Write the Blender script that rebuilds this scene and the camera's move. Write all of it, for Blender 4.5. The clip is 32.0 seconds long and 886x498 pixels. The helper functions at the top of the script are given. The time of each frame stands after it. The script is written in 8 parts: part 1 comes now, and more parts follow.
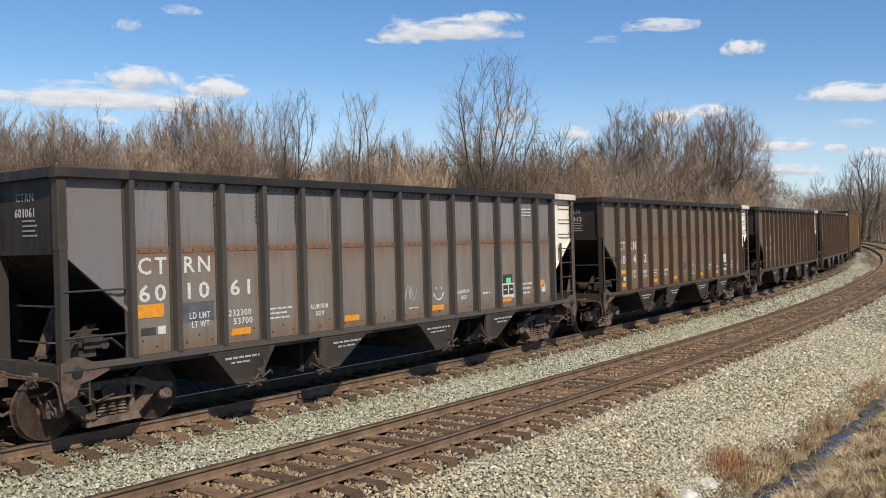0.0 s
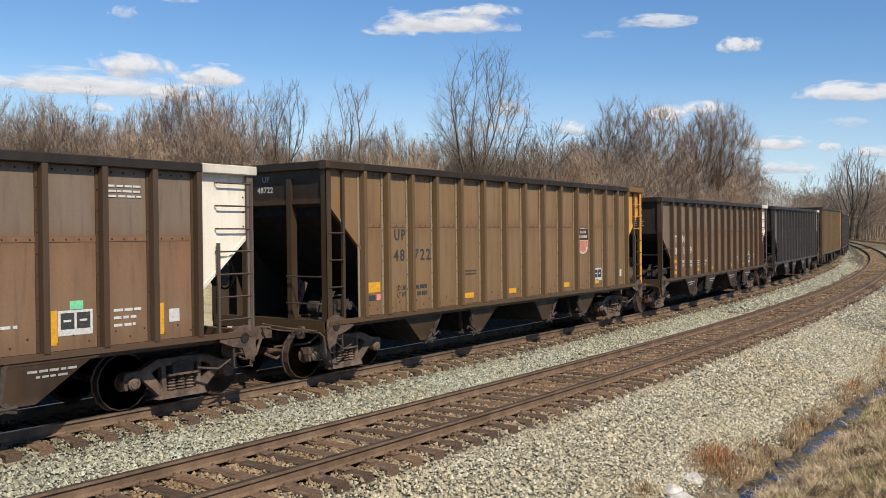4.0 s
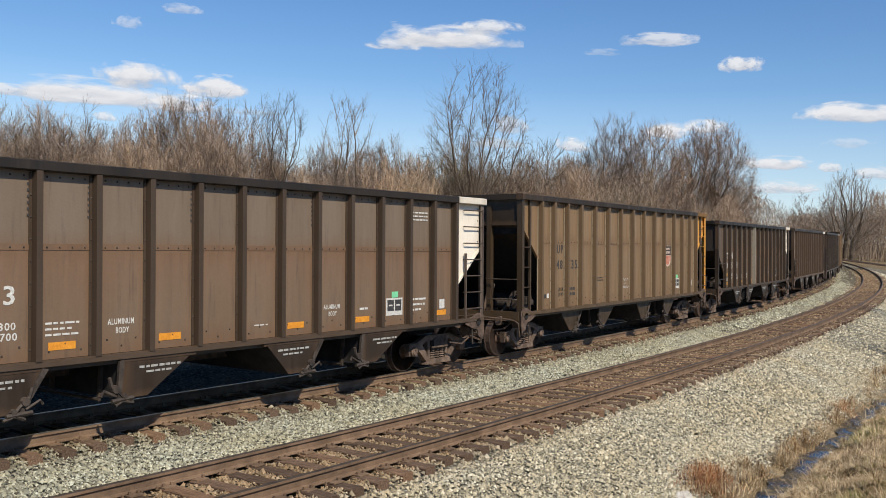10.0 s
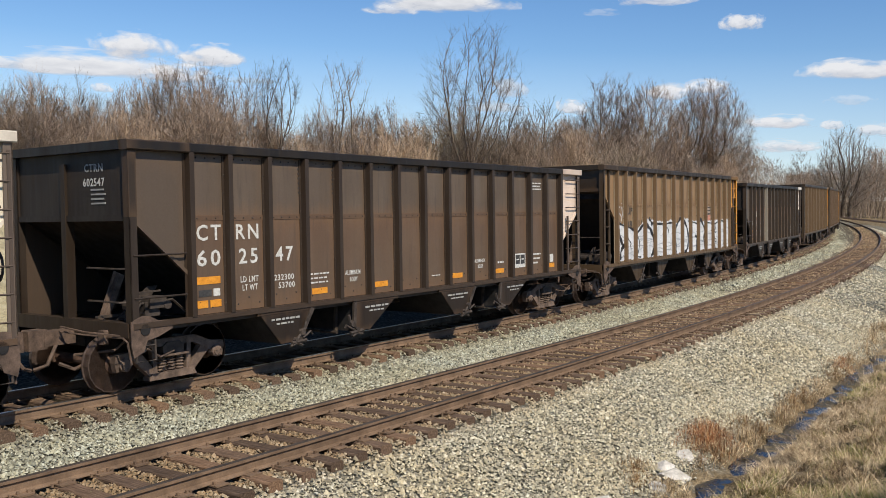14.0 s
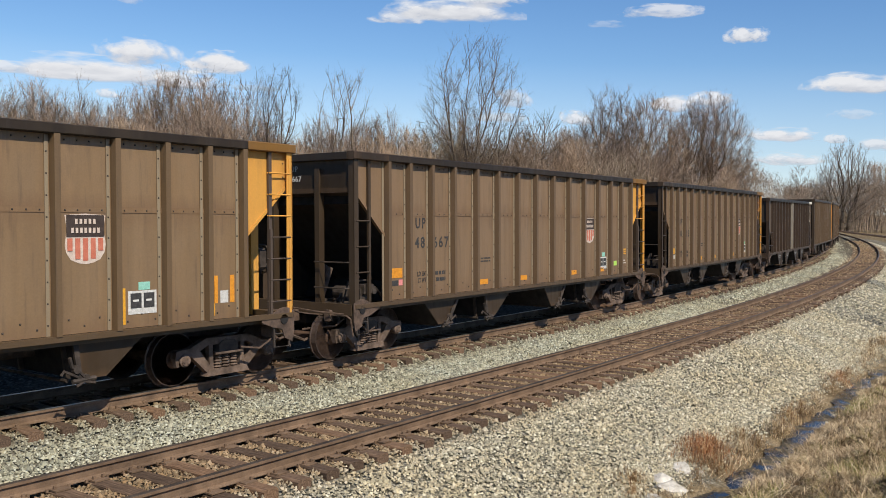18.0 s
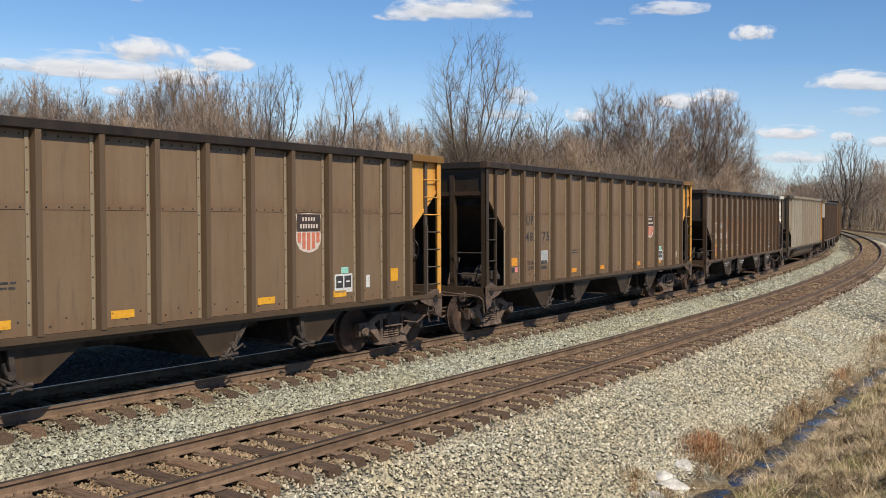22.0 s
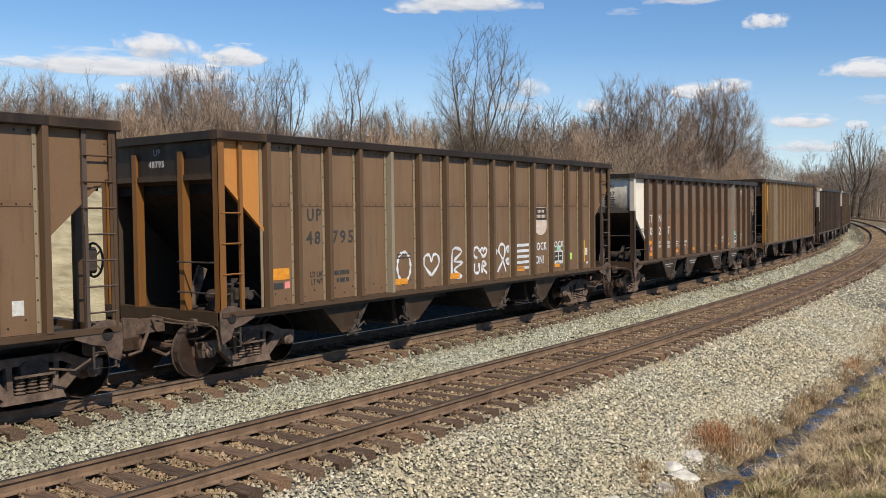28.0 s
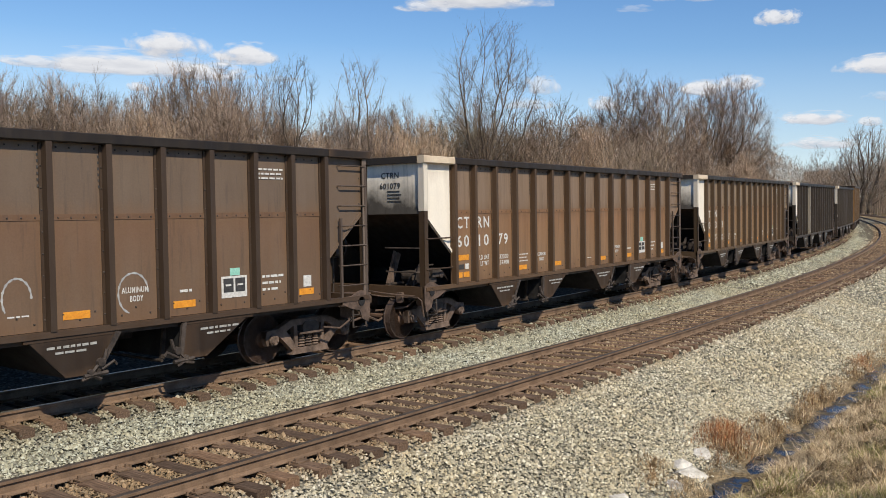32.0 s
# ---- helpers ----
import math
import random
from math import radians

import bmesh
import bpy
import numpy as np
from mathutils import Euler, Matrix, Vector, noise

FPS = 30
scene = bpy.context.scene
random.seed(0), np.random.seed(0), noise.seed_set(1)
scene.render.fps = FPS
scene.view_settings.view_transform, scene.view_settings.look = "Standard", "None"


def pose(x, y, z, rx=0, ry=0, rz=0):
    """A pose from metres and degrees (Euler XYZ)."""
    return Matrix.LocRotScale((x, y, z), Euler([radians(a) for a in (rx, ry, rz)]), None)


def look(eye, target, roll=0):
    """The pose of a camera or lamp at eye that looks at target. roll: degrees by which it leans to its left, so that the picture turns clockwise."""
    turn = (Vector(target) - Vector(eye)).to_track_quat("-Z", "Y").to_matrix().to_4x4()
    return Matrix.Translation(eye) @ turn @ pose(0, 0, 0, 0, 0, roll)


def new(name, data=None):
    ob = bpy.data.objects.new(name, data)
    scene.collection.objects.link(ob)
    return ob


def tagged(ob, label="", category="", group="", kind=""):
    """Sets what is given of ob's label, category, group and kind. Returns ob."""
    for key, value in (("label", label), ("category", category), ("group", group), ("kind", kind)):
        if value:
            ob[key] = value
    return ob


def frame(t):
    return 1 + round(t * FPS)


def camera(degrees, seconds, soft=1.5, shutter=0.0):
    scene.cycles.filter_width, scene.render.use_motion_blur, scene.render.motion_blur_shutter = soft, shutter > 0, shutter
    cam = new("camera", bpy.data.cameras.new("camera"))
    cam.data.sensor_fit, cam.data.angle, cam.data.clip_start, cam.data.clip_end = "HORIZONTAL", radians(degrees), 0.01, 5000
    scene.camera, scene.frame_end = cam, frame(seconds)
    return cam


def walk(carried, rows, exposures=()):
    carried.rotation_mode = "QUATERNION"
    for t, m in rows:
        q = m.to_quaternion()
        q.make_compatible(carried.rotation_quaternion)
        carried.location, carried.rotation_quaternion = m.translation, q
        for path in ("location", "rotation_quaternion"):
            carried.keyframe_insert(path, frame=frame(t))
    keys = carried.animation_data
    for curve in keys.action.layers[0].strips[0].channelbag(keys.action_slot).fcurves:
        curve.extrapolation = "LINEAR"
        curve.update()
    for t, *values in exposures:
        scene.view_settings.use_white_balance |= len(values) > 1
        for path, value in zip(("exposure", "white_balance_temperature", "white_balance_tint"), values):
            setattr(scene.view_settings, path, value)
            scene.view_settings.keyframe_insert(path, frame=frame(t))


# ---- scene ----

# ---- camera: hand-held on the bank, turning a little ----
cam = camera(52.2, 32.0, soft=0.7)
EYE = Vector((0.0, 0.0, 3.29))
TURNS = [  # seconds, yaw to the left, pitch up, lean
    (0, 1.08, -2.05, 0.77), (0.5, 1.03, -2.01, 0.92), (1, 0.75, -2.32, 1.09), (1.5, 0.63, -2.54, 1.41),
    (2, 0.47, -2.41, 1.56), (2.5, 0.28, -2.32, 1.70), (3, 0.29, -2.51, 1.68), (3.5, 0.40, -2.52, 1.60),
    (5.5, 0.30, -2.16, 2.01), (6, 0.00, -1.99, 2.08), (6.5, -0.17, -1.98, 2.19), (7, -0.03, -1.89, 2.44),
    (7.5, -0.07, -1.97, 2.49), (8, -0.12, -2.20, 2.30), (8.5, 0.05, -2.23, 2.19), (9, 0.26, -2.19, 2.12),
    (9.5, 0.45, -1.84, 2.26), (10, 0.11, -1.60, 2.56), (10.5, -0.52, -1.85, 2.82), (11, -1.06, -1.91, 3.00),
    (11.5, -1.35, -1.98, 2.45), (12, -1.10, -2.13, 2.21), (12.5, -0.71, -2.42, 2.15), (13, -0.26, -2.90, 1.88),
    (13.5, -0.12, -3.29, 1.61), (14, -0.07, -3.79, 1.45), (14.5, -0.03, -4.01, 1.64), (15, -0.04, -4.02, 1.84),
    (15.5, -0.09, -3.75, 1.97), (17.5, -0.16, -3.11, 2.04), (18, -0.13, -3.21, 2.13), (18.5, -0.26, -3.15, 2.14),
    (19, -0.54, -3.01, 2.14), (19.5, -0.59, -2.71, 2.10), (20, -0.45, -2.99, 2.22), (20.5, -0.22, -3.19, 1.97),
    (21, -0.24, -3.25, 1.95), (21.5, -0.05, -3.33, 2.04), (22, -0.01, -3.37, 2.14), (22.5, -0.09, -3.52, 2.16),
    (23, -0.14, -3.79, 2.18), (23.5, -0.14, -4.06, 2.16), (24, -0.08, -4.18, 2.18), (24.5, 0.10, -3.97, 2.33),
    (25, 0.26, -3.67, 2.14), (25.5, 0.10, -3.54, 1.90), (26, 0.06, -3.66, 1.73), (26.5, -0.01, -3.71, 1.58),
    (28.5, 0.61, -4.01, 1.51), (29, 0.69, -4.30, 1.35), (29.5, 0.88, -4.24, 1.14), (30, 0.85, -4.01, 1.20),
    (30.5, 0.82, -3.78, 1.30), (31, 0.92, -3.70, 1.36), (31.5, 1.02, -3.79, 1.31), (32, 0.94, -3.99, 1.41)]


def aim(yaw, pitch, lean):
    a, b = radians(yaw), radians(pitch)
    ahead = Vector((-math.sin(a) * math.cos(b), math.cos(a) * math.cos(b), math.sin(b)))
    return look(EYE, EYE + 10 * ahead, lean)


walk(cam, [(t, aim(yaw, pitch, lean)) for t, yaw, pitch, lean in TURNS])

# ---- sky and sun ----
SUN_WAY = Vector((0.50, -0.866, 0.0)).normalized()   # level direction towards the sun
SUN_UP = radians(48.5)
world = bpy.data.worlds.new("sky")
scene.world = world
world.use_nodes = True
_n, _l = world.node_tree.nodes, world.node_tree.links
_sky = _n.new("ShaderNodeTexSky")
_sky.sky_type = "NISHITA"
_sky.sun_disc = False
_sky.sun_elevation = SUN_UP
_sky.sun_rotation = math.atan2(SUN_WAY.x, SUN_WAY.y)
_sky.altitude = 200
_sky.air_density, _sky.dust_density, _sky.ozone_density = 1.0, 0.2, 2.6
_deep = _n.new("ShaderNodeHueSaturation")
_deep.inputs["Saturation"].default_value = 1.24
_deep.inputs["Hue"].default_value = 0.506
_n["Background"].inputs["Strength"].default_value = 0.124
_way, _up, _unit = _n.new("ShaderNodeTexCoord"), _n.new("ShaderNodeVectorMath"), _n.new("ShaderNodeVectorMath")
_up.inputs[1].default_value = (0, 0, 0.02)      # clear air: the haze lies below the skyline
_unit.operation = "NORMALIZE"
_l.new(_way.outputs["Generated"], _up.inputs[0])
_l.new(_up.outputs[0], _unit.inputs[0])
_l.new(_unit.outputs[0], _sky.inputs["Vector"])
_l.new(_sky.outputs[0], _deep.inputs["Color"])
_sep, _low, _haze = _n.new("ShaderNodeSeparateXYZ"), _n.new("ShaderNodeMapRange"), _n.new("ShaderNodeMix")
_low.inputs["From Min"].default_value, _low.inputs["From Max"].default_value = 0.15, 0.01
_low.inputs["To Max"].default_value = 0.5
_haze.data_type = "RGBA"
_haze.inputs[7].default_value = (4.9, 5.7, 7.2, 1.0)      # pale spring haze all round the horizon
_l.new(_way.outputs["Generated"], _sep.inputs[0])
_l.new(_sep.outputs["Z"], _low.inputs["Value"])
_l.new(_low.outputs[0], _haze.inputs[0])
_l.new(_deep.outputs[0], _haze.inputs[6])
_l.new(_haze.outputs[2], _n["Background"].inputs["Color"])
_sun = bpy.data.lights.new("sun", "SUN")
_sun.energy, _sun.angle, _sun.color = 4.65, radians(0.53), (1.0, 0.91, 0.77)
_s = new("sun", _sun)
_s.matrix_world = look((0, 0, 60), Vector((0, 0, 60)) - Vector((SUN_WAY.x * math.cos(SUN_UP), SUN_WAY.y * math.cos(SUN_UP), math.sin(SUN_UP))))
scene.view_settings.exposure = 0.0

# ---- the tracks' line: a left-hand curve that eases out ----
K0, K1 = 0.0029725, -9.13e-6
PSI, SIDE, GAP = -0.66196, 8.964, 4.208     # heading abreast of the camera, its distance, track spacing
LEAN = 0.0489                               # cant of the curve
DROP = -0.0276                              # far track a little lower
DS = 0.5
SS = np.arange(-640, 660 + DS, DS)
_k = np.where(SS < -30, 0.0, np.where(SS > 170, K0 + K1 * 170, K0 + K1 * SS))
I0 = int(np.argmin(abs(SS)))
TH = np.cumsum(_k) * DS
TH = PSI + TH - TH[I0]
CX, CY = np.cumsum(-np.sin(TH)) * DS, np.cumsum(np.cos(TH)) * DS
CX, CY = CX - CX[I0] - SIDE * math.cos(PSI), CY - CY[I0] - SIDE * math.sin(PSI)
BX, BY = CX - GAP * np.cos(TH), CY - GAP * np.sin(TH)
BARC = np.r_[0, np.cumsum(np.hypot(np.diff(BX), np.diff(BY)))]
BARC -= BARC[I0]


def spot(s, o):
    """Ground place at s metres along the near track, o metres to its right; and the heading there."""
    th = np.interp(s, SS, TH)
    return np.interp(s, SS, CX) + o * np.cos(th), np.interp(s, SS, CY) + o * np.sin(th), th


def far_track(a):
    """Place and heading at a metres along the far track."""
    s = np.interp(a, BARC, SS)
    return np.interp(s, SS, BX), np.interp(s, SS, BY), np.interp(s, SS, TH)


def along(x, y):
    """s and o of ground places (arrays)."""
    x, y = np.asarray(x, float).ravel(), np.asarray(y, float).ravel()
    s, o = np.empty(len(x)), np.empty(len(x))
    cx, cy = CX[::2], CY[::2]
    for a in range(0, len(x), 4000):
        b = slice(a, a + 4000)
        i = ((cx - x[b, None]) ** 2 + (cy - y[b, None]) ** 2).argmin(1) * 2
        t = TH[i]
        dx, dy = x[b] - CX[i], y[b] - CY[i]
        o[b] = dx * np.cos(t) + dy * np.sin(t)
        s[b] = SS[i] - dx * np.sin(t) + dy * np.cos(t)
    return s, o


def smooth(x, a, b):
    u = np.clip((x - a) / (b - a), 0, 1)
    return u * u * (3 - 2 * u)


def ground_z(s, o):
    """Height of the ground (rail tops are at 0)."""
    s, o = np.asarray(s, float), np.asarray(o, float)
    tilt = np.interp(o, [-GAP - 3, -GAP - 1.5, -GAP + 1.4, -1.4, 1.6, 3.4], [-0.05, DROP - 1.5 * LEAN, DROP + 1.4 * LEAN, -1.4 * LEAN, 1.5 * LEAN, 0])
    base = np.interp(o, [-GAP - 10, -GAP - 5, -GAP - 3.4, -GAP - 2.4, -GAP - 1.5, -GAP + 1.12, -GAP + 1.38, -2.6, -1.45, -1.15, 1.15, 1.40, 1.75, 3.5], [-1.1, -0.8, -0.45, -0.40, -0.26, -0.26, -0.335, -0.36, -0.34, -0.26, -0.26, -0.33, -0.38, -0.85])
    ditch = np.interp(o, [3.5, 4.05, 4.28, 4.52, 4.72, 5.1, 6.8, 8.0, 8.7, 9.4, 30], [-0.85, -0.95, -1.05, -1.06, -0.98, -0.86, -0.40, 0.9, 1.55, 1.7, 1.9])
    plain = np.interp(o, [3.5, 4.2, 8, 30], [-0.85, -0.8, -0.6, -0.5])
    w = smooth(s, 24, 34) + smooth(-s, 20, 60)
    right = ditch * (1 - w) + plain * w
    bank = np.interp(-o - GAP, [3.4, 5, 8, 13, 17, 19, 25], [0, 0.65, 1.6, 3.3, 4.1, 4.1, 0]) * (1 - smooth(s, 60, 95)) * (1 - smooth(-s, 60, 95))      # straw-covered bank beyond the far track
    return np.where(o > 3.5, right, base + bank) + tilt


# ---- mesh making ----
class Shape:
    """Gathers vertices and faces of one mesh."""

    def __init__(self):
        self.v, self.f, self.m = [], [], []

    def add(self, verts, faces, mi=0):
        n = len(self.v)
        self.v += [tuple(p) for p in verts]
        self.f += [tuple(i + n for i in q) for q in faces]
        self.m += [mi] * len(faces)
        return self

    def box(self, x0, x1, y0, y1, z0, z1, mi=0):
        v = [(x, y, z) for x in (x0, x1) for y in (y0, y1) for z in (z0, z1)]
        return self.add(v, [(0, 1, 3, 2), (4, 6, 7, 5), (0, 4, 5, 1), (2, 3, 7, 6), (0, 2, 6, 4), (1, 5, 7, 3)], mi)

    def bevel_box(self, x0, x1, y0, y1, z0, z1, b, mi=0):
        """A box with its edges along x cut."""
        pr = [(y0 + b, z0), (y1 - b, z0), (y1, z0 + b), (y1, z1 - b), (y1 - b, z1), (y0 + b, z1), (y0, z1 - b), (y0, z0 + b)]
        return self.prism([(p, q) for p, q in pr], x0, x1, "x", mi)

    def prism(self, outline, a, b, axis="y", mi=0):
        """An outline pushed along an axis; outline in the other two axes, in order."""
        def put(p, q, c):
            return (c, p, q) if axis == "x" else (p, c, q) if axis == "y" else (p, q, c)
        n = len(outline)
        v = [put(p, q, a) for p, q in outline] + [put(p, q, b) for p, q in outline]
        f = [tuple(range(n))[::-1], tuple(range(n, 2 * n))] + [(i, (i + 1) % n, n + (i + 1) % n, n + i) for i in range(n)]
        return self.add(v, f, mi)

    def tube(self, pts, r, sides=5, mi=0, caps=True):
        """A round bar through points; r one number or one each."""
        pts = [Vector(p) for p in pts]
        rs = r if hasattr(r, "__len__") else [r] * len(pts)
        v, f = [], []
        up = None
        for i, p in enumerate(pts):
            d = (pts[min(i + 1, len(pts) - 1)] - pts[max(i - 1, 0)]).normalized()
            if up is None:
                up = Vector((0, 0, 1)) if abs(d.z) < 0.9 else Vector((1, 0, 0))
            a = d.cross(up)
            a = a.normalized() if a.length > 1e-4 else d.orthogonal().normalized()
            b = a.cross(d)
            for k in range(sides):
                t = 2 * math.pi * k / sides
                v.append(p + (a * math.cos(t) + b * math.sin(t)) * rs[i])
        for i in range(len(pts) - 1):
            for k in range(sides):
                q = (k + 1) % sides
                f.append((i * sides + k, i * sides + q, (i + 1) * sides + q, (i + 1) * sides + k))
        if caps:
            f.append(tuple(range(sides))[::-1])
            f.append(tuple(range((len(pts) - 1) * sides, len(pts) * sides)))
        return self.add(v, f, mi)

    def lathe(self, prof, centre, axis="y", sides=20, mi=0):
        """Turned shape: prof of (along, radius)."""
        v, f = [], []
        for a, r in prof:
            for k in range(sides):
                t = 2 * math.pi * k / sides
                c, s = r * math.cos(t), r * math.sin(t)
                p = (c, a, s) if axis == "y" else (a, c, s) if axis == "x" else (c, s, a)
                v.append(tuple(p[j] + centre[j] for j in range(3)))
        for i in range(len(prof) - 1):
            for k in range(sides):
                q = (k + 1) % sides
                f.append((i * sides + k, i * sides + q, (i + 1) * sides + q, (i + 1) * sides + k))
        f.append(tuple(range(sides))[::-1])
        f.append(tuple(range((len(prof) - 1) * sides, len(prof) * sides)))
        return self.add(v, f, mi)

    def quad(self, a, b, c, d, mi=0):
        return self.add([a, b, c, d], [(0, 1, 2, 3)], mi)

    def data(self, name, mats, soft=False):
        me = bpy.data.meshes.new(name)
        me.from_pydata(self.v, [], self.f)
        for m in mats if isinstance(mats, (list, tuple)) else [mats]:
            me.materials.append(m)
        if any(self.m):
            me.polygons.foreach_set("material_index", self.m)
        if soft:
            me.polygons.foreach_set("use_smooth", [True] * len(me.polygons))
        bm = bmesh.new()
        bm.from_mesh(me)
        bmesh.ops.recalc_face_normals(bm, faces=bm.faces)
        bm.to_mesh(me)
        bm.free()
        return me


def arrays(name, verts, faces, mat, soft=False):
    """A mesh straight from arrays (faces all of one length)."""
    me = bpy.data.meshes.new(name)
    verts, faces = np.asarray(verts, np.float32), np.asarray(faces, np.int32)
    n = faces.shape[1]
    me.vertices.add(len(verts))
    me.vertices.foreach_set("co", verts.ravel())
    me.loops.add(faces.size)
    me.loops.foreach_set("vertex_index", faces.ravel())
    me.polygons.add(len(faces))
    me.polygons.foreach_set("loop_start", np.arange(0, faces.size, n, dtype=np.int32))
    me.polygons.foreach_set("loop_total", np.full(len(faces), n, dtype=np.int32))
    if soft:
        me.polygons.foreach_set("use_smooth", np.ones(len(faces), bool))
    me.update(calc_edges=True)
    me.validate()
    me.materials.append(mat)
    return me


def part(name, me, parent=None, label="", colour=None):
    """Links mesh data as one object under its thing."""
    ob = new(name, me)
    ob.parent = parent
    if colour:
        ob.color = (*colour, 1)
    return tagged(ob, label)

# ---- materials ----
def material(name, rough=0.7, metal=0.0, spec=0.4):
    m = bpy.data.materials.new(name)
    m.use_nodes = True
    n, l = m.node_tree.nodes, m.node_tree.links
    b = n["Principled BSDF"]
    b.inputs["Roughness"].default_value, b.inputs["Metallic"].default_value = rough, metal
    b.inputs["Specular IOR Level"].default_value = spec
    return m, n, l, b


def coords(n, l, scale=(1, 1, 1), kind="Object"):
    c, m = n.new("ShaderNodeTexCoord"), n.new("ShaderNodeMapping")
    m.inputs["Scale"].default_value = scale
    l.new(c.outputs[kind], m.inputs["Vector"])
    return m.outputs["Vector"]


def noise_at(n, l, vec, scale, detail=4, rough=0.6):
    t = n.new("ShaderNodeTexNoise")
    t.inputs["Scale"].default_value, t.inputs["Detail"].default_value, t.inputs["Roughness"].default_value = scale, detail, rough
    l.new(vec, t.inputs["Vector"])
    return t.outputs["Fac"]


def ramp(n, l, fac, *stops):
    r = n.new("ShaderNodeValToRGB")
    e = r.color_ramp.elements
    while len(e) < len(stops):
        e.new(0.5)
    for k, (p, c) in zip(e, stops):
        k.position, k.color = p, (*c, 1) if hasattr(c, "__len__") else (c, c, c, 1)
    l.new(fac, r.inputs["Fac"])
    return r.outputs["Color"]


def mix(n, l, fac, a, b, mode="MIX"):
    m = n.new("ShaderNodeMix")
    m.data_type, m.blend_type = "RGBA", mode
    for sock, val in ((m.inputs[0], fac), (m.inputs[6], a), (m.inputs[7], b)):
        if hasattr(val, "links"):
            l.new(val, sock)
        elif hasattr(val, "__len__"):
            sock.default_value = (*val, 1)
        else:
            sock.default_value = val
    return m.outputs[2]


def bump(n, l, b, height, strength=0.3, dist=0.01):
    k = n.new("ShaderNodeBump")
    k.inputs["Strength"].default_value, k.inputs["Distance"].default_value = strength, dist
    l.new(height, k.inputs["Height"])
    l.new(k.outputs["Normal"], b.inputs["Normal"])


def car_paint(name, rough=0.55, streak=0.26, metal=0.0, dirt=(0.13, 0.095, 0.065), rust=0.0, soil=0.35, soot=0.0, chalk=0.3, fringe=0.0, drips=0.36):
    """Weathered paint: the object's own colour under run-off streaks, dust and fine grain."""
    m, n, l, b = material(name, rough, metal, 0.35)
    info = n.new("ShaderNodeObjectInfo")
    v = coords(n, l)
    vs = coords(n, l, (2.6, 2.6, 0.22))
    jit = n.new("ShaderNodeVectorMath")
    jit.operation = "ADD"
    rnd = n.new("ShaderNodeMath")
    rnd.operation = "MULTIPLY"
    rnd.inputs[1].default_value = 37.0
    l.new(info.outputs["Random"], rnd.inputs[0])
    l.new(vs, jit.inputs[0])
    l.new(rnd.outputs[0], jit.inputs[1])
    streaks = ramp(n, l, noise_at(n, l, jit.outputs[0], 2.2, 5), (0.38, 0.0), (0.68, 1.0))
    blotch = ramp(n, l, noise_at(n, l, v, 0.9, 5), (0.40, 0.0), (0.64, 1.0))
    grain = noise_at(n, l, v, 45, 3)
    k = n.new("ShaderNodeMath")
    k.operation = "MULTIPLY"
    k.inputs[1].default_value = streak
    l.new(streaks, k.inputs[0])
    c = mix(n, l, k.outputs[0], info.outputs["Color"], dirt)
    k2 = n.new("ShaderNodeMath")
    k2.operation = "MULTIPLY"
    k2.inputs[1].default_value = soil
    l.new(blotch, k2.inputs[0])
    c = mix(n, l, k2.outputs[0], c, mix(n, l, 0.5, info.outputs["Color"], (0.20, 0.15, 0.10)))
    cloudy = ramp(n, l, noise_at(n, l, jit.outputs[0], 0.9, 3), (0.42, 0.0), (0.62, chalk))
    c = mix(n, l, cloudy, c, mix(n, l, 1.0, c, (1.22, 1.26, 1.34), "MULTIPLY"))
    if soot:       # coal soot that has run up from below, broken by noise
        sep = n.new("ShaderNodeSeparateXYZ")
        l.new(v, sep.inputs[0])
        k3 = n.new("ShaderNodeMath")
        k3.operation = "MULTIPLY_ADD"
        k3.inputs[1].default_value = 1.1
        l.new(noise_at(n, l, v, 1.8, 5), k3.inputs[0])
        l.new(sep.outputs[2], k3.inputs[2])
        rng = n.new("ShaderNodeMapRange")
        rng.inputs["From Min"].default_value, rng.inputs["From Max"].default_value = 3.95, 3.35
        rng.inputs["To Max"].default_value = soot
        l.new(k3.outputs[0], rng.inputs["Value"])
        c = mix(n, l, rng.outputs[0], c, (0.030, 0.024, 0.020))
    if rust:       # rusty run-off below the seam that thins out downwards, broken by noise
        sep = n.new("ShaderNodeSeparateXYZ")
        l.new(v, sep.inputs[0])
        k3 = n.new("ShaderNodeMath")
        k3.operation = "MULTIPLY_ADD"
        k3.inputs[1].default_value = 0.9
        l.new(noise_at(n, l, jit.outputs[0], 1.3, 4), k3.inputs[0])
        l.new(sep.outputs[2], k3.inputs[2])
        rng = n.new("ShaderNodeMapRange")
        rng.inputs["From Min"].default_value, rng.inputs["From Max"].default_value = 2.15, 3.25
        rng.inputs["To Max"].default_value = rust
        l.new(k3.outputs[0], rng.inputs["Value"])
        c = mix(n, l, rng.outputs[0], c, mix(n, l, 1.0, c, (1.18, 0.86, 0.70), "MULTIPLY"))
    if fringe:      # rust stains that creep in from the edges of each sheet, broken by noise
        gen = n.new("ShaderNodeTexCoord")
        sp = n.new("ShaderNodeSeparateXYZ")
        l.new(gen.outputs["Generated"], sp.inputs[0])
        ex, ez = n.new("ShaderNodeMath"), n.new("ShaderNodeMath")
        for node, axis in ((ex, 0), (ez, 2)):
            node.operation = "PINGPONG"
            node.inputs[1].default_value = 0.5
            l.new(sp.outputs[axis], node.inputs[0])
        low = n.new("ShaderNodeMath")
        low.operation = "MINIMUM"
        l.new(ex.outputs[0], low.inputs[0])
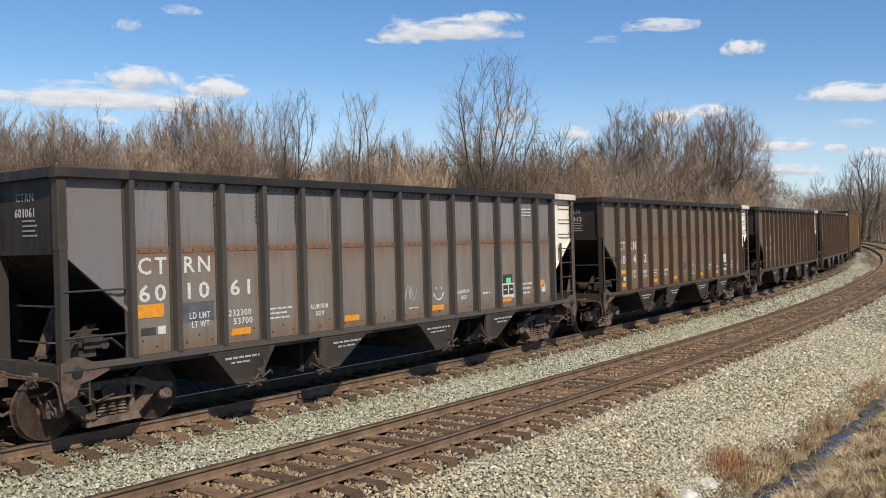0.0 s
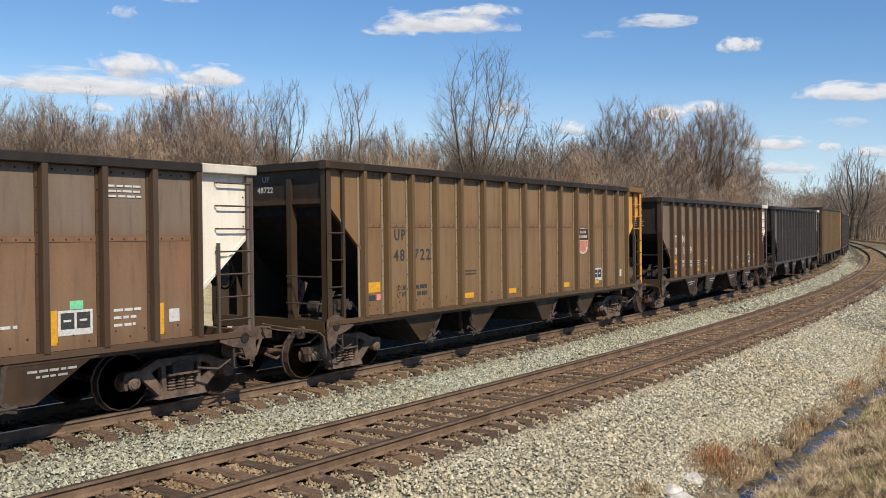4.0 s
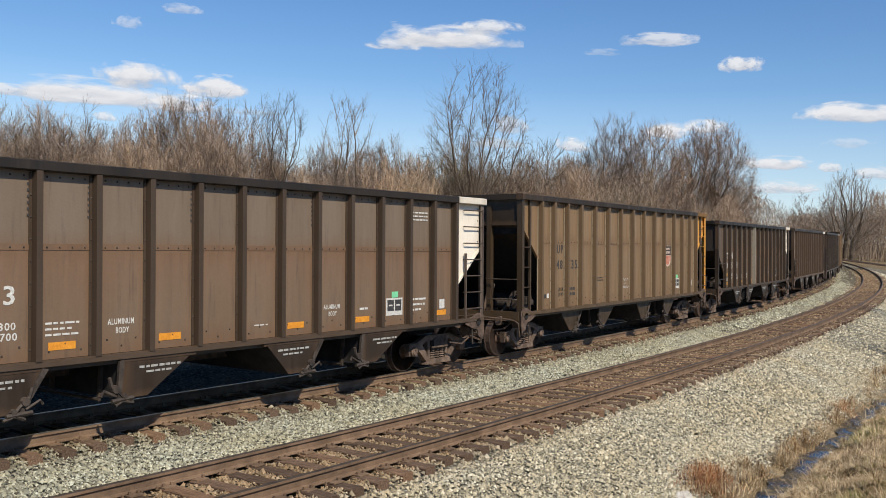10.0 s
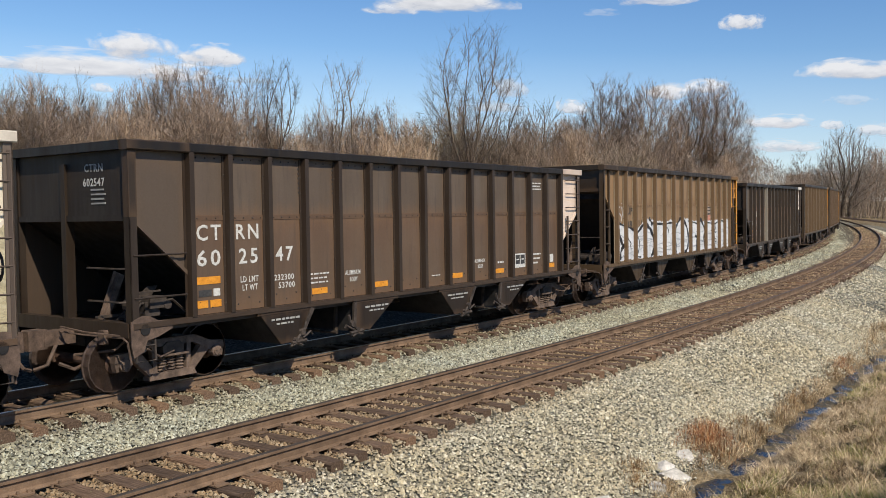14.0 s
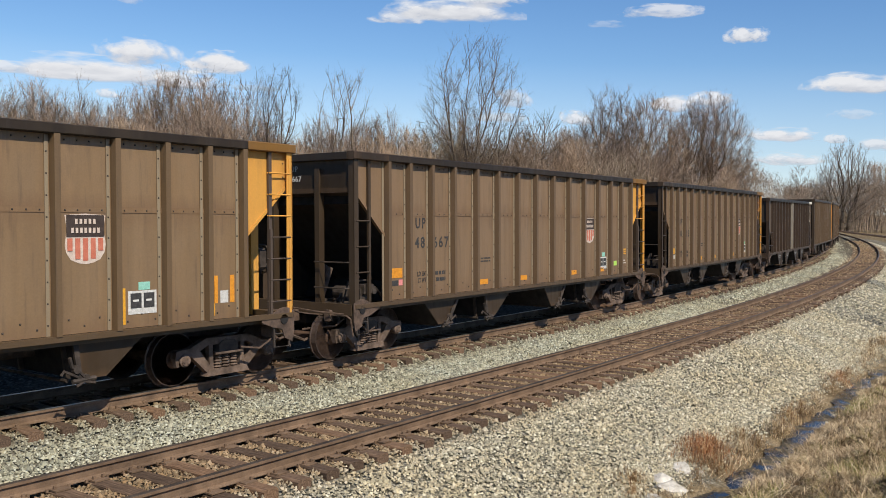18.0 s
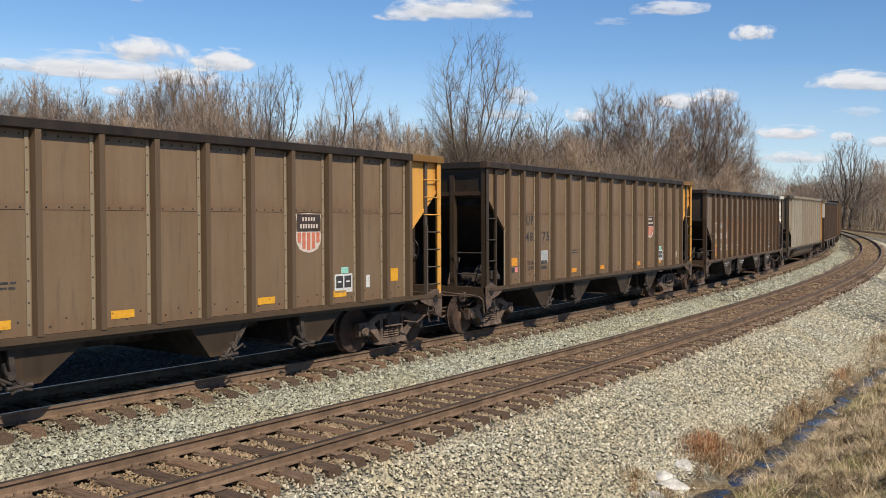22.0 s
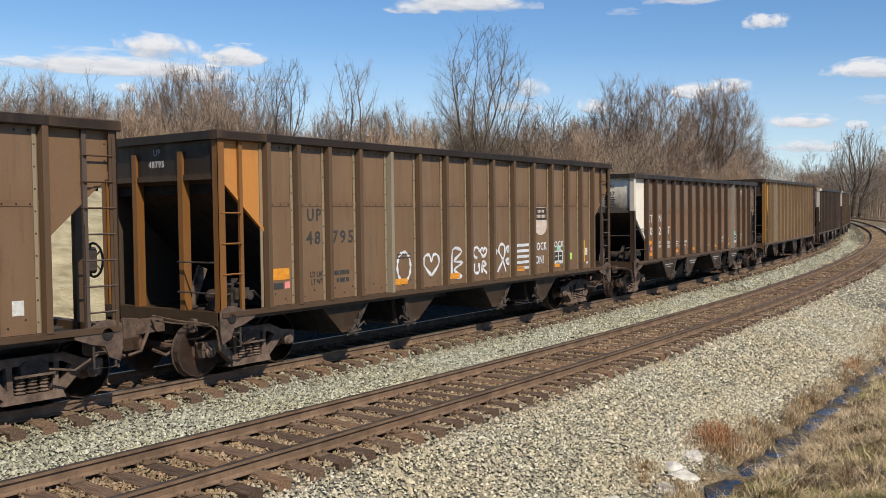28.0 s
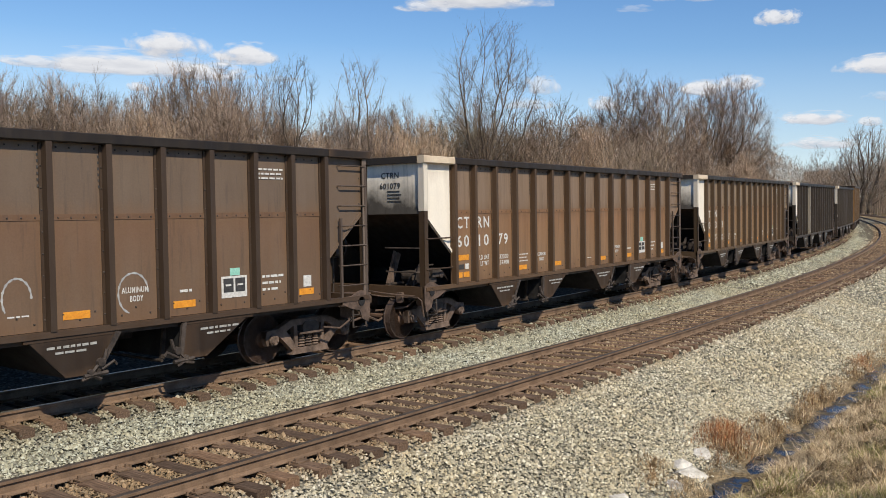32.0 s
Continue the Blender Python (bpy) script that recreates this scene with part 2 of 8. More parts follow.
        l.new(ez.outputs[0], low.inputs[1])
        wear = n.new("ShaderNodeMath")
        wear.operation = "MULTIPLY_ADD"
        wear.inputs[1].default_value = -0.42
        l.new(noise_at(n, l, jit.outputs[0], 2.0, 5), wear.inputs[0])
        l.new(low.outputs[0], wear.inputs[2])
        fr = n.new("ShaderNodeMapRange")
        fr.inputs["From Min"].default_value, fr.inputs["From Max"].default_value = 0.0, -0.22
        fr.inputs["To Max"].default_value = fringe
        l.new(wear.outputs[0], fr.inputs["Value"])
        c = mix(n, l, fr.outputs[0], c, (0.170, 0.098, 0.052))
    drip = ramp(n, l, noise_at(n, l, jit.outputs[0], 5.0, 4), (0.55, 0.0), (0.74, drips))
    c = mix(n, l, drip, c, (0.050, 0.040, 0.034))
    tone = ramp(n, l, grain, (0.3, 0.93), (0.7, 1.05))
    c = mix(n, l, 1.0, c, tone, "MULTIPLY")
    l.new(c, b.inputs["Base Color"])
    l.new(ramp(n, l, streaks, (0.0, rough - 0.08), (1.0, rough + 0.2)), b.inputs["Roughness"])
    bump(n, l, b, noise_at(n, l, v, 6, 4), 0.12, 0.02)
    return m


def plain(name, lo, hi, scale=8, rough=0.8, metal=0.0, spec=0.3, fine=60, strength=0.25):
    """Two-toned rough surface with fine relief."""
    m, n, l, b = material(name, rough, metal, spec)
    v = coords(n, l)
    c = ramp(n, l, noise_at(n, l, v, scale, 5), (0.32, lo), (0.68, hi))
    c = mix(n, l, 1.0, c, ramp(n, l, noise_at(n, l, v, fine, 3), (0.3, 0.8), (0.7, 1.12)), "MULTIPLY")
    l.new(c, b.inputs["Base Color"])
    bump(n, l, b, noise_at(n, l, v, fine, 3), strength, 0.01)
    return m


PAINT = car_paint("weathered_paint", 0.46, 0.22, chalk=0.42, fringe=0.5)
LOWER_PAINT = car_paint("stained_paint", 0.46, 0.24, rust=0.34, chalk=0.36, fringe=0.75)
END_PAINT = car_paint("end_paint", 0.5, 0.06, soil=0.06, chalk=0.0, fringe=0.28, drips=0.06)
SOOT_PAINT = car_paint("sooty_end_paint", 0.6, 0.2, soil=0.2, chalk=0.0, soot=0.93)
POST = car_paint("post_paint", 0.5, 0.12, dirt=(0.09, 0.065, 0.045), soil=0.10)
IRON = plain("grimy_iron", (0.028, 0.022, 0.018), (0.092, 0.070, 0.055), 6, 0.7, 0.0)
FRAME_IRON = plain("truck_iron", (0.074, 0.051, 0.038), (0.215, 0.150, 0.110), 5, 0.8)
RIGGING = plain("rusty_rigging", (0.058, 0.040, 0.030), (0.170, 0.114, 0.082), 7, 0.8)
# coal-black surfaces, and parts whose shade is put into their colour
COAL_AND_SHADE = plain("coal_and_shade", (0.012, 0.011, 0.011), (0.035, 0.032, 0.03), 4, 0.85)
TREAD = plain("wheel_rust", (0.055, 0.034, 0.025), (0.160, 0.098, 0.068), 4, 0.8, 0, 0.2)
TREAD_BRIGHT = plain("wheel_tread", (0.075, 0.052, 0.042), (0.16, 0.115, 0.092), 9, 0.45, 0.5)
RAIL_RUST = plain("rail_rust", (0.130, 0.084, 0.052), (0.255, 0.168, 0.105), 3, 0.8)
RAIL_HEAD = plain("rail_head", (0.045, 0.034, 0.026), (0.10, 0.078, 0.060), 2.5, 0.6, 0.2)
RAIL_SHINE = plain("rail_running_head", (0.30, 0.28, 0.26), (0.45, 0.43, 0.40), 3, 0.32, 0.9)
MARK_WHITE = plain("stencil_white", (0.52, 0.50, 0.45), (0.75, 0.73, 0.67), 20, 0.6, 0, 0.3, 90, 0.05)
MARK_DARK = plain("stencil_dark", (0.035, 0.035, 0.035), (0.075, 0.07, 0.065), 20, 0.6, 0, 0.3, 90, 0.05)
MARK_ORANGE = plain("reflector_orange", (0.66, 0.24, 0.022), (0.82, 0.35, 0.035), 12, 0.5, 0, 0.4, 90, 0.05)
MARK_YELLOW = plain("reflector_yellow", (0.66, 0.30, 0.022), (0.82, 0.42, 0.035), 12, 0.5, 0, 0.4, 90, 0.05)
MARK_GREEN = plain("sticker_green", (0.16, 0.60, 0.30), (0.25, 0.72, 0.38), 12, 0.5, 0, 0.4, 90, 0.05)
MARK_LIME = plain("sticker_lime", (0.42, 0.72, 0.10), (0.52, 0.82, 0.18), 12, 0.5, 0, 0.4, 90, 0.05)
MARK_MINT = plain("sticker_mint", (0.25, 0.55, 0.42), (0.35, 0.65, 0.52), 12, 0.5, 0, 0.4, 90, 0.05)
MARK_PINK = plain("sticker_pink", (0.75, 0.22, 0.22), (0.85, 0.32, 0.30), 12, 0.5, 0, 0.4, 90, 0.05)
MARK_RED = plain("shield_red", (0.52, 0.145, 0.085), (0.62, 0.21, 0.13), 12, 0.6, 0, 0.3, 90, 0.05)
SHIELD_PALE = plain("shield_pale", (0.56, 0.44, 0.35), (0.72, 0.60, 0.50), 12, 0.6, 0, 0.3, 90, 0.05)
MARK_BLUE = plain("shield_dark", (0.045, 0.032, 0.026), (0.075, 0.055, 0.045), 12, 0.6, 0, 0.3, 90, 0.05)
MARK_GREY = plain("patch_grey", (0.07, 0.075, 0.085), (0.13, 0.135, 0.145), 6, 0.6, 0, 0.3, 90, 0.05)
SPRAY_WHITE = plain("spray_white", (0.54, 0.55, 0.55), (0.80, 0.80, 0.79), 3, 0.65, 0, 0.3, 60, 0.05)
SPRAY_BLACK = plain("spray_black", (0.018, 0.018, 0.02), (0.04, 0.04, 0.045), 5, 0.6, 0, 0.3, 60, 0.05)
SPRAY_MINT = plain("spray_mint", (0.30, 0.50, 0.44), (0.48, 0.66, 0.60), 4, 0.65, 0, 0.3, 60, 0.05)
SPRAY_GREY = plain("spray_grey", (0.34, 0.35, 0.36), (0.52, 0.53, 0.53), 4, 0.7, 0, 0.3, 60, 0.05)
SPRAY_BLUE = plain("spray_blue", (0.24, 0.36, 0.40), (0.38, 0.50, 0.54), 4, 0.65, 0, 0.3, 60, 0.05)
SPRAY_PALE = plain("spray_pale", (0.30, 0.30, 0.29), (0.48, 0.48, 0.46), 4, 0.7, 0, 0.3, 60, 0.05)
MARK_PALE = plain("stencil_pale", (0.30, 0.29, 0.26), (0.46, 0.45, 0.41), 20, 0.6, 0, 0.3, 90, 0.05)

# ---- railway cars ----
PITCH, SPEED, START = 16.18, 14.92, 13.43   # coupled length, metres a second, first car's centre at 0 s
FACE = -1.50                                # outer face of the side sheets


def words(items, name, mat):
    """Lettering on the near side: items of (text, x, z, height, width or 0), joined in one mesh."""
    out = Shape()
    for text, x, z, h, w in items:
        cu = bpy.data.curves.new("t", "FONT")
        cu.body, cu.size, cu.extrude, cu.resolution_u = text, h * 1.42, 0.0015, 2
        cu.offset = h * 0.022
        cu.space_character = 1.3 if h > 0.2 else 1.12
        ob = bpy.data.objects.new("t", cu)
        me = bpy.data.meshes.new_from_object(ob)
        if len(me.vertices):
            co = np.array([v.co[:] for v in me.vertices])
            wide = co[:, 0].max() - co[:, 0].min()
            k = (w / wide) if w else 1.0
            co[:, 0] = (co[:, 0] - co[:, 0].min()) * k + x
            co[:, 1] = co[:, 1] + z
            out.add([(a, FACE - 0.006 - c, b) for a, b, c in co], [tuple(p.vertices) for p in me.polygons])
        bpy.data.objects.remove(ob)
        bpy.data.meshes.remove(me)
        bpy.data.curves.remove(cu)
    me = bpy.data.meshes.new(name)
    me.from_pydata(out.v, [], out.f)
    me.materials.append(mat)
    return me


def end_words(items, name, mat, x):
    """Lettering on the leading end: items of (text, y, z, height)."""
    me = words([(t, y, z, h, 0) for t, y, z, h in items], name, mat)
    for v in me.vertices:
        a, d, c = v.co
        v.co = (x + (d - FACE), -a, c)
    return me


def bars(items, name, mat, y=None):
    """Small flat marks on the near side: items of (x0, x1, z0, z1)."""
    s = Shape()
    y = FACE if y is None else y
    for x0, x1, z0, z1 in items:
        s.box(x0, x1, y - 0.006, y - 0.001, z0, z1)
    return s.data(name, mat)


def dashes(items, seed=0):
    """Lines of print too small to read, broken up into words."""
    r = random.Random(seed)
    out = []
    for x0, x1, z0, z1 in items:
        x = x0
        while x < x1 - 0.03:
            w = min(r.uniform(0.05, 0.15), x1 - x)
            out.append((x, x + w, z0, z1))
            x += w + r.uniform(0.02, 0.035)
    return out


def scribble(lines, name, mat, width=0.05, y=None):
    """Sprayed strokes: polylines of (x, z) on the side, of an even width."""
    s = Shape()
    y = (FACE - 0.004) if y is None else y
    for k, line in enumerate(lines):
        pts = [Vector(p) for p in line]
        fine = []
        for i in range(len(pts) - 1):      # rounded by Catmull-Rom
            p0, p1, p2, p3 = pts[max(i - 1, 0)], pts[i], pts[i + 1], pts[min(i + 2, len(pts) - 1)]
            for j in range(4):
                t = j / 4
                fine.append(0.5 * ((2 * p1) + (p2 - p0) * t + (2 * p0 - 5 * p1 + 4 * p2 - p3) * t * t + (3 * p1 - p0 - 3 * p2 + p3) * t ** 3))
        fine.append(pts[-1])
        v = []
        for i, p in enumerate(fine):
            d = fine[min(i + 1, len(fine) - 1)] - fine[max(i - 1, 0)]
            d = d.normalized() if d.length > 1e-6 else Vector((1, 0))
            q = Vector((-d.y, d.x)) * width * 0.5 * (0.75 + 0.25 * math.sin(i * 1.3))
            v += [(p.x + q.x, y - 0.0004 * k, p.y + q.y), (p.x - q.x, y - 0.0004 * k, p.y - q.y)]
        s.add(v, [(2 * i, 2 * i + 1, 2 * i + 3, 2 * i + 2) for i in range(len(fine) - 1)])
    me = bpy.data.meshes.new(name)
    me.from_pydata(s.v, [], s.f)
    me.materials.append(mat)
    return me


def wheelset_mesh():
    s = Shape()
    for y in (-0.745, 0.745):
        q = 1 if y > 0 else -1
        s.lathe([(y + q * 0.09, 0.09), (y + q * 0.085, 0.14), (y + q * 0.03, 0.20), (y + q * 0.02, 0.33), (y + q * 0.065, 0.385), (y + q * 0.068, 0.43)], (0, 0, 0), "y", 16)
        s.lathe([(y + q * 0.068, 0.43), (y + q * 0.066, 0.4475), (y - q * 0.045, 0.457), (y - q * 0.052, 0.483), (y - q * 0.075, 0.478), (y - q * 0.078, 0.40)], (0, 0, 0), "y", 16, 1)
        s.lathe([(y - q * 0.078, 0.40), (y - q * 0.02, 0.34), (y - q * 0.01, 0.19), (y - q * 0.08, 0.13)], (0, 0, 0), "y", 16)
    s.tube([(0, -1.06, 0), (0, 1.06, 0)], 0.085, 12)
    for q in (-1, 1):
        s.lathe([(q * 0.98, 0.10), (q * 1.12, 0.105), (q * 1.135, 0.085), (q * 1.15, 0.08)], (0, 0, 0), "y", 14, 2)
        for k in range(3):
            t = 2.1 * k
            s.lathe([(q * 1.15, 0.018), (q * 1.165, 0.018)], (0.05 * math.cos(t), 0, 0.05 * math.sin(t)), "y", 6, 2)
    return s.data("wheelset", [TREAD, TREAD_BRIGHT, FRAME_IRON])


def side_frame_mesh(q):
    """Cast truck side with its window for the springs."""
    s = Shape()
    y0, y1 = q * 1.02 - 0.07, q * 1.02 + 0.07
    top = [(-1.06, 0.50), (-1.04, 0.62), (-0.78, 0.64), (-0.45, 0.78), (0.45, 0.78), (0.78, 0.64), (1.04, 0.62), (1.06, 0.50), (0.74, 0.50), (0.42, 0.66), (-0.42, 0.66), (-0.74, 0.50)]
    s.prism(top, y0, y1)
    for k in (-1, 1):
        leg = [(k * 0.74, 0.50), (k * 0.60, 0.62), (k * 0.30, 0.24), (k * 0.34, 0.16), (k * 0.42, 0.20)]
        s.prism(leg if k > 0 else leg[::-1], y0 + 0.01, y1 - 0.01)
        s.prism([(k * 0.30, 0.66), (k * 0.38, 0.66), (k * 0.36, 0.22), (k * 0.28, 0.22)], y0 + 0.02, y1 - 0.02)
        s.box(k * 0.90 - 0.13, k * 0.90 + 0.13, y0 + 0.02, y1 + (0.03 if q > 0 else -0.0), 0.47, 0.60)
        s.prism([(k * 1.04, 0.62), (k * 1.06, 0.50), (k * 1.03, 0.36), (k * 0.98, 0.36), (k * 1.0, 0.50)], y0 + 0.015, y1 - 0.015)
    s.prism([(-0.46, 0.14), (0.46, 0.14), (0.40, 0.25), (-0.40, 0.25)], y0 - 0.02, y1 + 0.02)
    s.box(-0.05, 0.05, y0 - 0.012, y1 + 0.012, 0.68, 0.76)
    return s.data("side_frame", FRAME_IRON)


def spring_mesh(q):
    s = Shape()
    for x in (-0.17, 0.0, 0.17):
        prof = [(0.24, 0.05)]
        for i in range(5):
            z = 0.25 + i * 0.050
            prof += [(z, 0.052), (z + 0.024, 0.084), (z + 0.040, 0.060)]
        s.lathe(prof + [(0.52, 0.05)], (x, q * 1.02, 0), "z", 7)
    s.box(-0.29, 0.29, q * 1.02 - 0.12, q * 1.02 + 0.12, 0.495, 0.53)
    return s.data("spring_nest", FRAME_IRON)


def bolster_mesh():
    s = Shape()
    s.prism([(-0.20, 0.50), (0.20, 0.50), (0.20, 0.66), (0.12, 0.72), (-0.12, 0.72), (-0.20, 0.66)], -1.12, 1.12)
    s.lathe([(0.70, 0.2), (0.78, 0.2)], (0, 0, 0), "z", 14)
    for k in (-1, 1):
        s.box(k * 0.42 - 0.05, k * 0.42 + 0.05, -0.8, 0.8, 0.36, 0.44)
        s.tube([(k * 0.42, -0.5, 0.4), (k * 0.10, 0, 0.62), (k * 0.42, 0.5, 0.4)], 0.025, 5)
        for y in (-0.74, 0.74):
            s.prism([(k * 0.40, 0.30), (k * 0.46, 0.30), (k * 0.44, 0.55), (k * 0.38, 0.55)], y - 0.04, y + 0.04)
    return s.data("truck", IRON)


KINDS = {
    "five_bay": dict(length=14.52, top=3.86, seam=2.73, ribs=[1.14, 1.93] + [2.81 + 0.898 * i for i in range(11)] + [12.62, 13.42],
                     diag=(2.72, 1.80), end_low=2.72, hop=[(2.50, 3.80, 3.02, 3.42), (5.0, 6.32, 4.98, 5.45), (7.8, 9.17, 8.36, 8.78), (10.32, 11.65, 10.26, 10.74)]),
    "coal_brown": dict(length=14.46, top=4.08, seam=2.94, ribs=[1.08, 1.80, 2.60, 3.46, 4.40, 5.34, 6.30, 7.23, 8.18, 9.12, 10.06, 11.0, 11.86, 12.66, 13.38],
                       diag=(3.36, 2.42), end_low=3.36, hop=[(2.45, 3.8, 3.05, 3.35), (5.0, 6.25, 5.1, 5.45), (7.9, 9.15, 8.35, 8.7), (10.4, 11.6, 10.5, 10.9)]),
    "tub": dict(length=14.9, top=3.96, seam=2.7, ribs=[1.57, 2.63, 3.70, 4.69, 5.72, 6.72, 7.70, 8.70, 9.70, 10.70, 11.70, 12.74, 13.80],
                diag=(2.30, 1.75), end_low=2.2, hop=[]),
}


def kind_meshes(kind):
    """All meshes of one kind of car, shared by its cars: rows of (name, mesh, colour key, label)."""
    K = KINDS[kind]
    L, T, seam, ribs = K["length"], K["top"], K["seam"], K["ribs"]
    x0 = -L / 2
    rows = []
    low, up = 1.14, T - 0.14
    edges = [0.0] + ribs + [L]
    d1, d2 = K["diag"]
    for i in range(len(edges) - 1):
        a, b = x0 + edges[i], x0 + edges[i + 1]
        first, last = i == 0, i == len(edges) - 2
        if first or last:
            xa, xb = (a + 0.08, b) if first else (b - 0.08, a)
            s = Shape()
            out = [(xa, d1), (xb, d2), (xb, up), (xa, up)]
            s.prism(out if first else out[::-1], FACE, FACE + 0.03)
            lip = [(xa, d1 - 0.05), (xb, d2 - 0.05), (xb, d2 + 0.02), (xa, d1 + 0.02)]
            s.prism(lip if first else lip[::-1], FACE - 0.02, FACE + 0.05)
            rows.append(("end_panel", s.data("end_panel", END_PAINT), "near_end" if first else "far_end", ""))
            continue
        s = Shape()
        s.box(a, b, FACE + 0.006, FACE + 0.03, seam, up)
        rows.append(("upper_panel", s.data("upper_panel", PAINT), "upper", ""))
        s = Shape()
        s.box(a, b, FACE, FACE + 0.03, low, seam)
        rows.append(("lower_panel", s.data("lower_panel", LOWER_PAINT if kind == "five_bay" else PAINT), "lower", ""))
        if kind != "tub":
            s = Shape()
            s.box(a + 0.05, b - 0.05, FACE - 0.008, FACE - 0.001, seam - 0.085, seam - 0.002)
            rows.append(("lap_strip", s.data("lap_strip", PAINT), "lap", ""))
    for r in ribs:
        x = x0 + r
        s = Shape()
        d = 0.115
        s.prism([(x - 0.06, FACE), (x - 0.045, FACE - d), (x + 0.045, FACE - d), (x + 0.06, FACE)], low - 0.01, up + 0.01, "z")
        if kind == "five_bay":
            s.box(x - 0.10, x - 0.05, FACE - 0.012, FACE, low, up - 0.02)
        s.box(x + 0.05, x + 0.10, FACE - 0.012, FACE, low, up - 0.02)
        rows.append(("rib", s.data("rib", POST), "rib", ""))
        if kind != "five_bay":
            s = Shape()
            s.box(x - 0.138, x - 0.082, FACE - 0.014, FACE - 0.001, low, up - 0.02)
            rows.append(("rivet_strip", s.data("rivet_strip", END_PAINT), "strip", ""))
    s = Shape()     # bolt heads beside the ribs, along the seam and the foot of the sheets
    for i in range(1, len(edges) - 2):
        a, b = x0 + edges[i], x0 + edges[i + 1]
        for z in np.arange(low + 0.15, up, 0.30):
            s.add([(b - (0.112 if kind != "five_bay" else 0.075) + dx, FACE - 0.012 - dy, z + dz) for dx, dy, dz in ((-.014, 0, -.014), (.014, 0, -.014), (.014, 0, .014), (-.014, 0, .014), (0, .016, 0))], [(0, 1, 4), (1, 2, 4), (2, 3, 4), (3, 0, 4)])
        for x in np.arange(a + 0.16, b - 0.12, 0.19):
            for z in ((seam - 0.05, up - 0.07) if kind != "tub" else (up - 0.07,)):
                s.add([(x + dx, FACE - 0.008 - dy, z + dz) for dx, dy, dz in ((-.013, 0, -.013), (.013, 0, -.013), (.013, 0, .013), (-.013, 0, .013), (0, .016, 0))], [(0, 1, 4), (1, 2, 4), (2, 3, 4), (3, 0, 4)])
        for j, x in enumerate(np.arange(a + 0.2, b - 0.12, 0.24)):
            z = low + 0.10 + 0.10 * ((j + i) % 2)
            s.add([(x + dx, FACE - dy, z + dz) for dx, dy, dz in ((-.015, 0, -.015), (.015, 0, -.015), (.015, 0, .015), (-.015, 0, .015), (0, .016, 0))], [(0, 1, 4), (1, 2, 4), (2, 3, 4), (3, 0, 4)])
    for a in (x0 + 0.15, x0 + L - 0.15):
        for z in np.arange(d1 + 0.15, up, 0.24):
            s.add([(a + dx, FACE - dy, z + dz) for dx, dy, dz in ((-.015, 0, -.015), (.015, 0, -.015), (.015, 0, .015), (-.015, 0, .015), (0, .016, 0))], [(0, 1, 4), (1, 2, 4), (2, 3, 4), (3, 0, 4)])
    rows.append(("rivets", s.data("rivets", IRON), "dark", "dark bolt heads", "stuff"))
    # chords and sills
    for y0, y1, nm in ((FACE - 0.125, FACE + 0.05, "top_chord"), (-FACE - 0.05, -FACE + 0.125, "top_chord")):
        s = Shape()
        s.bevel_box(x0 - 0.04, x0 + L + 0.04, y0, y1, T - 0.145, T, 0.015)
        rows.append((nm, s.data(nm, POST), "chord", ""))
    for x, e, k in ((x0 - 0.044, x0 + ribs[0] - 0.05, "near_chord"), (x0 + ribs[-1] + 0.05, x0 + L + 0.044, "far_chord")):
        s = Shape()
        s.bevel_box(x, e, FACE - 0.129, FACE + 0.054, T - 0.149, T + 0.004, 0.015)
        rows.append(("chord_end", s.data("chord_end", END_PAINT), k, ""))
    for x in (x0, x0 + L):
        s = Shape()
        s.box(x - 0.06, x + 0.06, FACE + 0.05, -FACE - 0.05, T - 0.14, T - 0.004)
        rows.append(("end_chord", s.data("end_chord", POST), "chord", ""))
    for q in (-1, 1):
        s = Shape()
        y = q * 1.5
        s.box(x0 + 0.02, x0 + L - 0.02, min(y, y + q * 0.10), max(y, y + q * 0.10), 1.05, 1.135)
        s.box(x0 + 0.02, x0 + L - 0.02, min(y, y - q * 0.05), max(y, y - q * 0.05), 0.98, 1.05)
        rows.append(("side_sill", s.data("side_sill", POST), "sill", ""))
    # the far side, seen over the top and through the leading end
    s = Shape()
    s.box(x0 + 1.1, x0 + L - 1.1, -FACE - 0.03, -FACE, low, up)
    s.box(x0 + 0.08, x0 + L - 0.08, -FACE - 0.03, -FACE - 0.002, d1, up)
    for r in ribs:
        s.box(x0 + r - 0.05, x0 + r + 0.05, -FACE, -FACE + 0.115, low, up)
    # dark sheet added to black out the opening under the leading slope
    s.box(x0 + 0.1, x0 + 2.4, -FACE - 0.03, -FACE - 0.004, 1.06, d1)
    rows.append(("far_side", s.data("far_side", END_PAINT), "dark", ""))
    # ends: sheet, slope, posts
    el = K["end_low"]
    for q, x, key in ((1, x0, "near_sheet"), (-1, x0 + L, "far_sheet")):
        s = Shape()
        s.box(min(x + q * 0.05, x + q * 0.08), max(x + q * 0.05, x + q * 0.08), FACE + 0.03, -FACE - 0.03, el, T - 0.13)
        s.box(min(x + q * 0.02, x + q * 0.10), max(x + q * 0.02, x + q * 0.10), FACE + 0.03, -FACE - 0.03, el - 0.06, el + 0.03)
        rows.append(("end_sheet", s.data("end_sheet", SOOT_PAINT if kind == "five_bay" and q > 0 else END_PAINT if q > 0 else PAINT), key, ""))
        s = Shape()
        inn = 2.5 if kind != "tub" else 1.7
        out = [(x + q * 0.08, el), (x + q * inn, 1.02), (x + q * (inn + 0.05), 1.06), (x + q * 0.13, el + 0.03)]
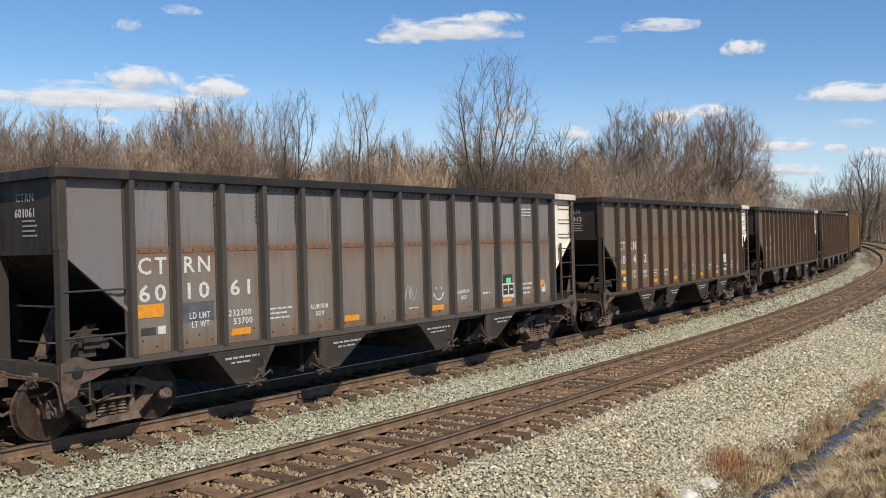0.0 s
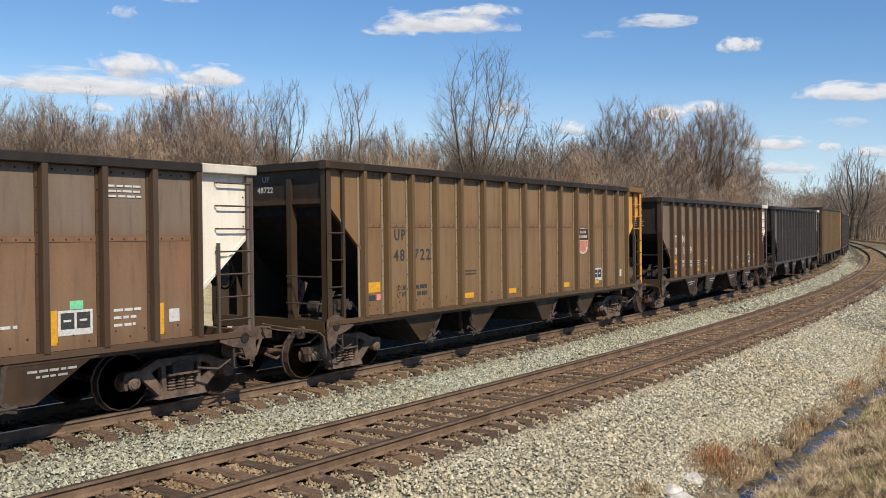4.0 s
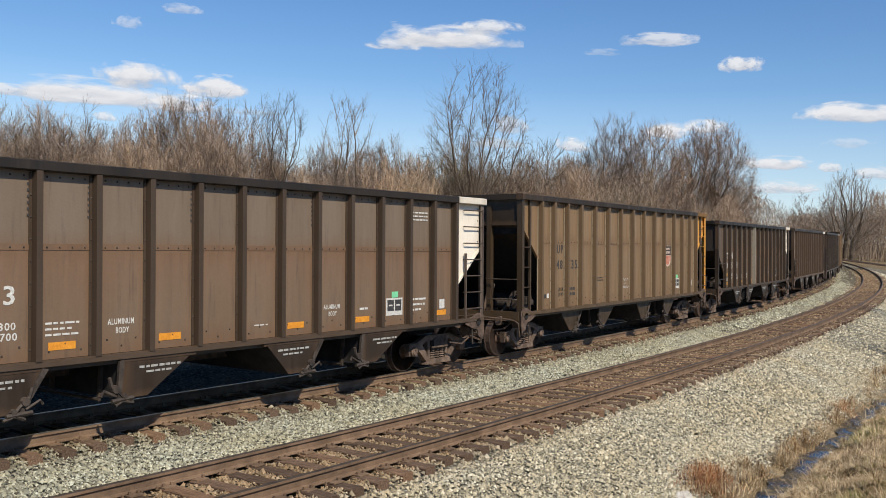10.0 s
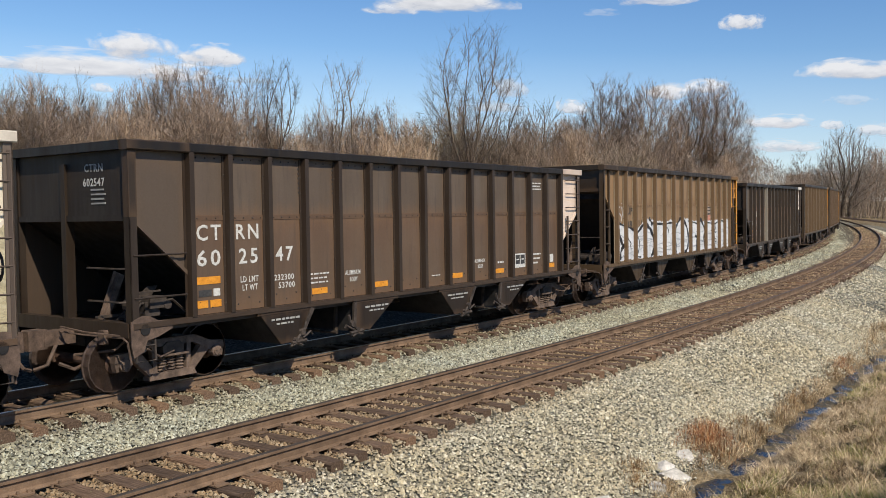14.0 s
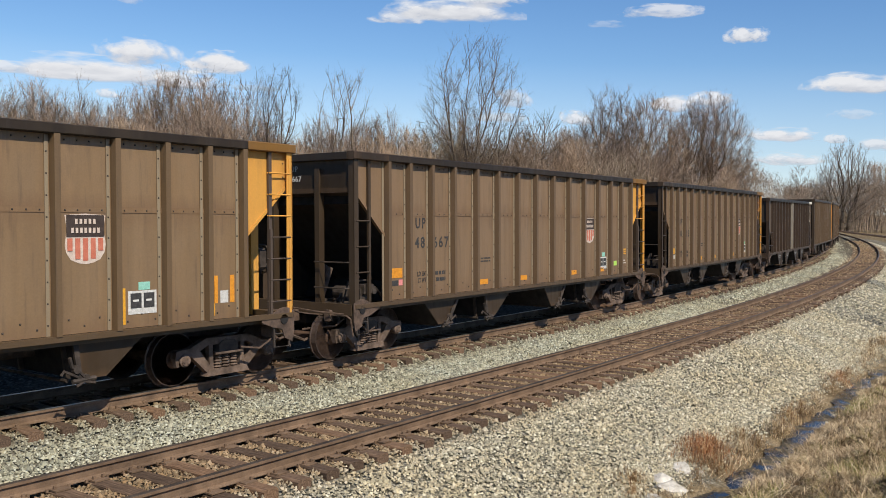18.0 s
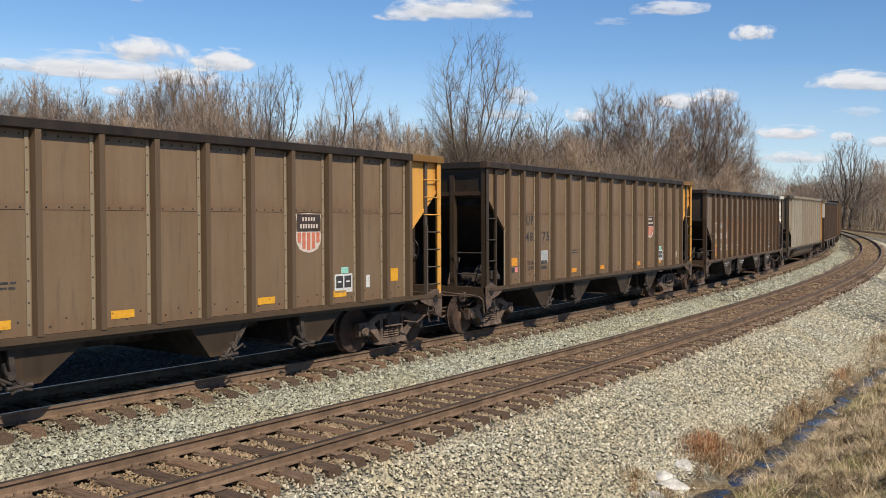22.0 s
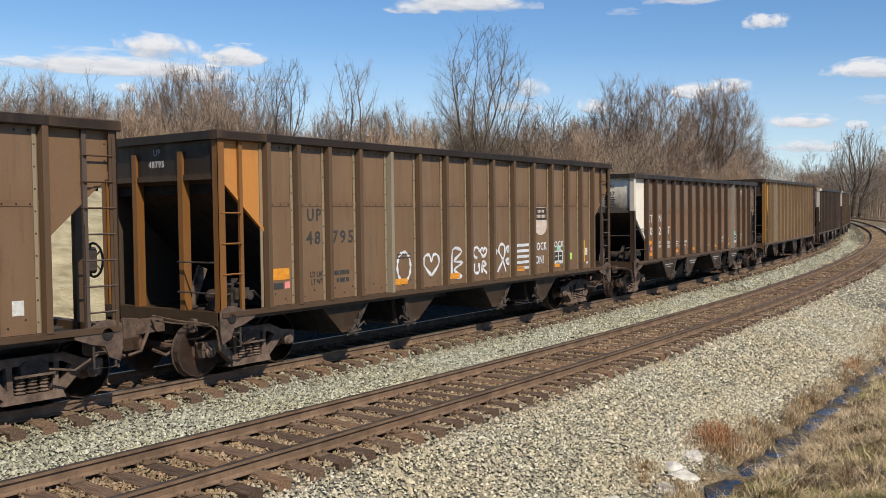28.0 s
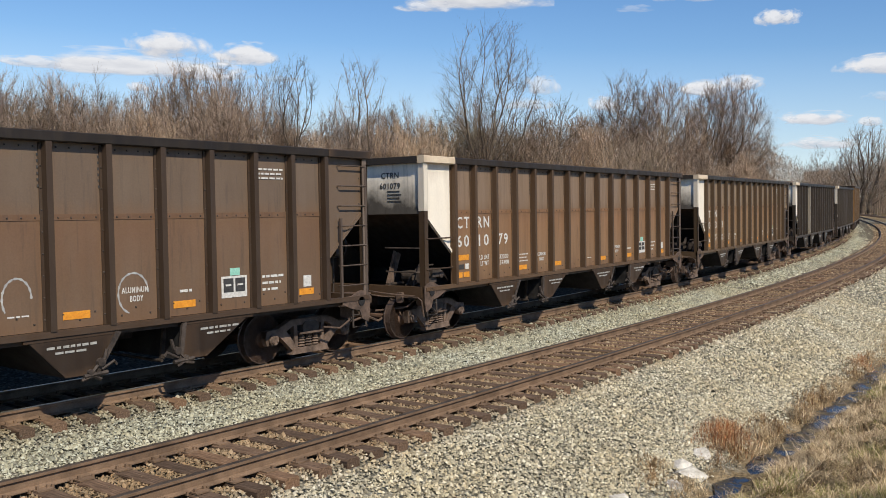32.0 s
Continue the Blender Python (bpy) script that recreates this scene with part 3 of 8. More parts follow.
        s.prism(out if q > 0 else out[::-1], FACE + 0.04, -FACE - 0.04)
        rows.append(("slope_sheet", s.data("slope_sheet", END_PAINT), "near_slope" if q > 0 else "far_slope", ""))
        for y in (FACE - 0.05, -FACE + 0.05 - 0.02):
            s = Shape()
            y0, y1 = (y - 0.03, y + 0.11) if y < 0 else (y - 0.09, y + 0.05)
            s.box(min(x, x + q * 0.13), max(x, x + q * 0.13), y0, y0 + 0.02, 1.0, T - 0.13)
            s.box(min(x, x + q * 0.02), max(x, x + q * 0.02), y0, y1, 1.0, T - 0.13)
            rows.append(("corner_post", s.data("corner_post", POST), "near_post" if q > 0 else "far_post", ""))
        if kind == "five_bay" and q > 0:
            s = Shape()
            s.box(x - 0.004, x + 0.135, FACE - 0.085, FACE - 0.0805, el, T - 0.15)
            s.box(x - 0.005, x - 0.001, FACE - 0.08, FACE + 0.06, el, T - 0.15)
            rows.append(("post_face", s.data("post_face", END_PAINT), "near_face", ""))
        for y in ((0.12,) if kind == "five_bay" else (-0.62, 0.62) if kind == "coal_brown" else ()):
            s = Shape()
            s.prism([(x, y - 0.06), (x + q * 0.16, y - 0.05), (x + q * 0.16, y + 0.05), (x, y + 0.06)], 1.05, T - 0.3, "z")
            rows.append(("end_post", s.data("end_post", POST), "near_post" if q > 0 else "far_post", ""))
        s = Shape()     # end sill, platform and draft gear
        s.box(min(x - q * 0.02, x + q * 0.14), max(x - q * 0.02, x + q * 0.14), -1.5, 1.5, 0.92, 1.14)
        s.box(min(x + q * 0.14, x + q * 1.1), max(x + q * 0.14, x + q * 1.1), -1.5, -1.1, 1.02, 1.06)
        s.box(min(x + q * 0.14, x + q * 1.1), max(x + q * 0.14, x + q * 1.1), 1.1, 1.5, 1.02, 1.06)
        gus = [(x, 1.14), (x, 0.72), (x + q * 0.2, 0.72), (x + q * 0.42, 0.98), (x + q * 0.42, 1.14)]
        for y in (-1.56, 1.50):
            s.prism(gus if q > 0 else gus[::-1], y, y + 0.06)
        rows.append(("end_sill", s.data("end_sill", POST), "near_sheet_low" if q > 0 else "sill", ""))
        # full-width deck, added to block sun that would reach the wheels
        s = Shape()
        s.box(min(x + q * 0.16, x + q * 2.3), max(x + q * 0.16, x + q * 2.3), -1.47, 1.47, 0.985, 1.015)
        rows.append(("end_deck", s.data("end_deck", COAL_AND_SHADE), "dark", "coal-blackened end deck"))
        s = Shape()
        e = x - q * (8.09 - L / 2 - 0.06)
        s.box(min(x, e + q * 0.25), max(x, e + q * 0.25), -0.13, 0.13, 0.76, 0.98)
        s.prism([(e + q * 0.30, -0.12), (e - q * 0.02, -0.15), (e - q * 0.04, 0.02), (e + q * 0.06, 0.16), (e + q * 0.30, 0.12)], 0.72, 1.02, "z")
        s.tube([(e + q * 0.3, -0.35, 0.80), (e + q * 0.12, -0.40, 0.52), (e - q * 0.04, -0.30, 0.46)], 0.03, 6)
        s.tube([(x - q * 0.05, -1.35, 0.95), (x - q * 0.28, -0.8, 1.0), (x - q * 0.3, -0.2, 1.05)], 0.016, 5)
        rows.append(("coupler", s.data("coupler", RIGGING), "dark", ""))
        s = Shape()     # uncoupling lever, brake rods and air hose at the end sill
        s.tube([(x + q * 0.02, -1.52, 0.52), (x - q * 0.03, -1.50, 0.86), (x - q * 0.05, -1.42, 0.92), (x - q * 0.10, -0.5, 0.92), (x - q * 0.32, -0.22, 0.98)], 0.016, 5)
        s.tube([(x + q * 0.35, -1.28, 1.02), (x + q * 0.05, -1.05, 0.70), (x - q * 0.22, -0.42, 0.62)], 0.022, 5)
        s.tube([(x + q * 0.05, -0.75, 0.90), (x - q * 0.10, -0.70, 0.55), (x - q * 0.30, -0.55, 0.42), (x - q * 0.46, -0.40, 0.52)], 0.030, 6)
        s.bevel_box(min(x + q * 0.18, x + q * 0.40), max(x + q * 0.18, x + q * 0.40), -1.47, -1.20, 0.72, 0.92, 0.03)
        s.bevel_box(min(x - q * 0.04, x - q * 0.12), max(x - q * 0.04, x - q * 0.12), -1.05, -0.90, 0.80, 1.02, 0.02)
        s.tube([(x + q * 0.30, -1.46, 0.74), (x + q * 0.62, -1.40, 0.55), (x + q * 0.95, -1.30, 0.60)], 0.018, 5)
        rows.append(("end_rigging", s.data("end_rigging", RIGGING), "dark", "rusty brake rods and air hose"))
        s = Shape()     # corner plate; a black disc paints the dark of its round hole
        rim = [(-0.02, 1.16), (0.1, 1.22), (0.2, 1.24), (0.32, 1.22), (0.46, 1.15), (0.72, 1.13), (0.72, 1.0), (0.46, 0.9), (0.26, 0.86), (0.2, 0.7), (0.02, 0.62), (-0.02, 0.8)]
        s.prism([(x + q * u, z) for u, z in (rim if q > 0 else rim[::-1])], -1.585, -1.565)
        s.lathe([(-1.60, 0.085), (-1.586, 0.085)], (x + q * 0.22, 0, 1.03), "y", 16, 1)
        rows.append(("corner_plate", s.data("corner_plate", [RIGGING, COAL_AND_SHADE]), "dark", "brown iron corner plate with a round hole"))
        if q > 0:
            s = Shape()
            s.prism([(x + 0.30, 1.06), (x + 0.42, 1.06), (x + 0.74, 1.78), (x + 0.62, 1.86)], -0.30, -0.26)
            s.prism([(x + 0.32, 1.06), (x + 0.42, 1.06), (x + 0.74, 1.78), (x + 0.64, 1.82)], -0.38, -0.30)
            rows.append(("slope_brace", s.data("slope_brace", FRAME_IRON), "dark", "rusty slanting brace"))
        s = Shape()     # stirrup step
        sx = x + q * 0.25
        s.tube([(sx - 0.17, -1.54, 1.0), (sx - 0.17, -1.56, 0.55), (sx + 0.17, -1.56, 0.55), (sx + 0.17, -1.54, 1.0)], 0.022, 6)
        s.tube([(sx - 0.17, -1.555, 0.78), (sx + 0.17, -1.555, 0.78)], 0.014, 5)
        rows.append(("stirrup_step", s.data("stirrup_step", IRON), "dark", ""))
    # grab irons at the leading corner
    for z in (2.14, 1.50) if kind != "coal_brown" else (2.75, 2.25, 1.75):
        s = Shape()
        w = 1.06 if kind != "coal_brown" else 0.50
        s.tube([(x0 + 0.03, -1.50, z), (x0 + 0.06, -1.58, z), (x0 + w - 0.04, -1.58, z), (x0 + w, -1.50, z)], 0.017, 6)
        rows.append(("grab_iron", s.data("grab_iron", POST), "near_post", ""))
    if kind == "coal_brown":
        for q, x in ((1, x0), (-1, x0 + L)):
            s = Shape()
            s.box(min(x + q * 0.46, x + q * 0.53), max(x + q * 0.46, x + q * 0.53), FACE - 0.06, FACE - 0.01, 1.1, T - 0.15)
            rows.append(("ladder_post", s.data("ladder_post", POST), "near_post" if q > 0 else "ladder", ""))
    for z in (1.45, 1.95):     # crosswise grab irons on the leading end
        s = Shape()
        s.tube([(x0 + 0.02, -1.45, z), (x0 - 0.07, -1.40, z), (x0 - 0.07, -0.6, z), (x0, -0.55, z)], 0.015, 5)
        rows.append(("end_grab_iron", s.data("end_grab_iron", IRON), "dark", ""))
    # ladder at the trailing corner
    xe = x0 + L
    for x in (xe - 0.06, xe - 0.72 if kind != "coal_brown" else xe - 0.5):
        s = Shape()
        s.box(x - 0.025, x + 0.025, FACE - 0.09, FACE - 0.05, 1.1, T - 0.25 if x > xe - 0.2 else 2.6)
        rows.append(("ladder_stile", s.data("ladder_stile", POST), "far_post" if kind == "coal_brown" and x > xe - 0.2 else "ladder", ""))
    for z in np.arange(1.35, T - 0.25, 0.37):
        lw = 0.74 if kind != "coal_brown" else 0.53
        s = Shape()
        s.tube([(xe - lw, FACE - 0.02, z), (xe - lw + 0.02, FACE - 0.085, z), (xe - 0.05, FACE - 0.085, z), (xe - 0.04, FACE - 0.02, z)], 0.014, 5)
        rows.append(("ladder_rung", s.data("ladder_rung", POST), "ladder" if z < 2.7 or kind == "five_bay" else "far_post", ""))
    # hand brake on the trailing end
    s = Shape()
    by = -0.55
    ring = [(xe + 0.20, by + 0.26 * math.cos(t), 2.05 + 0.26 * math.sin(t)) for t in np.linspace(0, 2 * math.pi, 17)]
    s.tube(ring, 0.020, 5, caps=False)
    rows.append(("brake_wheel", s.data("brake_wheel", IRON), "dark", "iron hand brake wheel"))
    for t in np.arange(0, 6.2, 2 * math.pi / 5):
        s = Shape()
        s.tube([(xe + 0.17, by, 2.05), (xe + 0.20, by + 0.26 * math.cos(t), 2.05 + 0.26 * math.sin(t))], 0.015, 4)
        rows.append(("brake_wheel_spoke", s.data("brake_wheel_spoke", IRON), "dark", ""))
    s = Shape()
    s.bevel_box(xe + 0.02, xe + 0.17, by - 0.15, by + 0.15, 1.85, 2.25, 0.05)
    rows.append(("brake_housing", s.data("brake_housing", IRON), "dark", "cast iron brake housing"))
    s = Shape()
    s.tube([(xe + 0.08, by, 1.86), (xe + 0.08, by, 1.0)], 0.02, 5)
    rows.append(("brake_rod", s.data("brake_rod", IRON), "dark", ""))
    s = Shape()     # brake cylinder, valve and pipes on the leading platform
    s.lathe([(-0.9, 0.10), (-0.88, 0.13), (-0.45, 0.13), (-0.43, 0.10)], (x0 + 0.75, 0, 1.30), "y", 14)
    s.box(x0 + 0.35, x0 + 0.62, -1.42, -1.10, 1.2, 1.42)
    s.box(x0 + 0.40, x0 + 0.70, -1.48, -1.25, 1.32, 1.50)
    s.lathe([(-1.49, 0.07), (-1.38, 0.08)], (x0 + 0.72, 0, 1.36), "y", 10)
    s.tube([(x0 + 0.1, -1.35, 1.12), (x0 + 0.3, -1.38, 1.40), (x0 + 0.9, -1.36, 1.42), (x0 + 1.2, -1.3, 1.2)], 0.022, 5)
    s.tube([(x0 + 0.2, -1.1, 1.1), (x0 + 0.25, -1.2, 1.55), (x0 + 0.8, -1.2, 1.56)], 0.018, 5)
    rows.append(("brake_valve", s.data("brake_valve", IRON), "dark", "iron brake valve and pipes"))
    s = Shape()
    s.prism([(x0 + 0.16, -0.5), (x0 + 0.16, -0.42), (x0 + 0.7, -0.42), (x0 + 0.7, -0.5)], 1.14, 1.18, "z")
    s.prism([(x0 + 0.22, 1.14), (x0 + 0.60, 1.14), (x0 + 0.98, 1.62), (x0 + 0.80, 1.62)], -0.9, -0.87)
    rows.append(("platform_bracket", s.data("platform_bracket", IRON), "dark", ""))
    # floor, centre sill and chutes
    s = Shape()
    s.box(x0 + 0.1, x0 + L - 0.1, -0.22, 0.22, 0.70, 1.04)
    rows.append(("centre_sill", s.data("centre_sill", IRON), "dark", ""))
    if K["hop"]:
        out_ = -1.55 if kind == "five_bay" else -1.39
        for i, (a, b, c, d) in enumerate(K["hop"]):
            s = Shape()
            # chute body all black: the shade between the chutes is in its colour
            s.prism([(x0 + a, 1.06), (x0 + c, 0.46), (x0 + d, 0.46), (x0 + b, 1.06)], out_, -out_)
            rows.append(("chute", s.data("chute", COAL_AND_SHADE), "dark", ""))
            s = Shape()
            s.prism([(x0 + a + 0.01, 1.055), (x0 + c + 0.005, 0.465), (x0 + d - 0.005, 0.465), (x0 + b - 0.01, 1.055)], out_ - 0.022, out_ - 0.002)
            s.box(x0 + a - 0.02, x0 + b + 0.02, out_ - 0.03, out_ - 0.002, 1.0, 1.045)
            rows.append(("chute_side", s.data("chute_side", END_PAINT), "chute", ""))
            s = Shape()
            g = d if i % 2 == 0 else c
            q = 1 if i % 2 == 0 else -1
            e = b if i % 2 == 0 else a
            for y in (out_ - 0.03, -1.1, 0.2):
                s.prism([(x0 + g, 0.44), (x0 + g + q * 0.07, 0.46), (x0 + e + q * 0.05, 1.02), (x0 + e - q * 0.03, 1.04)] if q > 0 else [(x0 + e + 0.03, 1.04), (x0 + e - 0.05, 1.02), (x0 + g - 0.07, 0.46), (x0 + g, 0.44)], y - 0.025, y + 0.025)
            yo = out_ - 0.05
            s.tube([(x0 + g - 0.16, yo, 0.45), (x0 + g + 0.20, yo, 0.47)], 0.035, 6)
            s.tube([(x0 + g - q * 0.10, yo, 0.42), (x0 + g + q * 0.03, yo, 0.56), (x0 + g + q * 0.16, yo, 0.66), (x0 + g + q * 0.20, yo, 0.80)], 0.028, 5)
            s.tube([(x0 + g + q * 0.10, yo - 0.02, 0.52), (x0 + g + q * 0.30, yo - 0.02, 0.62), (x0 + g + q * 0.34, yo - 0.02, 0.56)], 0.022, 5)
            s.tube([(x0 + g - q * 0.20, yo, 0.40), (x0 + g - q * 0.02, yo, 0.44), (x0 + g + q * 0.10, yo, 0.38)], 0.026, 5)
            s.lathe([(yo - 0.04, 0.06), (yo + 0.03, 0.065)], (x0 + g + q * 0.10, 0, 0.62), "y", 9)
            s.lathe([(yo - 0.03, 0.04), (yo + 0.03, 0.045)], (x0 + g - q * 0.06, 0, 0.50), "y", 8)
            s.tube([(x0 + g - 0.1, -1.2, 0.43), (x0 + g - 0.1, 1.2, 0.43)], 0.03, 6)
            rows.append(("chute_gate", s.data("chute_gate", IRON), "dark", "iron chute gate latch"))
        s = Shape()
        for a, b in zip([1.9] + [h[1] for h in K["hop"]], [h[0] for h in K["hop"]] + [L - 1.9]):
            m_ = (a + b) / 2
            s.prism([(x0 + a - 0.1, 1.05), (x0 + b + 0.1, 1.05), (x0 + m_, 1.75)], -1.42, 1.42)
        rows.append(("crossridge", s.data("crossridge", COAL_AND_SHADE), "dark", ""))
    else:
        s = Shape()
        prof = [(-1.42, 1.05)] + [(-0.72 - 0.69 * math.cos(t), 1.0 - 0.66 * math.sin(t)) for t in np.linspace(0.1, 1.57, 12)]
        prof += [(-y, z) for y, z in prof[::-1]]
        s.prism(prof, x0 + 3.5, x0 + L - 2.9, "x")
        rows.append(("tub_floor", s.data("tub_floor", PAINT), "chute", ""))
        s = Shape()
        s.box(x0 + 2.6, x0 + 2.75, -1.432, -1.40, 0.86, 0.93)
        rows.append(("floor", s.data("floor", IRON), "dark", ""))
    s = Shape()
    s.box(x0 + 2.2, x0 + L - 2.2, -1.44, 1.44, 1.0, 1.05)
    rows.append(("inner_floor", s.data("inner_floor", COAL_AND_SHADE), "dark", ""))
    s = Shape()
    s.box(x0 + 0.2, x0 + L - 0.2, -1.4, 1.4, T - 1.0, T - 0.8)
    rows.append(("lining", s.data("lining", COAL_AND_SHADE), "dark", ""))
    return rows

WHEELSET, BOLSTER = wheelset_mesh(), bolster_mesh()
SIDE_FRAMES = {q: side_frame_mesh(q) for q in (-1, 1)}
SPRINGS = {q: spring_mesh(q) for q in (-1, 1)}
MESHES = {k: kind_meshes(k) for k in KINDS}
WHEELS = []     # (wheelset, car number, place along the car)

GREY, UMBER, SOOT, TAN = (0.150, 0.145, 0.140), (0.150, 0.108, 0.076), (0.080, 0.066, 0.056), (0.205, 0.145, 0.082)
IVORY, YOLK, RUSTY = (0.90, 0.81, 0.66), (0.68, 0.33, 0.06), (0.54, 0.225, 0.05)
DARK = (0.034, 0.029, 0.025)
WARM = (1.26, 1.06, 0.84)       # coal dust over all


def five(number, upper, lower, white="far", **more):
    lower = tuple(0.75 * a + 0.25 * b for a, b in zip(lower, upper))
    mean = sum(upper) / 3
    upper = tuple(0.64 * c + 0.36 * mean * k for c, k in zip(upper, (1.0, 0.98, 0.98)))
    return dict(kind="five_bay", number=number, upper=upper, lower=lower, at=white, **{"end": IVORY, **more})


def brown(number, tone, white="far", end=YOLK, **more):
    tone = (tone[0] * 0.84, tone[1] * 0.865, tone[2] * 0.92)
    return dict(kind="coal_brown", number=number, upper=tone, lower=tuple(c * 0.95 for c in tone), end=end, at=white, **more)


CARS = [   # from the one that has almost gone by to the last
    five("601210", GREY, UMBER),
    five("601061", (0.155, 0.150, 0.145), (0.155, 0.138, 0.115)),
    five("601412", (0.120, 0.108, 0.094), (0.135, 0.100, 0.072)),
    five("601008", (0.140, 0.104, 0.076), (0.135, 0.094, 0.066)),
    five("601492", (0.145, 0.118, 0.092), (0.160, 0.104, 0.066), tall=True),
    brown("48722", (0.215, 0.145, 0.075)),
    five("601139", (0.150, 0.118, 0.088), (0.140, 0.092, 0.060)),
    five("601382", (0.104, 0.105, 0.110), (0.106, 0.098, 0.092)),
    brown("48709", (0.252, 0.185, 0.103)),
    five("601303", (0.115, 0.115, 0.118), (0.120, 0.110, 0.098)),
    five("601253", (0.130, 0.108, 0.086), (0.120, 0.090, 0.068)),
    brown("48735", (0.215, 0.155, 0.092), tall=True),
    five("602538", (0.090, 0.070, 0.052), (0.088, 0.064, 0.046), bright=6),
    five("601187", (0.158, 0.128, 0.100), (0.165, 0.112, 0.076)),
    five("602547", (0.076, 0.060, 0.048), (0.078, 0.058, 0.045), end=(0.76, 0.60, 0.47)),
    brown("48711", (0.26, 0.182, 0.105)),
    five("601454", (0.088, 0.078, 0.068), (0.090, 0.072, 0.056), bright=4),
    brown("48657", (0.215, 0.155, 0.090), tall=True),
    brown("48667", (0.200, 0.145, 0.092)),
    brown("48813", (0.180, 0.128, 0.080)),
    five("602620", (0.090, 0.070, 0.054), (0.100, 0.068, 0.048), bright=7),
    brown("48908", (0.175, 0.128, 0.080)),
    brown("48775", (0.175, 0.125, 0.078)),
    five("601099", (0.165, 0.130, 0.098), (0.165, 0.105, 0.062)),
    dict(kind="tub", number="29420", upper=(0.225, 0.198, 0.150), lower=(0.225, 0.188, 0.135), end=YOLK, at="far", tall=True),
    five("601501", (0.160, 0.130, 0.100), (0.155, 0.102, 0.064), "near"),
    brown("48830", (0.170, 0.112, 0.066), "near", RUSTY),
    brown("48795", (0.175, 0.118, 0.070), "near", RUSTY, bright=4),
    five("601267", (0.145, 0.104, 0.074), (0.140, 0.090, 0.058), "near", bright=11),
    brown("48864", (0.285, 0.198, 0.112), "near", YOLK, bright=2),
    five("602713", (0.105, 0.078, 0.058), (0.100, 0.070, 0.050), "near"),
    five("601079", (0.165, 0.118, 0.080), (0.165, 0.108, 0.064), "near"),
    five("601333", (0.180, 0.140, 0.095), (0.170, 0.120, 0.072), "near"),
    five("601224", (0.080, 0.072, 0.064), (0.075, 0.064, 0.054), "near", bright=4),
    five("602551", (0.100, 0.092, 0.084), (0.095, 0.082, 0.070), "near"),
    brown("48640", (0.190, 0.130, 0.075), "near", YOLK),
    five("601118", (0.130, 0.104, 0.080), (0.125, 0.088, 0.060), "near"),
]


def look_of(kind, upper):
    grey = kind == "five_bay" and upper[0] < upper[2] * 1.25
    if kind == "tub":
        return "tan aluminium tub coal car with a rounded dusty floor"
    if kind == "coal_brown":
        return "dusty brown ribbed coal hopper car with a painted end"
    return ("soot-grey" if grey else "rust-brown") + " ribbed aluminium coal hopper car on the far track"


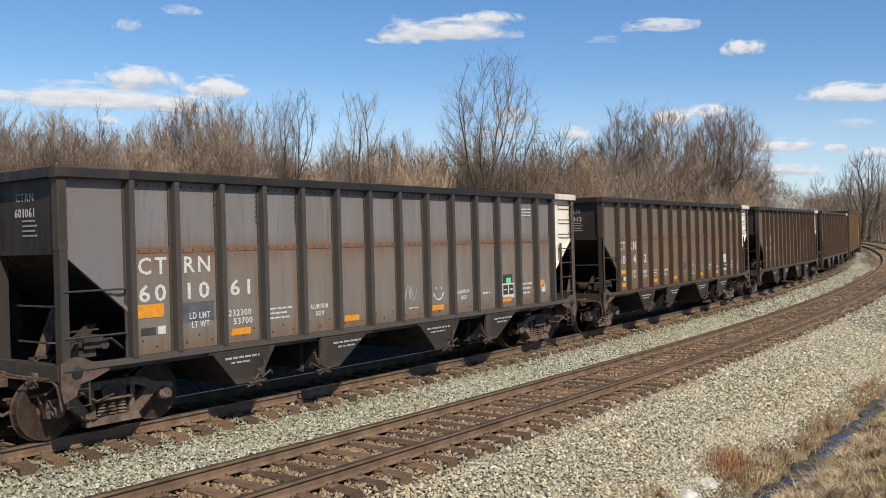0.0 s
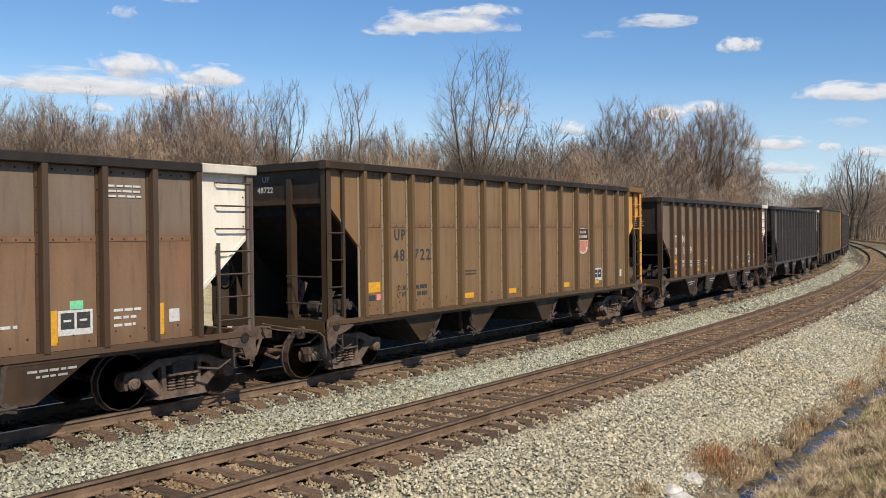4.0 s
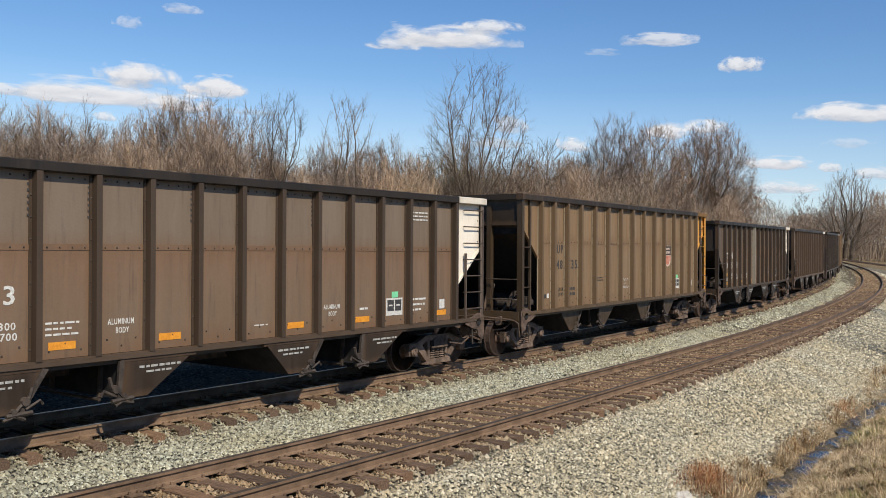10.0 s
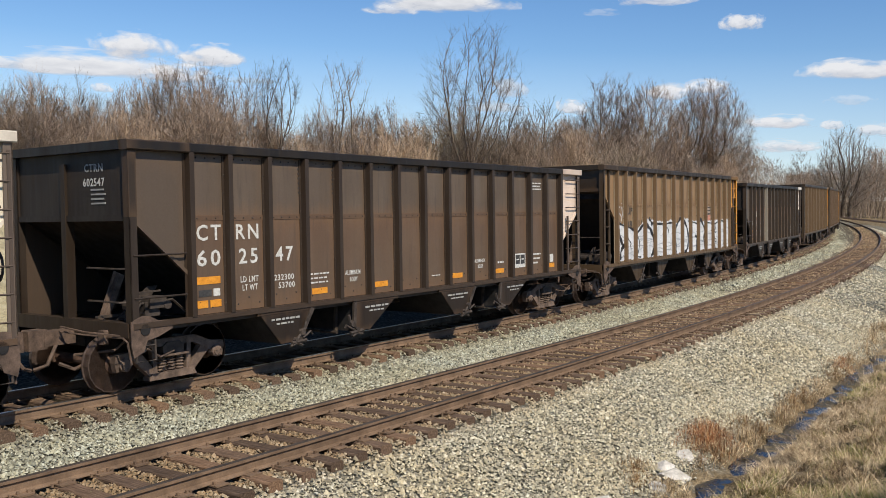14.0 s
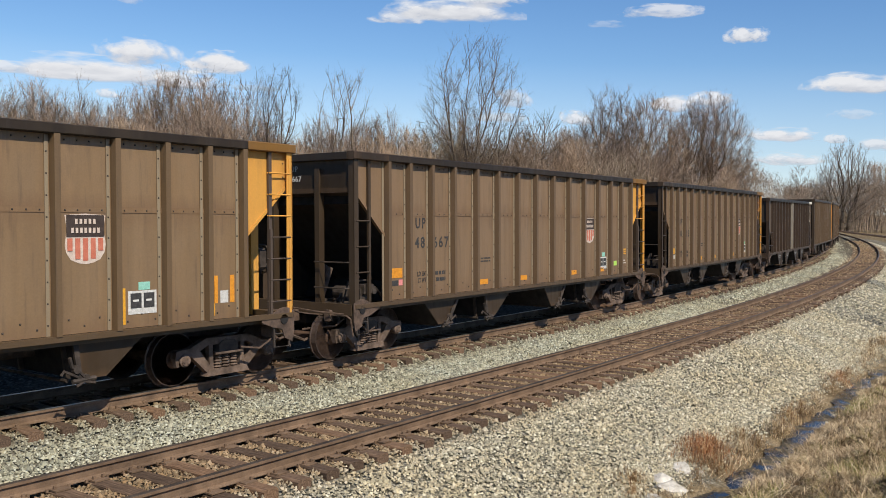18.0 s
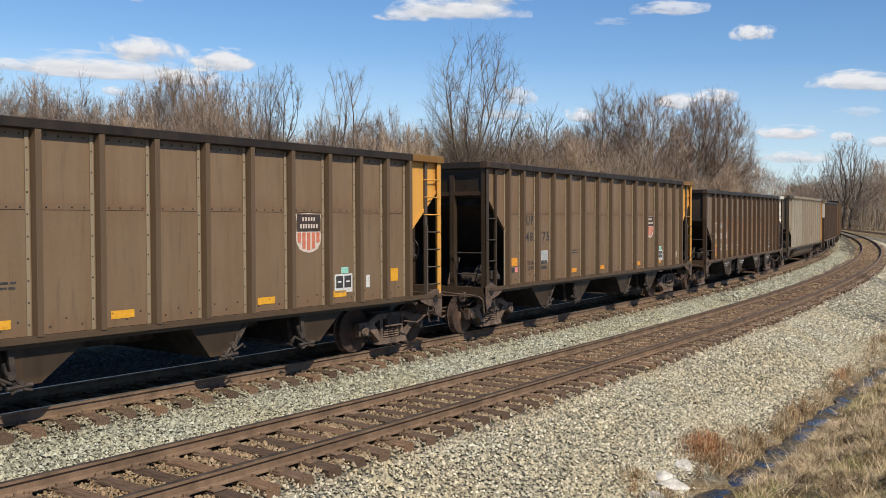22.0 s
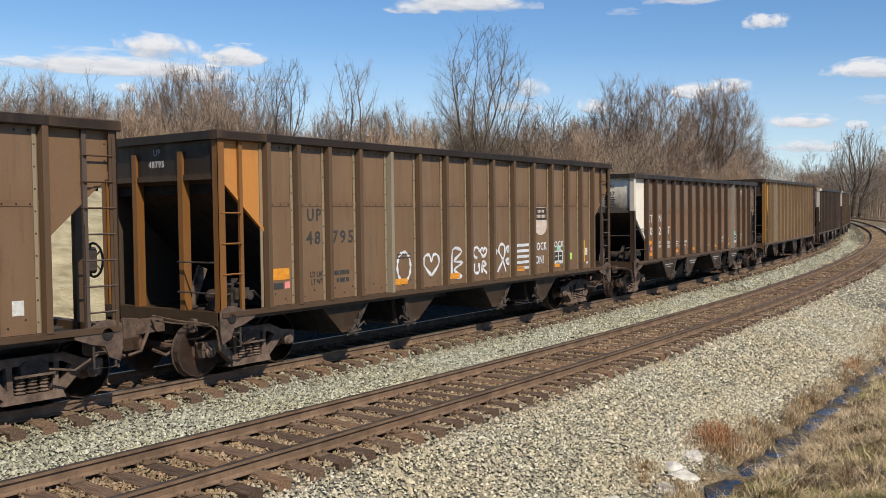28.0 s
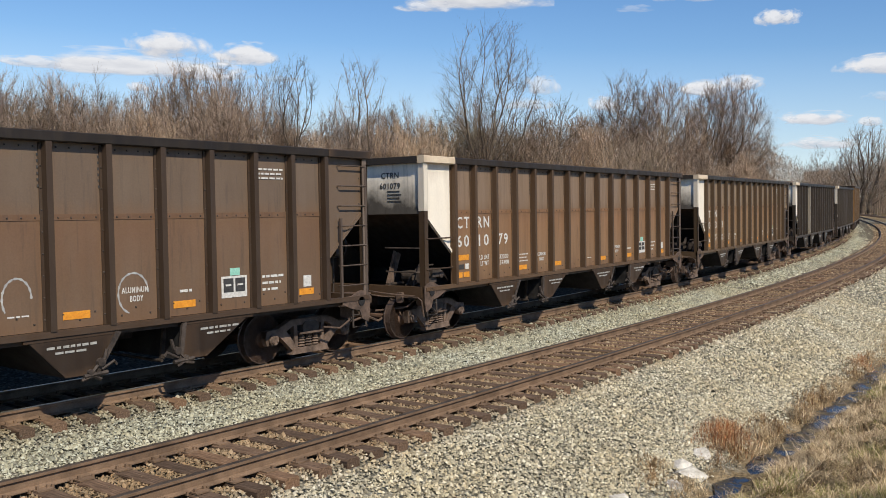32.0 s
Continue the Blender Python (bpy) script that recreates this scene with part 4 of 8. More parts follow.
def build_car(i, C):
    kind = C["kind"]
    K = KINDS[kind]
    L, ribs = K["length"], K["ribs"]
    x0 = -L / 2
    warm = WARM if C["upper"][0] > C["upper"][2] * 1.12 else (1.13, 1.07, 1.03)
    warm = tuple(k * (1.17 if kind == "five_bay" else 1.06) for k in warm)
    C = dict(C, upper=tuple(c * k for c, k in zip(C["upper"], warm)), lower=tuple(c * k for c, k in zip(C["lower"], warm)))
    car = tagged(new("hopper_car"), look_of(kind, C["upper"]), "railway car", "coal hopper cars in the train")
    near, far = C["at"] == "near", C["at"] == "far"
    dim = tuple(0.42 * c for c in C["lower"])
    # five-bay ribs far below the sheets' tone: their shadow side is in the colour
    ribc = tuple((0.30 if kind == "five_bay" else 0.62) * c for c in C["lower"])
    grey = C["upper"][0] < C["upper"][2] * 1.9
    key = {
        # top chords near black: soot, and the shadow band below them, in one colour
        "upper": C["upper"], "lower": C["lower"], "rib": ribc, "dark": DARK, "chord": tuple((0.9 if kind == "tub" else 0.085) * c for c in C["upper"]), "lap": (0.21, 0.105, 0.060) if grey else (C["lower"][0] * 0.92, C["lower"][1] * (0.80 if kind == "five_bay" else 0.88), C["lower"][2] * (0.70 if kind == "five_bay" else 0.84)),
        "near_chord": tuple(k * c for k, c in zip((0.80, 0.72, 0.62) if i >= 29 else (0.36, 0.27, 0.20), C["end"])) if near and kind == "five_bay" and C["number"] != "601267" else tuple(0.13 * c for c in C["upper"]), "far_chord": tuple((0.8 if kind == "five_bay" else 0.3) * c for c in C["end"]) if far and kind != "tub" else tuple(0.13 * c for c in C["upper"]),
        "near_face": tuple(0.85 * c for c in C["end"]) if near else tuple(0.20 * c for c in C["lower"]),
        # leading end sill darkened along with the sheet above it
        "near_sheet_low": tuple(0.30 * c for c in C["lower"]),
        "ladder": (0.085, 0.060, 0.044) if kind != "tub" else C["end"],
        # hopper chute sides dark: shade below the sill is put into their colour
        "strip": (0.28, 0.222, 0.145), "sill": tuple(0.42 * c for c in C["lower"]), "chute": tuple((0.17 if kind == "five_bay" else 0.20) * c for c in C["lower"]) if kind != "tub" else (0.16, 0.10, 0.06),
        "near_end": C["end"] if near else C["upper"] if kind != "five_bay" else tuple(0.92 * c for c in C["upper"]), "far_end": C["end"] if far and kind != "tub" else C["upper"],
        # leading sheets not painted white are darkened: the end's shade is in their colour
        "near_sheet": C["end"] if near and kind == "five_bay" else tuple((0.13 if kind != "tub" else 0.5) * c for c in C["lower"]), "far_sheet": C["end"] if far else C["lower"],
        # leading slope near black: the shade under it is put into its colour
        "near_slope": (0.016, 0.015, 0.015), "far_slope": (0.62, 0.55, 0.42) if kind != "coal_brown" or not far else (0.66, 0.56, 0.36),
        # leading posts darkened likewise for the shaded end
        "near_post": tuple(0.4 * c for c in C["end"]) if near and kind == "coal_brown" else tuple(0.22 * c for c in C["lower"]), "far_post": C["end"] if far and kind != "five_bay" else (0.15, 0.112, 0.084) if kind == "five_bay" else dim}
    rib_no = 0
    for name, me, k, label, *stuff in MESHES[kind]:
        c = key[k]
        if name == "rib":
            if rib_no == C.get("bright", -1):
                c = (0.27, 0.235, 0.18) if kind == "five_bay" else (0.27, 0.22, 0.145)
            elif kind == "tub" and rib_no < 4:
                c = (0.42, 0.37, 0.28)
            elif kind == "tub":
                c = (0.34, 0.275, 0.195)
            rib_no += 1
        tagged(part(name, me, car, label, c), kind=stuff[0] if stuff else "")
    for tx in (-6.17, 6.17):
        truck = part("truck", BOLSTER, car)
        truck.location = (tx, 0, 0)
        for q in (-1, 1):
            part("side_frame", SIDE_FRAMES[q], truck)
            part("spring_nest", SPRINGS[q], truck)
        for ax in (-0.89, 0.89):
            w = part("wheelset", WHEELSET, truck, "rust-brown steel wheels with bright treads")
            w.location = (ax, 0, 0.457)
            WHEELS.append((w, i, tx + ax))
    letter(i, C, car, x0, ribs)
    graffiti(i, car, [x0 + r for r in ribs] + [x0 + L])
    return car


ORANGE = {0: [(0.1, 0.55, 1.52, 1.70)], 2: [(0.1, 0.95, 1.42, 1.56)], 8: [(0.05, 0.45, 1.40, 1.52), (0.5, 0.92, 1.54, 1.66)], 19: [(0.1, 0.68, 1.40, 1.54)], 5: [(0.05, 0.75, 1.20, 1.36)], 16: [(0.02, 0.2, 1.40, 1.85), (0.70, 0.88, 1.40, 1.85)]}


def letter(i, C, car, x0, ribs):
    """Lettering, reflectors, stickers and paint on the near side."""
    rnd = random.Random(100 + i)
    num = C["number"]
    b = [x0 + r for r in ribs] + [x0 + KINDS[C["kind"]]["length"]]

    def bay(k, u):
        return b[k] + 0.11 + u * (b[k + 1] - b[k] - 0.22)

    def write(name, items, mat, label=""):
        for it in items:
            part(name, words([it], name, mat), car, label)

    def mark(name, items, mat, label=""):
        for it in items:
            part(name, bars([it], name, mat), car, label)

    orange = MARK_ORANGE if C["at"] == "near" or rnd.random() < 0.5 else MARK_YELLOW
    if C["kind"] == "five_bay":
        write("reporting_mark", [("CT", bay(0, 0.06), 2.33, 0.25, 0.50), ("RN", bay(1, 0.10), 2.33, 0.25, 0.50)], MARK_WHITE, "white stencilled reporting mark")
        write("road_number", [(num[:2], bay(0, 0.06), 1.92, 0.25, 0.48), (num[2:4], bay(1, 0.18), 1.92, 0.25, 0.42), (num[4:], bay(2, 0.12), 1.92, 0.25, 0.42)], MARK_WHITE, "white stencilled car number")
        write("weight_mark", [("LD LMT", bay(1, 0.22), 1.60, 0.10, 0.40), ("LT WT", bay(1, 0.28), 1.46, 0.10, 0.34), ("232300", bay(2, 0.05), 1.58, 0.10, 0.48), ("53700", bay(2, 0.20), 1.44, 0.10, 0.40)], MARK_WHITE)
        write("body_mark", [("ALUMINUM", bay(4, 0.14), 1.56, 0.085, 0.44), ("BODY", bay(4, 0.34), 1.43, 0.085, 0.22), ("ALUMINUM", bay(9, 0.14), 1.56, 0.085, 0.44), ("BODY", bay(9, 0.34), 1.43, 0.085, 0.22)], MARK_WHITE)
        lines = []
        for k in range(3):
            lines.append((bay(3, 0.05), bay(3, 0.80 - 0.1 * (k % 2)), 1.62 - 0.08 * k, 1.648 - 0.08 * k))
            lines.append((bay(12, 0.10), bay(12, 0.88 - 0.1 * k), 1.62 - 0.11 * k, 1.66 - 0.11 * k))
            lines.append((bay(12, -0.02), bay(12, 0.92), 3.44 - 0.075 * k, 3.47 - 0.075 * k))
        lines += [(bay(10, 0.3), bay(10, 0.7), 1.50, 1.54), (bay(7, 0.3), bay(7, 0.75), 1.36, 1.38)]
        tagged(part("small_print", bars(dashes(lines, i), "small_print", MARK_WHITE), car, "white unreadable small print"), kind="stuff")
        chutes = []
        for a, e, _, _ in KINDS["five_bay"]["hop"]:
            chutes += [(x0 + a + 0.30, x0 + e - 0.28, 0.885, 0.92), (x0 + a + 0.42, x0 + e - 0.45, 0.81, 0.84)]
        tagged(part("chute_print", bars(dashes(chutes, i), "chute_print", MARK_PALE, -1.575), car, "pale unreadable small print"), kind="stuff")
        z = 1.24
        refl = [(bay(0, 0.02), bay(0, 0.88), 1.62, 1.74)] if i != 0 else [(bay(0, 0.0), bay(0, 0.82), 1.68, 1.88)]
        if C.get("tall"):
            refl += [(bay(0, -0.1), bay(0, 0.02), 1.75, 2.15)] + [(bay(k, 0.0), bay(k, 0.14), 1.22, 1.70) for k in (3, 6, 9, 11, 13)]
        else:
            refl += [(bay(0, 0.0), bay(0, 0.42), z, z + 0.12), (bay(0, 0.5), bay(0, 0.9), z, z + 0.12)] if i != 0 else []
            refl += [(bay(k, 0.12), bay(k, 0.72), z + 0.02, z + 0.13) for k in ((2, 5, 8, 11) if i == 0 else (3, 5, 8, 10, 13))]
        mark("reflector", refl, orange, "orange reflector strips")
    else:
        q = 1
        tub = C["kind"] == "tub"
        lift = 0.22 if tub else 0.0
        write("reporting_mark", [("UP", bay(q, 0.50 if tub else 0.30), 2.60 + lift, 0.22, 0.36)], MARK_DARK, "dark stencilled reporting mark")
        write("road_number", [(num[:2], bay(q, 0.52 if tub else 0.25), 2.18 + lift, 0.23, 0.36), (num[2:], bay(q + 1, 0.04), 2.18 + lift, 0.23, 0.58)], MARK_DARK, "dark stencilled car number")
        write("weight_mark", [("LD LMT", bay(q, 0.40), 1.58 + lift, 0.10, 0.36), ("LT WT", bay(q, 0.44), 1.44 + lift, 0.10, 0.30)], MARK_DARK)
        pr = [(bay(4, 0.2), bay(4, 0.8), 1.86 - 0.07 * k, 1.89 - 0.07 * k) for k in range(2)] + [(bay(2, 0.1), bay(2, 0.75), 1.58, 1.66), (bay(2, 0.2), bay(2, 0.75), 1.44, 1.52)]
        tagged(part("small_print", bars(dashes(pr, i), "small_print", MARK_DARK), car, "dark unreadable small print"), kind="stuff")
        if C.get("tall"):
            if not tub:
                refl = [(bay(k, -0.06), bay(k, 0.08), 1.20, 1.74) for k in (3, 6, 8, 11, 13)] + [(bay(0, -0.04), bay(0, 0.10), 1.22, 1.66)]
            else:
                refl = [(bay(k, 0.86), bay(k, 1.0), 1.26, 1.84) for k in (2, 6, 9)] + [(bay(0, -0.02), bay(0, 0.11), 1.22, 2.12), (bay(11, 0.60), bay(11, 0.72), 1.4, 2.0)]
                mark("sticker", [(bay(5, 0.25), bay(5, 0.65), 1.46, 1.56), (bay(3, 0.35), bay(3, 0.75), 1.20, 1.30)], MARK_WHITE, "white paper sticker")
                mark("sticker", [(bay(10, 0.35), bay(10, 0.62), 1.44, 1.56), (bay(10, 0.45), bay(10, 0.72), 1.58, 1.68)], MARK_LIME, "bright lime inspection sticker")
                mark("reflector", [(b[k] + 0.09, b[k] + 0.12, z, z + 0.05) for k in (4, 8) for z in (2.9, 3.0, 3.1, 3.2)], MARK_YELLOW, "small orange dashes")
        else:
            refl = [(bay(0, 0.05), bay(0, 0.85), 1.58, 1.78)] + [(bay(k, 0.1), bay(k, 0.65), 1.26, 1.38) for k in (4, 6, 9, 11) if k + 1 < len(b)]
        mark("reflector", refl, orange, "orange reflector strips")
        shield(C, car, bay(8, 0.45) if C["kind"] == "tub" else bay(10, 0.5), i)
    k = 8 if C["kind"] == "tub" else 11
    s0, s1 = bay(k, 0.15), bay(k, 0.92)
    box = part("stencil_box", bars([(s0, s1, 1.34, 1.69)], "stencil_box", MARK_WHITE), car, "white-lined stencil box with dark windows")
    half = (s0 + s1) / 2
    for e0, e1 in ((s0 + 0.04, half - 0.02), (half + 0.02, s1 - 0.04)):
        part("stencil_window", bars([(e0, e1, 1.43, 1.655)], "stencil_window", MARK_DARK, FACE - 0.004), box)
        part("stencil_line", bars([(e0 + 0.04, e1 - 0.05, 1.53, 1.56)], "stencil_line", MARK_WHITE, FACE - 0.008), box)
    if rnd.random() < 0.7:
        part("sticker", bars([(s0 + 0.18, s0 + 0.38, 1.70, 1.82)], "sticker", rnd.choice((MARK_GREEN, MARK_MINT))), car, "green inspection sticker")
    part("sticker", bars([(bay(0, 0.62), bay(0, 0.86), 1.42, 1.54)], "sticker", rnd.choice((MARK_PINK, MARK_WHITE))), car, "faded inspection sticker")
    part("tag_reader", bars([(bay(0, 0.1), bay(0, 0.55), 1.42, 1.53)], "tag_reader", MARK_DARK), car)
    if i in ORANGE:
        mark("patch", [(bay(13, u0), bay(13, u1), z0, z1) for u0, u1, z0, z1 in ORANGE[i]], MARK_ORANGE, "orange paint patch near the end of the side")
    if i == 2:
        mark("patch", [(bay(12, 0.02), bay(12, 0.30), 1.22, 1.36)], MARK_LIME, "bright lime inspection sticker")
    if i == 26:
        mark("patch", [(bay(13, 0.22), bay(13, 0.44), 1.32, 1.92), (bay(13, 0.02), bay(13, 0.215), 1.32, 1.74)], MARK_YELLOW, "orange paint patch over old lettering")
        mark("patch", [(bay(12, 0.08), bay(12, 0.42), 1.42, 1.60)], MARK_LIME, "bright lime inspection sticker")
        mark("patch", [(bay(13, 0.47), bay(13, 0.72), 1.50, 1.70), (bay(13, 0.60), bay(13, 0.78), 1.26, 1.32)], MARK_WHITE, "white paper sticker")
    elif i == 17:
        mark("patch", [(bay(13, 0.05), bay(13, 0.72), z, z + 0.045) for z in (1.72, 1.785, 1.85)], MARK_YELLOW, "orange painted lines")
        mark("patch", [(bay(12, 0.10), bay(12, 0.30), 1.55, 1.69), (bay(13, 0.08), bay(13, 0.70), 1.44, 1.47), (bay(13, 0.08), bay(13, 0.60), 1.52, 1.55)], MARK_WHITE, "white paper sticker")
        mark("patch", [(bay(12, 0.45), bay(12, 0.82), 1.40, 1.54)], MARK_LIME, "bright lime inspection sticker")
    elif i == 28:
        mark("patch", [(bay(13, 0.05), bay(13, 0.28), 1.42, 1.84)], MARK_YELLOW, "orange paint patch over old lettering")
        mark("patch", [(bay(13, 0.32), bay(13, 0.60), 1.44, 1.78)], MARK_WHITE, "white paper sticker")
    elif i == 20:
        mark("patch", [(bay(13, 0.15), bay(13, 0.62), 1.48, 1.74)], MARK_YELLOW, "orange paint patch over old lettering")
        mark("patch", [(bay(12, 0.22), bay(12, 0.40), 1.40, 1.64)], MARK_WHITE, "white paper sticker")
    elif i == 6:
        mark("patch", [(bay(13, 0.02), bay(13, 0.14), 1.40, 1.72), (bay(13, 0.02), bay(13, 0.66), 1.26, 1.38), (bay(13, 0.54), bay(13, 0.66), 1.40, 1.74)], MARK_YELLOW, "orange paint patch over old lettering")
    elif C["kind"] != "tub":
        part("patch", bars([(bay(13, 0.3), bay(13, 0.62), 1.40, 1.60)], "patch", MARK_WHITE), car, "white paper sticker")
    if C["kind"] == "coal_brown":
        part("end_mark", end_words([("UP", -0.12, 3.74, 0.11)], "end_mark", MARK_PALE, x0 + 0.05), car)
        part("end_number", end_words([(num, -0.26, 3.54, 0.11)], "end_number", MARK_WHITE, x0 + 0.05), car)
    if C["kind"] == "five_bay":
        tone = MARK_DARK if C["at"] == "near" else MARK_PALE
        part("end_mark", end_words([("CTRN", 0.42, 3.42, 0.12)], "end_mark", tone, x0 + 0.05), car)
        part("end_number", end_words([(num[:3], 0.38, 3.20, 0.12)], "end_number", MARK_WHITE if tone is MARK_PALE else tone, x0 + 0.05), car)
        part("end_number", end_words([(num[3:], 0.66, 3.20, 0.12)], "end_number", MARK_WHITE if tone is MARK_PALE else tone, x0 + 0.05), car)
        small = Shape()
        for k in range(4):
            small.box(x0 + 0.040, x0 + 0.049, -0.95 + 0.04 * (k % 2), -0.58, 2.92 + 0.07 * k, 2.945 + 0.07 * k)
        tagged(part("end_print", small.data("end_print", tone), car, "unreadable small print"), kind="stuff")
        slots = [k for k in (3, 4, 6, 8, 9) if rnd.random() < 0.75]
        for k in slots:
            tagged(part("bolt_row", bars([(b[k] - 0.125, b[k] - 0.095, z, z + 0.035) for z in np.arange(3.10, 3.60, 0.085)], "bolt_row", MARK_DARK), car, "row of dark bolts"), kind="stuff")


def shield(C, car, x, i):
    """A plain shield in its colours: pale field, red stripes, dark head."""
    z1, z0, w = (3.07, 2.35, 0.335) if C["kind"] == "tub" else (2.84, 2.12, 0.318)
    s = Shape()
    y = FACE - 0.004
    out = [(x - w, z1 - 0.02), (x - w * 0.9, z1 - 0.22), (x - w, z0 + 0.28), (x - w * 0.94, z0 + 0.17), (x - w * 0.72, z0 + 0.065), (x - w * 0.35, z0 + 0.015), (x, z0), (x + w * 0.35, z0 + 0.015), (x + w * 0.72, z0 + 0.065), (x + w * 0.94, z0 + 0.17), (x + w, z0 + 0.28), (x + w * 0.9, z1 - 0.22), (x + w, z1 - 0.02), (x, z1)]
    s.add([(p, y, q) for p, q in out], [tuple(range(len(out)))])
    me = bpy.data.meshes.new("shield")
    me.from_pydata(s.v, [], s.f)
    me.materials.append(SHIELD_PALE if C["kind"] != "tub" else MARK_WHITE)
    sh = part("shield", me, car, "painted shield emblem")
    white_only = i in (25, 26)
    part("head", bars([(x - w * 0.92, x + w * 0.92, z1 - 0.33, z1 - 0.02)], "head", MARK_BLUE, y - 0.001), sh)
    part("head_print", bars([(x + w * (0.22 * k - 0.52), x + w * (0.22 * k - 0.40), z1 - 0.145, z1 - 0.075) for k in range(5)] + [(x + w * (0.21 * k - 0.70), x + w * (0.21 * k - 0.58), z1 - 0.275, z1 - 0.20) for k in range(7)], "head_print", SHIELD_PALE, y - 0.008), sh)
    if not white_only:
        for k in range(5):
            a = x - w * 0.88 + k * w * 0.375
            part("stripe", bars([(a, a + w * 0.24, z0 + (0.19, 0.075, 0.05, 0.075, 0.19)[k], z1 - 0.35)], "stripe", MARK_RED, y - 0.001), sh)


def oval(x, z, rx, rz, turns=1.0, n=12, start=0.0):
    return [(x + rx * math.cos(start + 6.283 * turns * k / n), z + rz * math.sin(start + 6.283 * turns * k / n)) for k in range(n + 1)]


def wild(r, x, z, w, h, n=7):
    """A sprayed tag: one restless stroke."""
    return [(x + w * (k / n + r.uniform(-0.12, 0.12)), z + h * (r.uniform(0.55, 1.0) if k % 2 else r.uniform(0.0, 0.4))) for k in range(n + 1)]


def graffiti(i, car, b):
    r = random.Random(700 + i)
    d = 0.11

    def tag(lines, mat, width, label):
        for line in lines:
            part("spray_stroke", scribble([line], "spray_stroke", mat, width), car, label)

    if i == 14:      # a whole-car piece: pale fill and dark outlines over the sheets, the ribs left bare
        crest = [-5.96, -5.57, -4.71, -4.47, -3.62, -3.22, -1.96, -0.99, -0.52, -0.05, 0.54, 2.09, 2.69, 5.55]
        rise = [2.35, 2.26, 2.09, 2.03, 2.4, 2.4, 2.29, 2.34, 2.19, 2.47, 2.37, 2.22, 2.24, 2.26]
        for k in range(len(b) - 2):
            a, e, n, s = b[k] + 0.062, b[k + 1] - 0.062, 12, Shape()
            if k == 0:
                a += 0.06
            pts = [(a + (e - a) * j / n, float(np.interp(a + (e - a) * j / n, crest, rise)) + r.uniform(0.0, 0.07)) for j in range(n + 1)]
            s.add([(x, FACE - 0.015, 1.15 + r.uniform(0, 0.05)) for x, _ in pts] + [(x, FACE - 0.015, z) for x, z in pts], [(j, j + 1, n + 2 + j, n + 1 + j) for j in range(n)])
            part("spray_fill", s.data("spray_fill", SPRAY_WHITE), car, "white sprayed graffiti fill")
            for _ in range(5):      # thin grey passes over the white
                z = r.uniform(1.3, 1.95)
                part("spray_stroke", scribble([[(a + 0.02, z), ((a + e) / 2, z + r.uniform(-0.06, 0.06)), (e - 0.02, z + r.uniform(-0.06, 0.06))]], "spray_stroke", SPRAY_GREY, r.uniform(0.02, 0.05), FACE - 0.0165), car, "grey sprayed shading")

        def line(width, *pts):
            part("spray_outline", scribble([pts], "spray_outline", SPRAY_BLACK, width, FACE - 0.018), car, "black sprayed graffiti outline")
        line(0.17, (-5.96, 2.23), (-5.83, 1.93), (-5.63, 1.68), (-5.5, 1.61))
        line(0.15, (-5.8, 1.21), (-5.77, 1.46), (-5.58, 1.61), (-5.41, 1.63))
        line(0.1, (-5.96, 2.36), (-5.57, 2.27), (-5.09, 2.2), (-4.7, 2.1))
        line(0.14, (-4.47, 1.97), (-4.23, 2.07), (-3.88, 2.24), (-3.62, 2.38))
        line(0.07, (-4.47, 1.97), (-4.26, 1.84), (-4.19, 1.61), (-4.33, 1.34), (-4.51, 1.26), (-4.05, 1.22))
        line(0.06, (-5.24, 1.96), (-5.06, 1.78), (-4.9, 1.68), (-4.97, 1.62), (-4.9, 1.49))
        line(0.19, (-3.55, 2.25), (-3.22, 2.12), (-2.93, 1.86), (-2.81, 1.61), (-2.93, 1.32), (-3.11, 1.21))
        line(0.14, (-3.29, 2.46), (-3.11, 2.35), (-3.0, 2.21))
        line(0.09, (-3.07, 2.29), (-2.61, 2.27), (-1.96, 2.25))
        line(0.08, (-1.74, 2.19), (-1.43, 2.26), (-0.99, 2.27), (-0.66, 2.24))
        line(0.06, (-1.7, 2.19), (-1.43, 2.07), (-1.34, 1.91))
        line(0.05, (-1.74, 1.96), (-1.78, 1.7), (-1.74, 1.33), (-1.52, 1.18))
        line(0.14, (-0.57, 2.12), (-0.28, 2.31), (-0.05, 2.44))
        line(0.07, (-0.57, 2.1), (-0.62, 1.74), (-0.52, 1.35), (-0.57, 1.19))
        line(0.16, (0.32, 2.32), (0.65, 2.05), (0.81, 1.66), (0.7, 1.32), (0.38, 1.17))
        line(0.07, (0.81, 2.3), (1.55, 2.23), (2.09, 2.15))
        line(0.16, (2.27, 2.39), (2.69, 2.06), (2.87, 1.85), (2.69, 1.62), (2.87, 1.17))
        line(0.12, (1.63, 1.74), (1.97, 1.63), (1.78, 1.54), (1.82, 1.15))
        line(0.06, (2.94, 2.22), (3.87, 2.16), (4.19, 2.12), (4.24, 1.94), (4.1, 1.88), (4.33, 1.77))
        line(0.06, (4.09, 2.12), (4.86, 2.25), (5.52, 2.21))
        line(0.06, (4.01, 1.59), (4.37, 1.5), (4.19, 1.38), (4.23, 1.14))
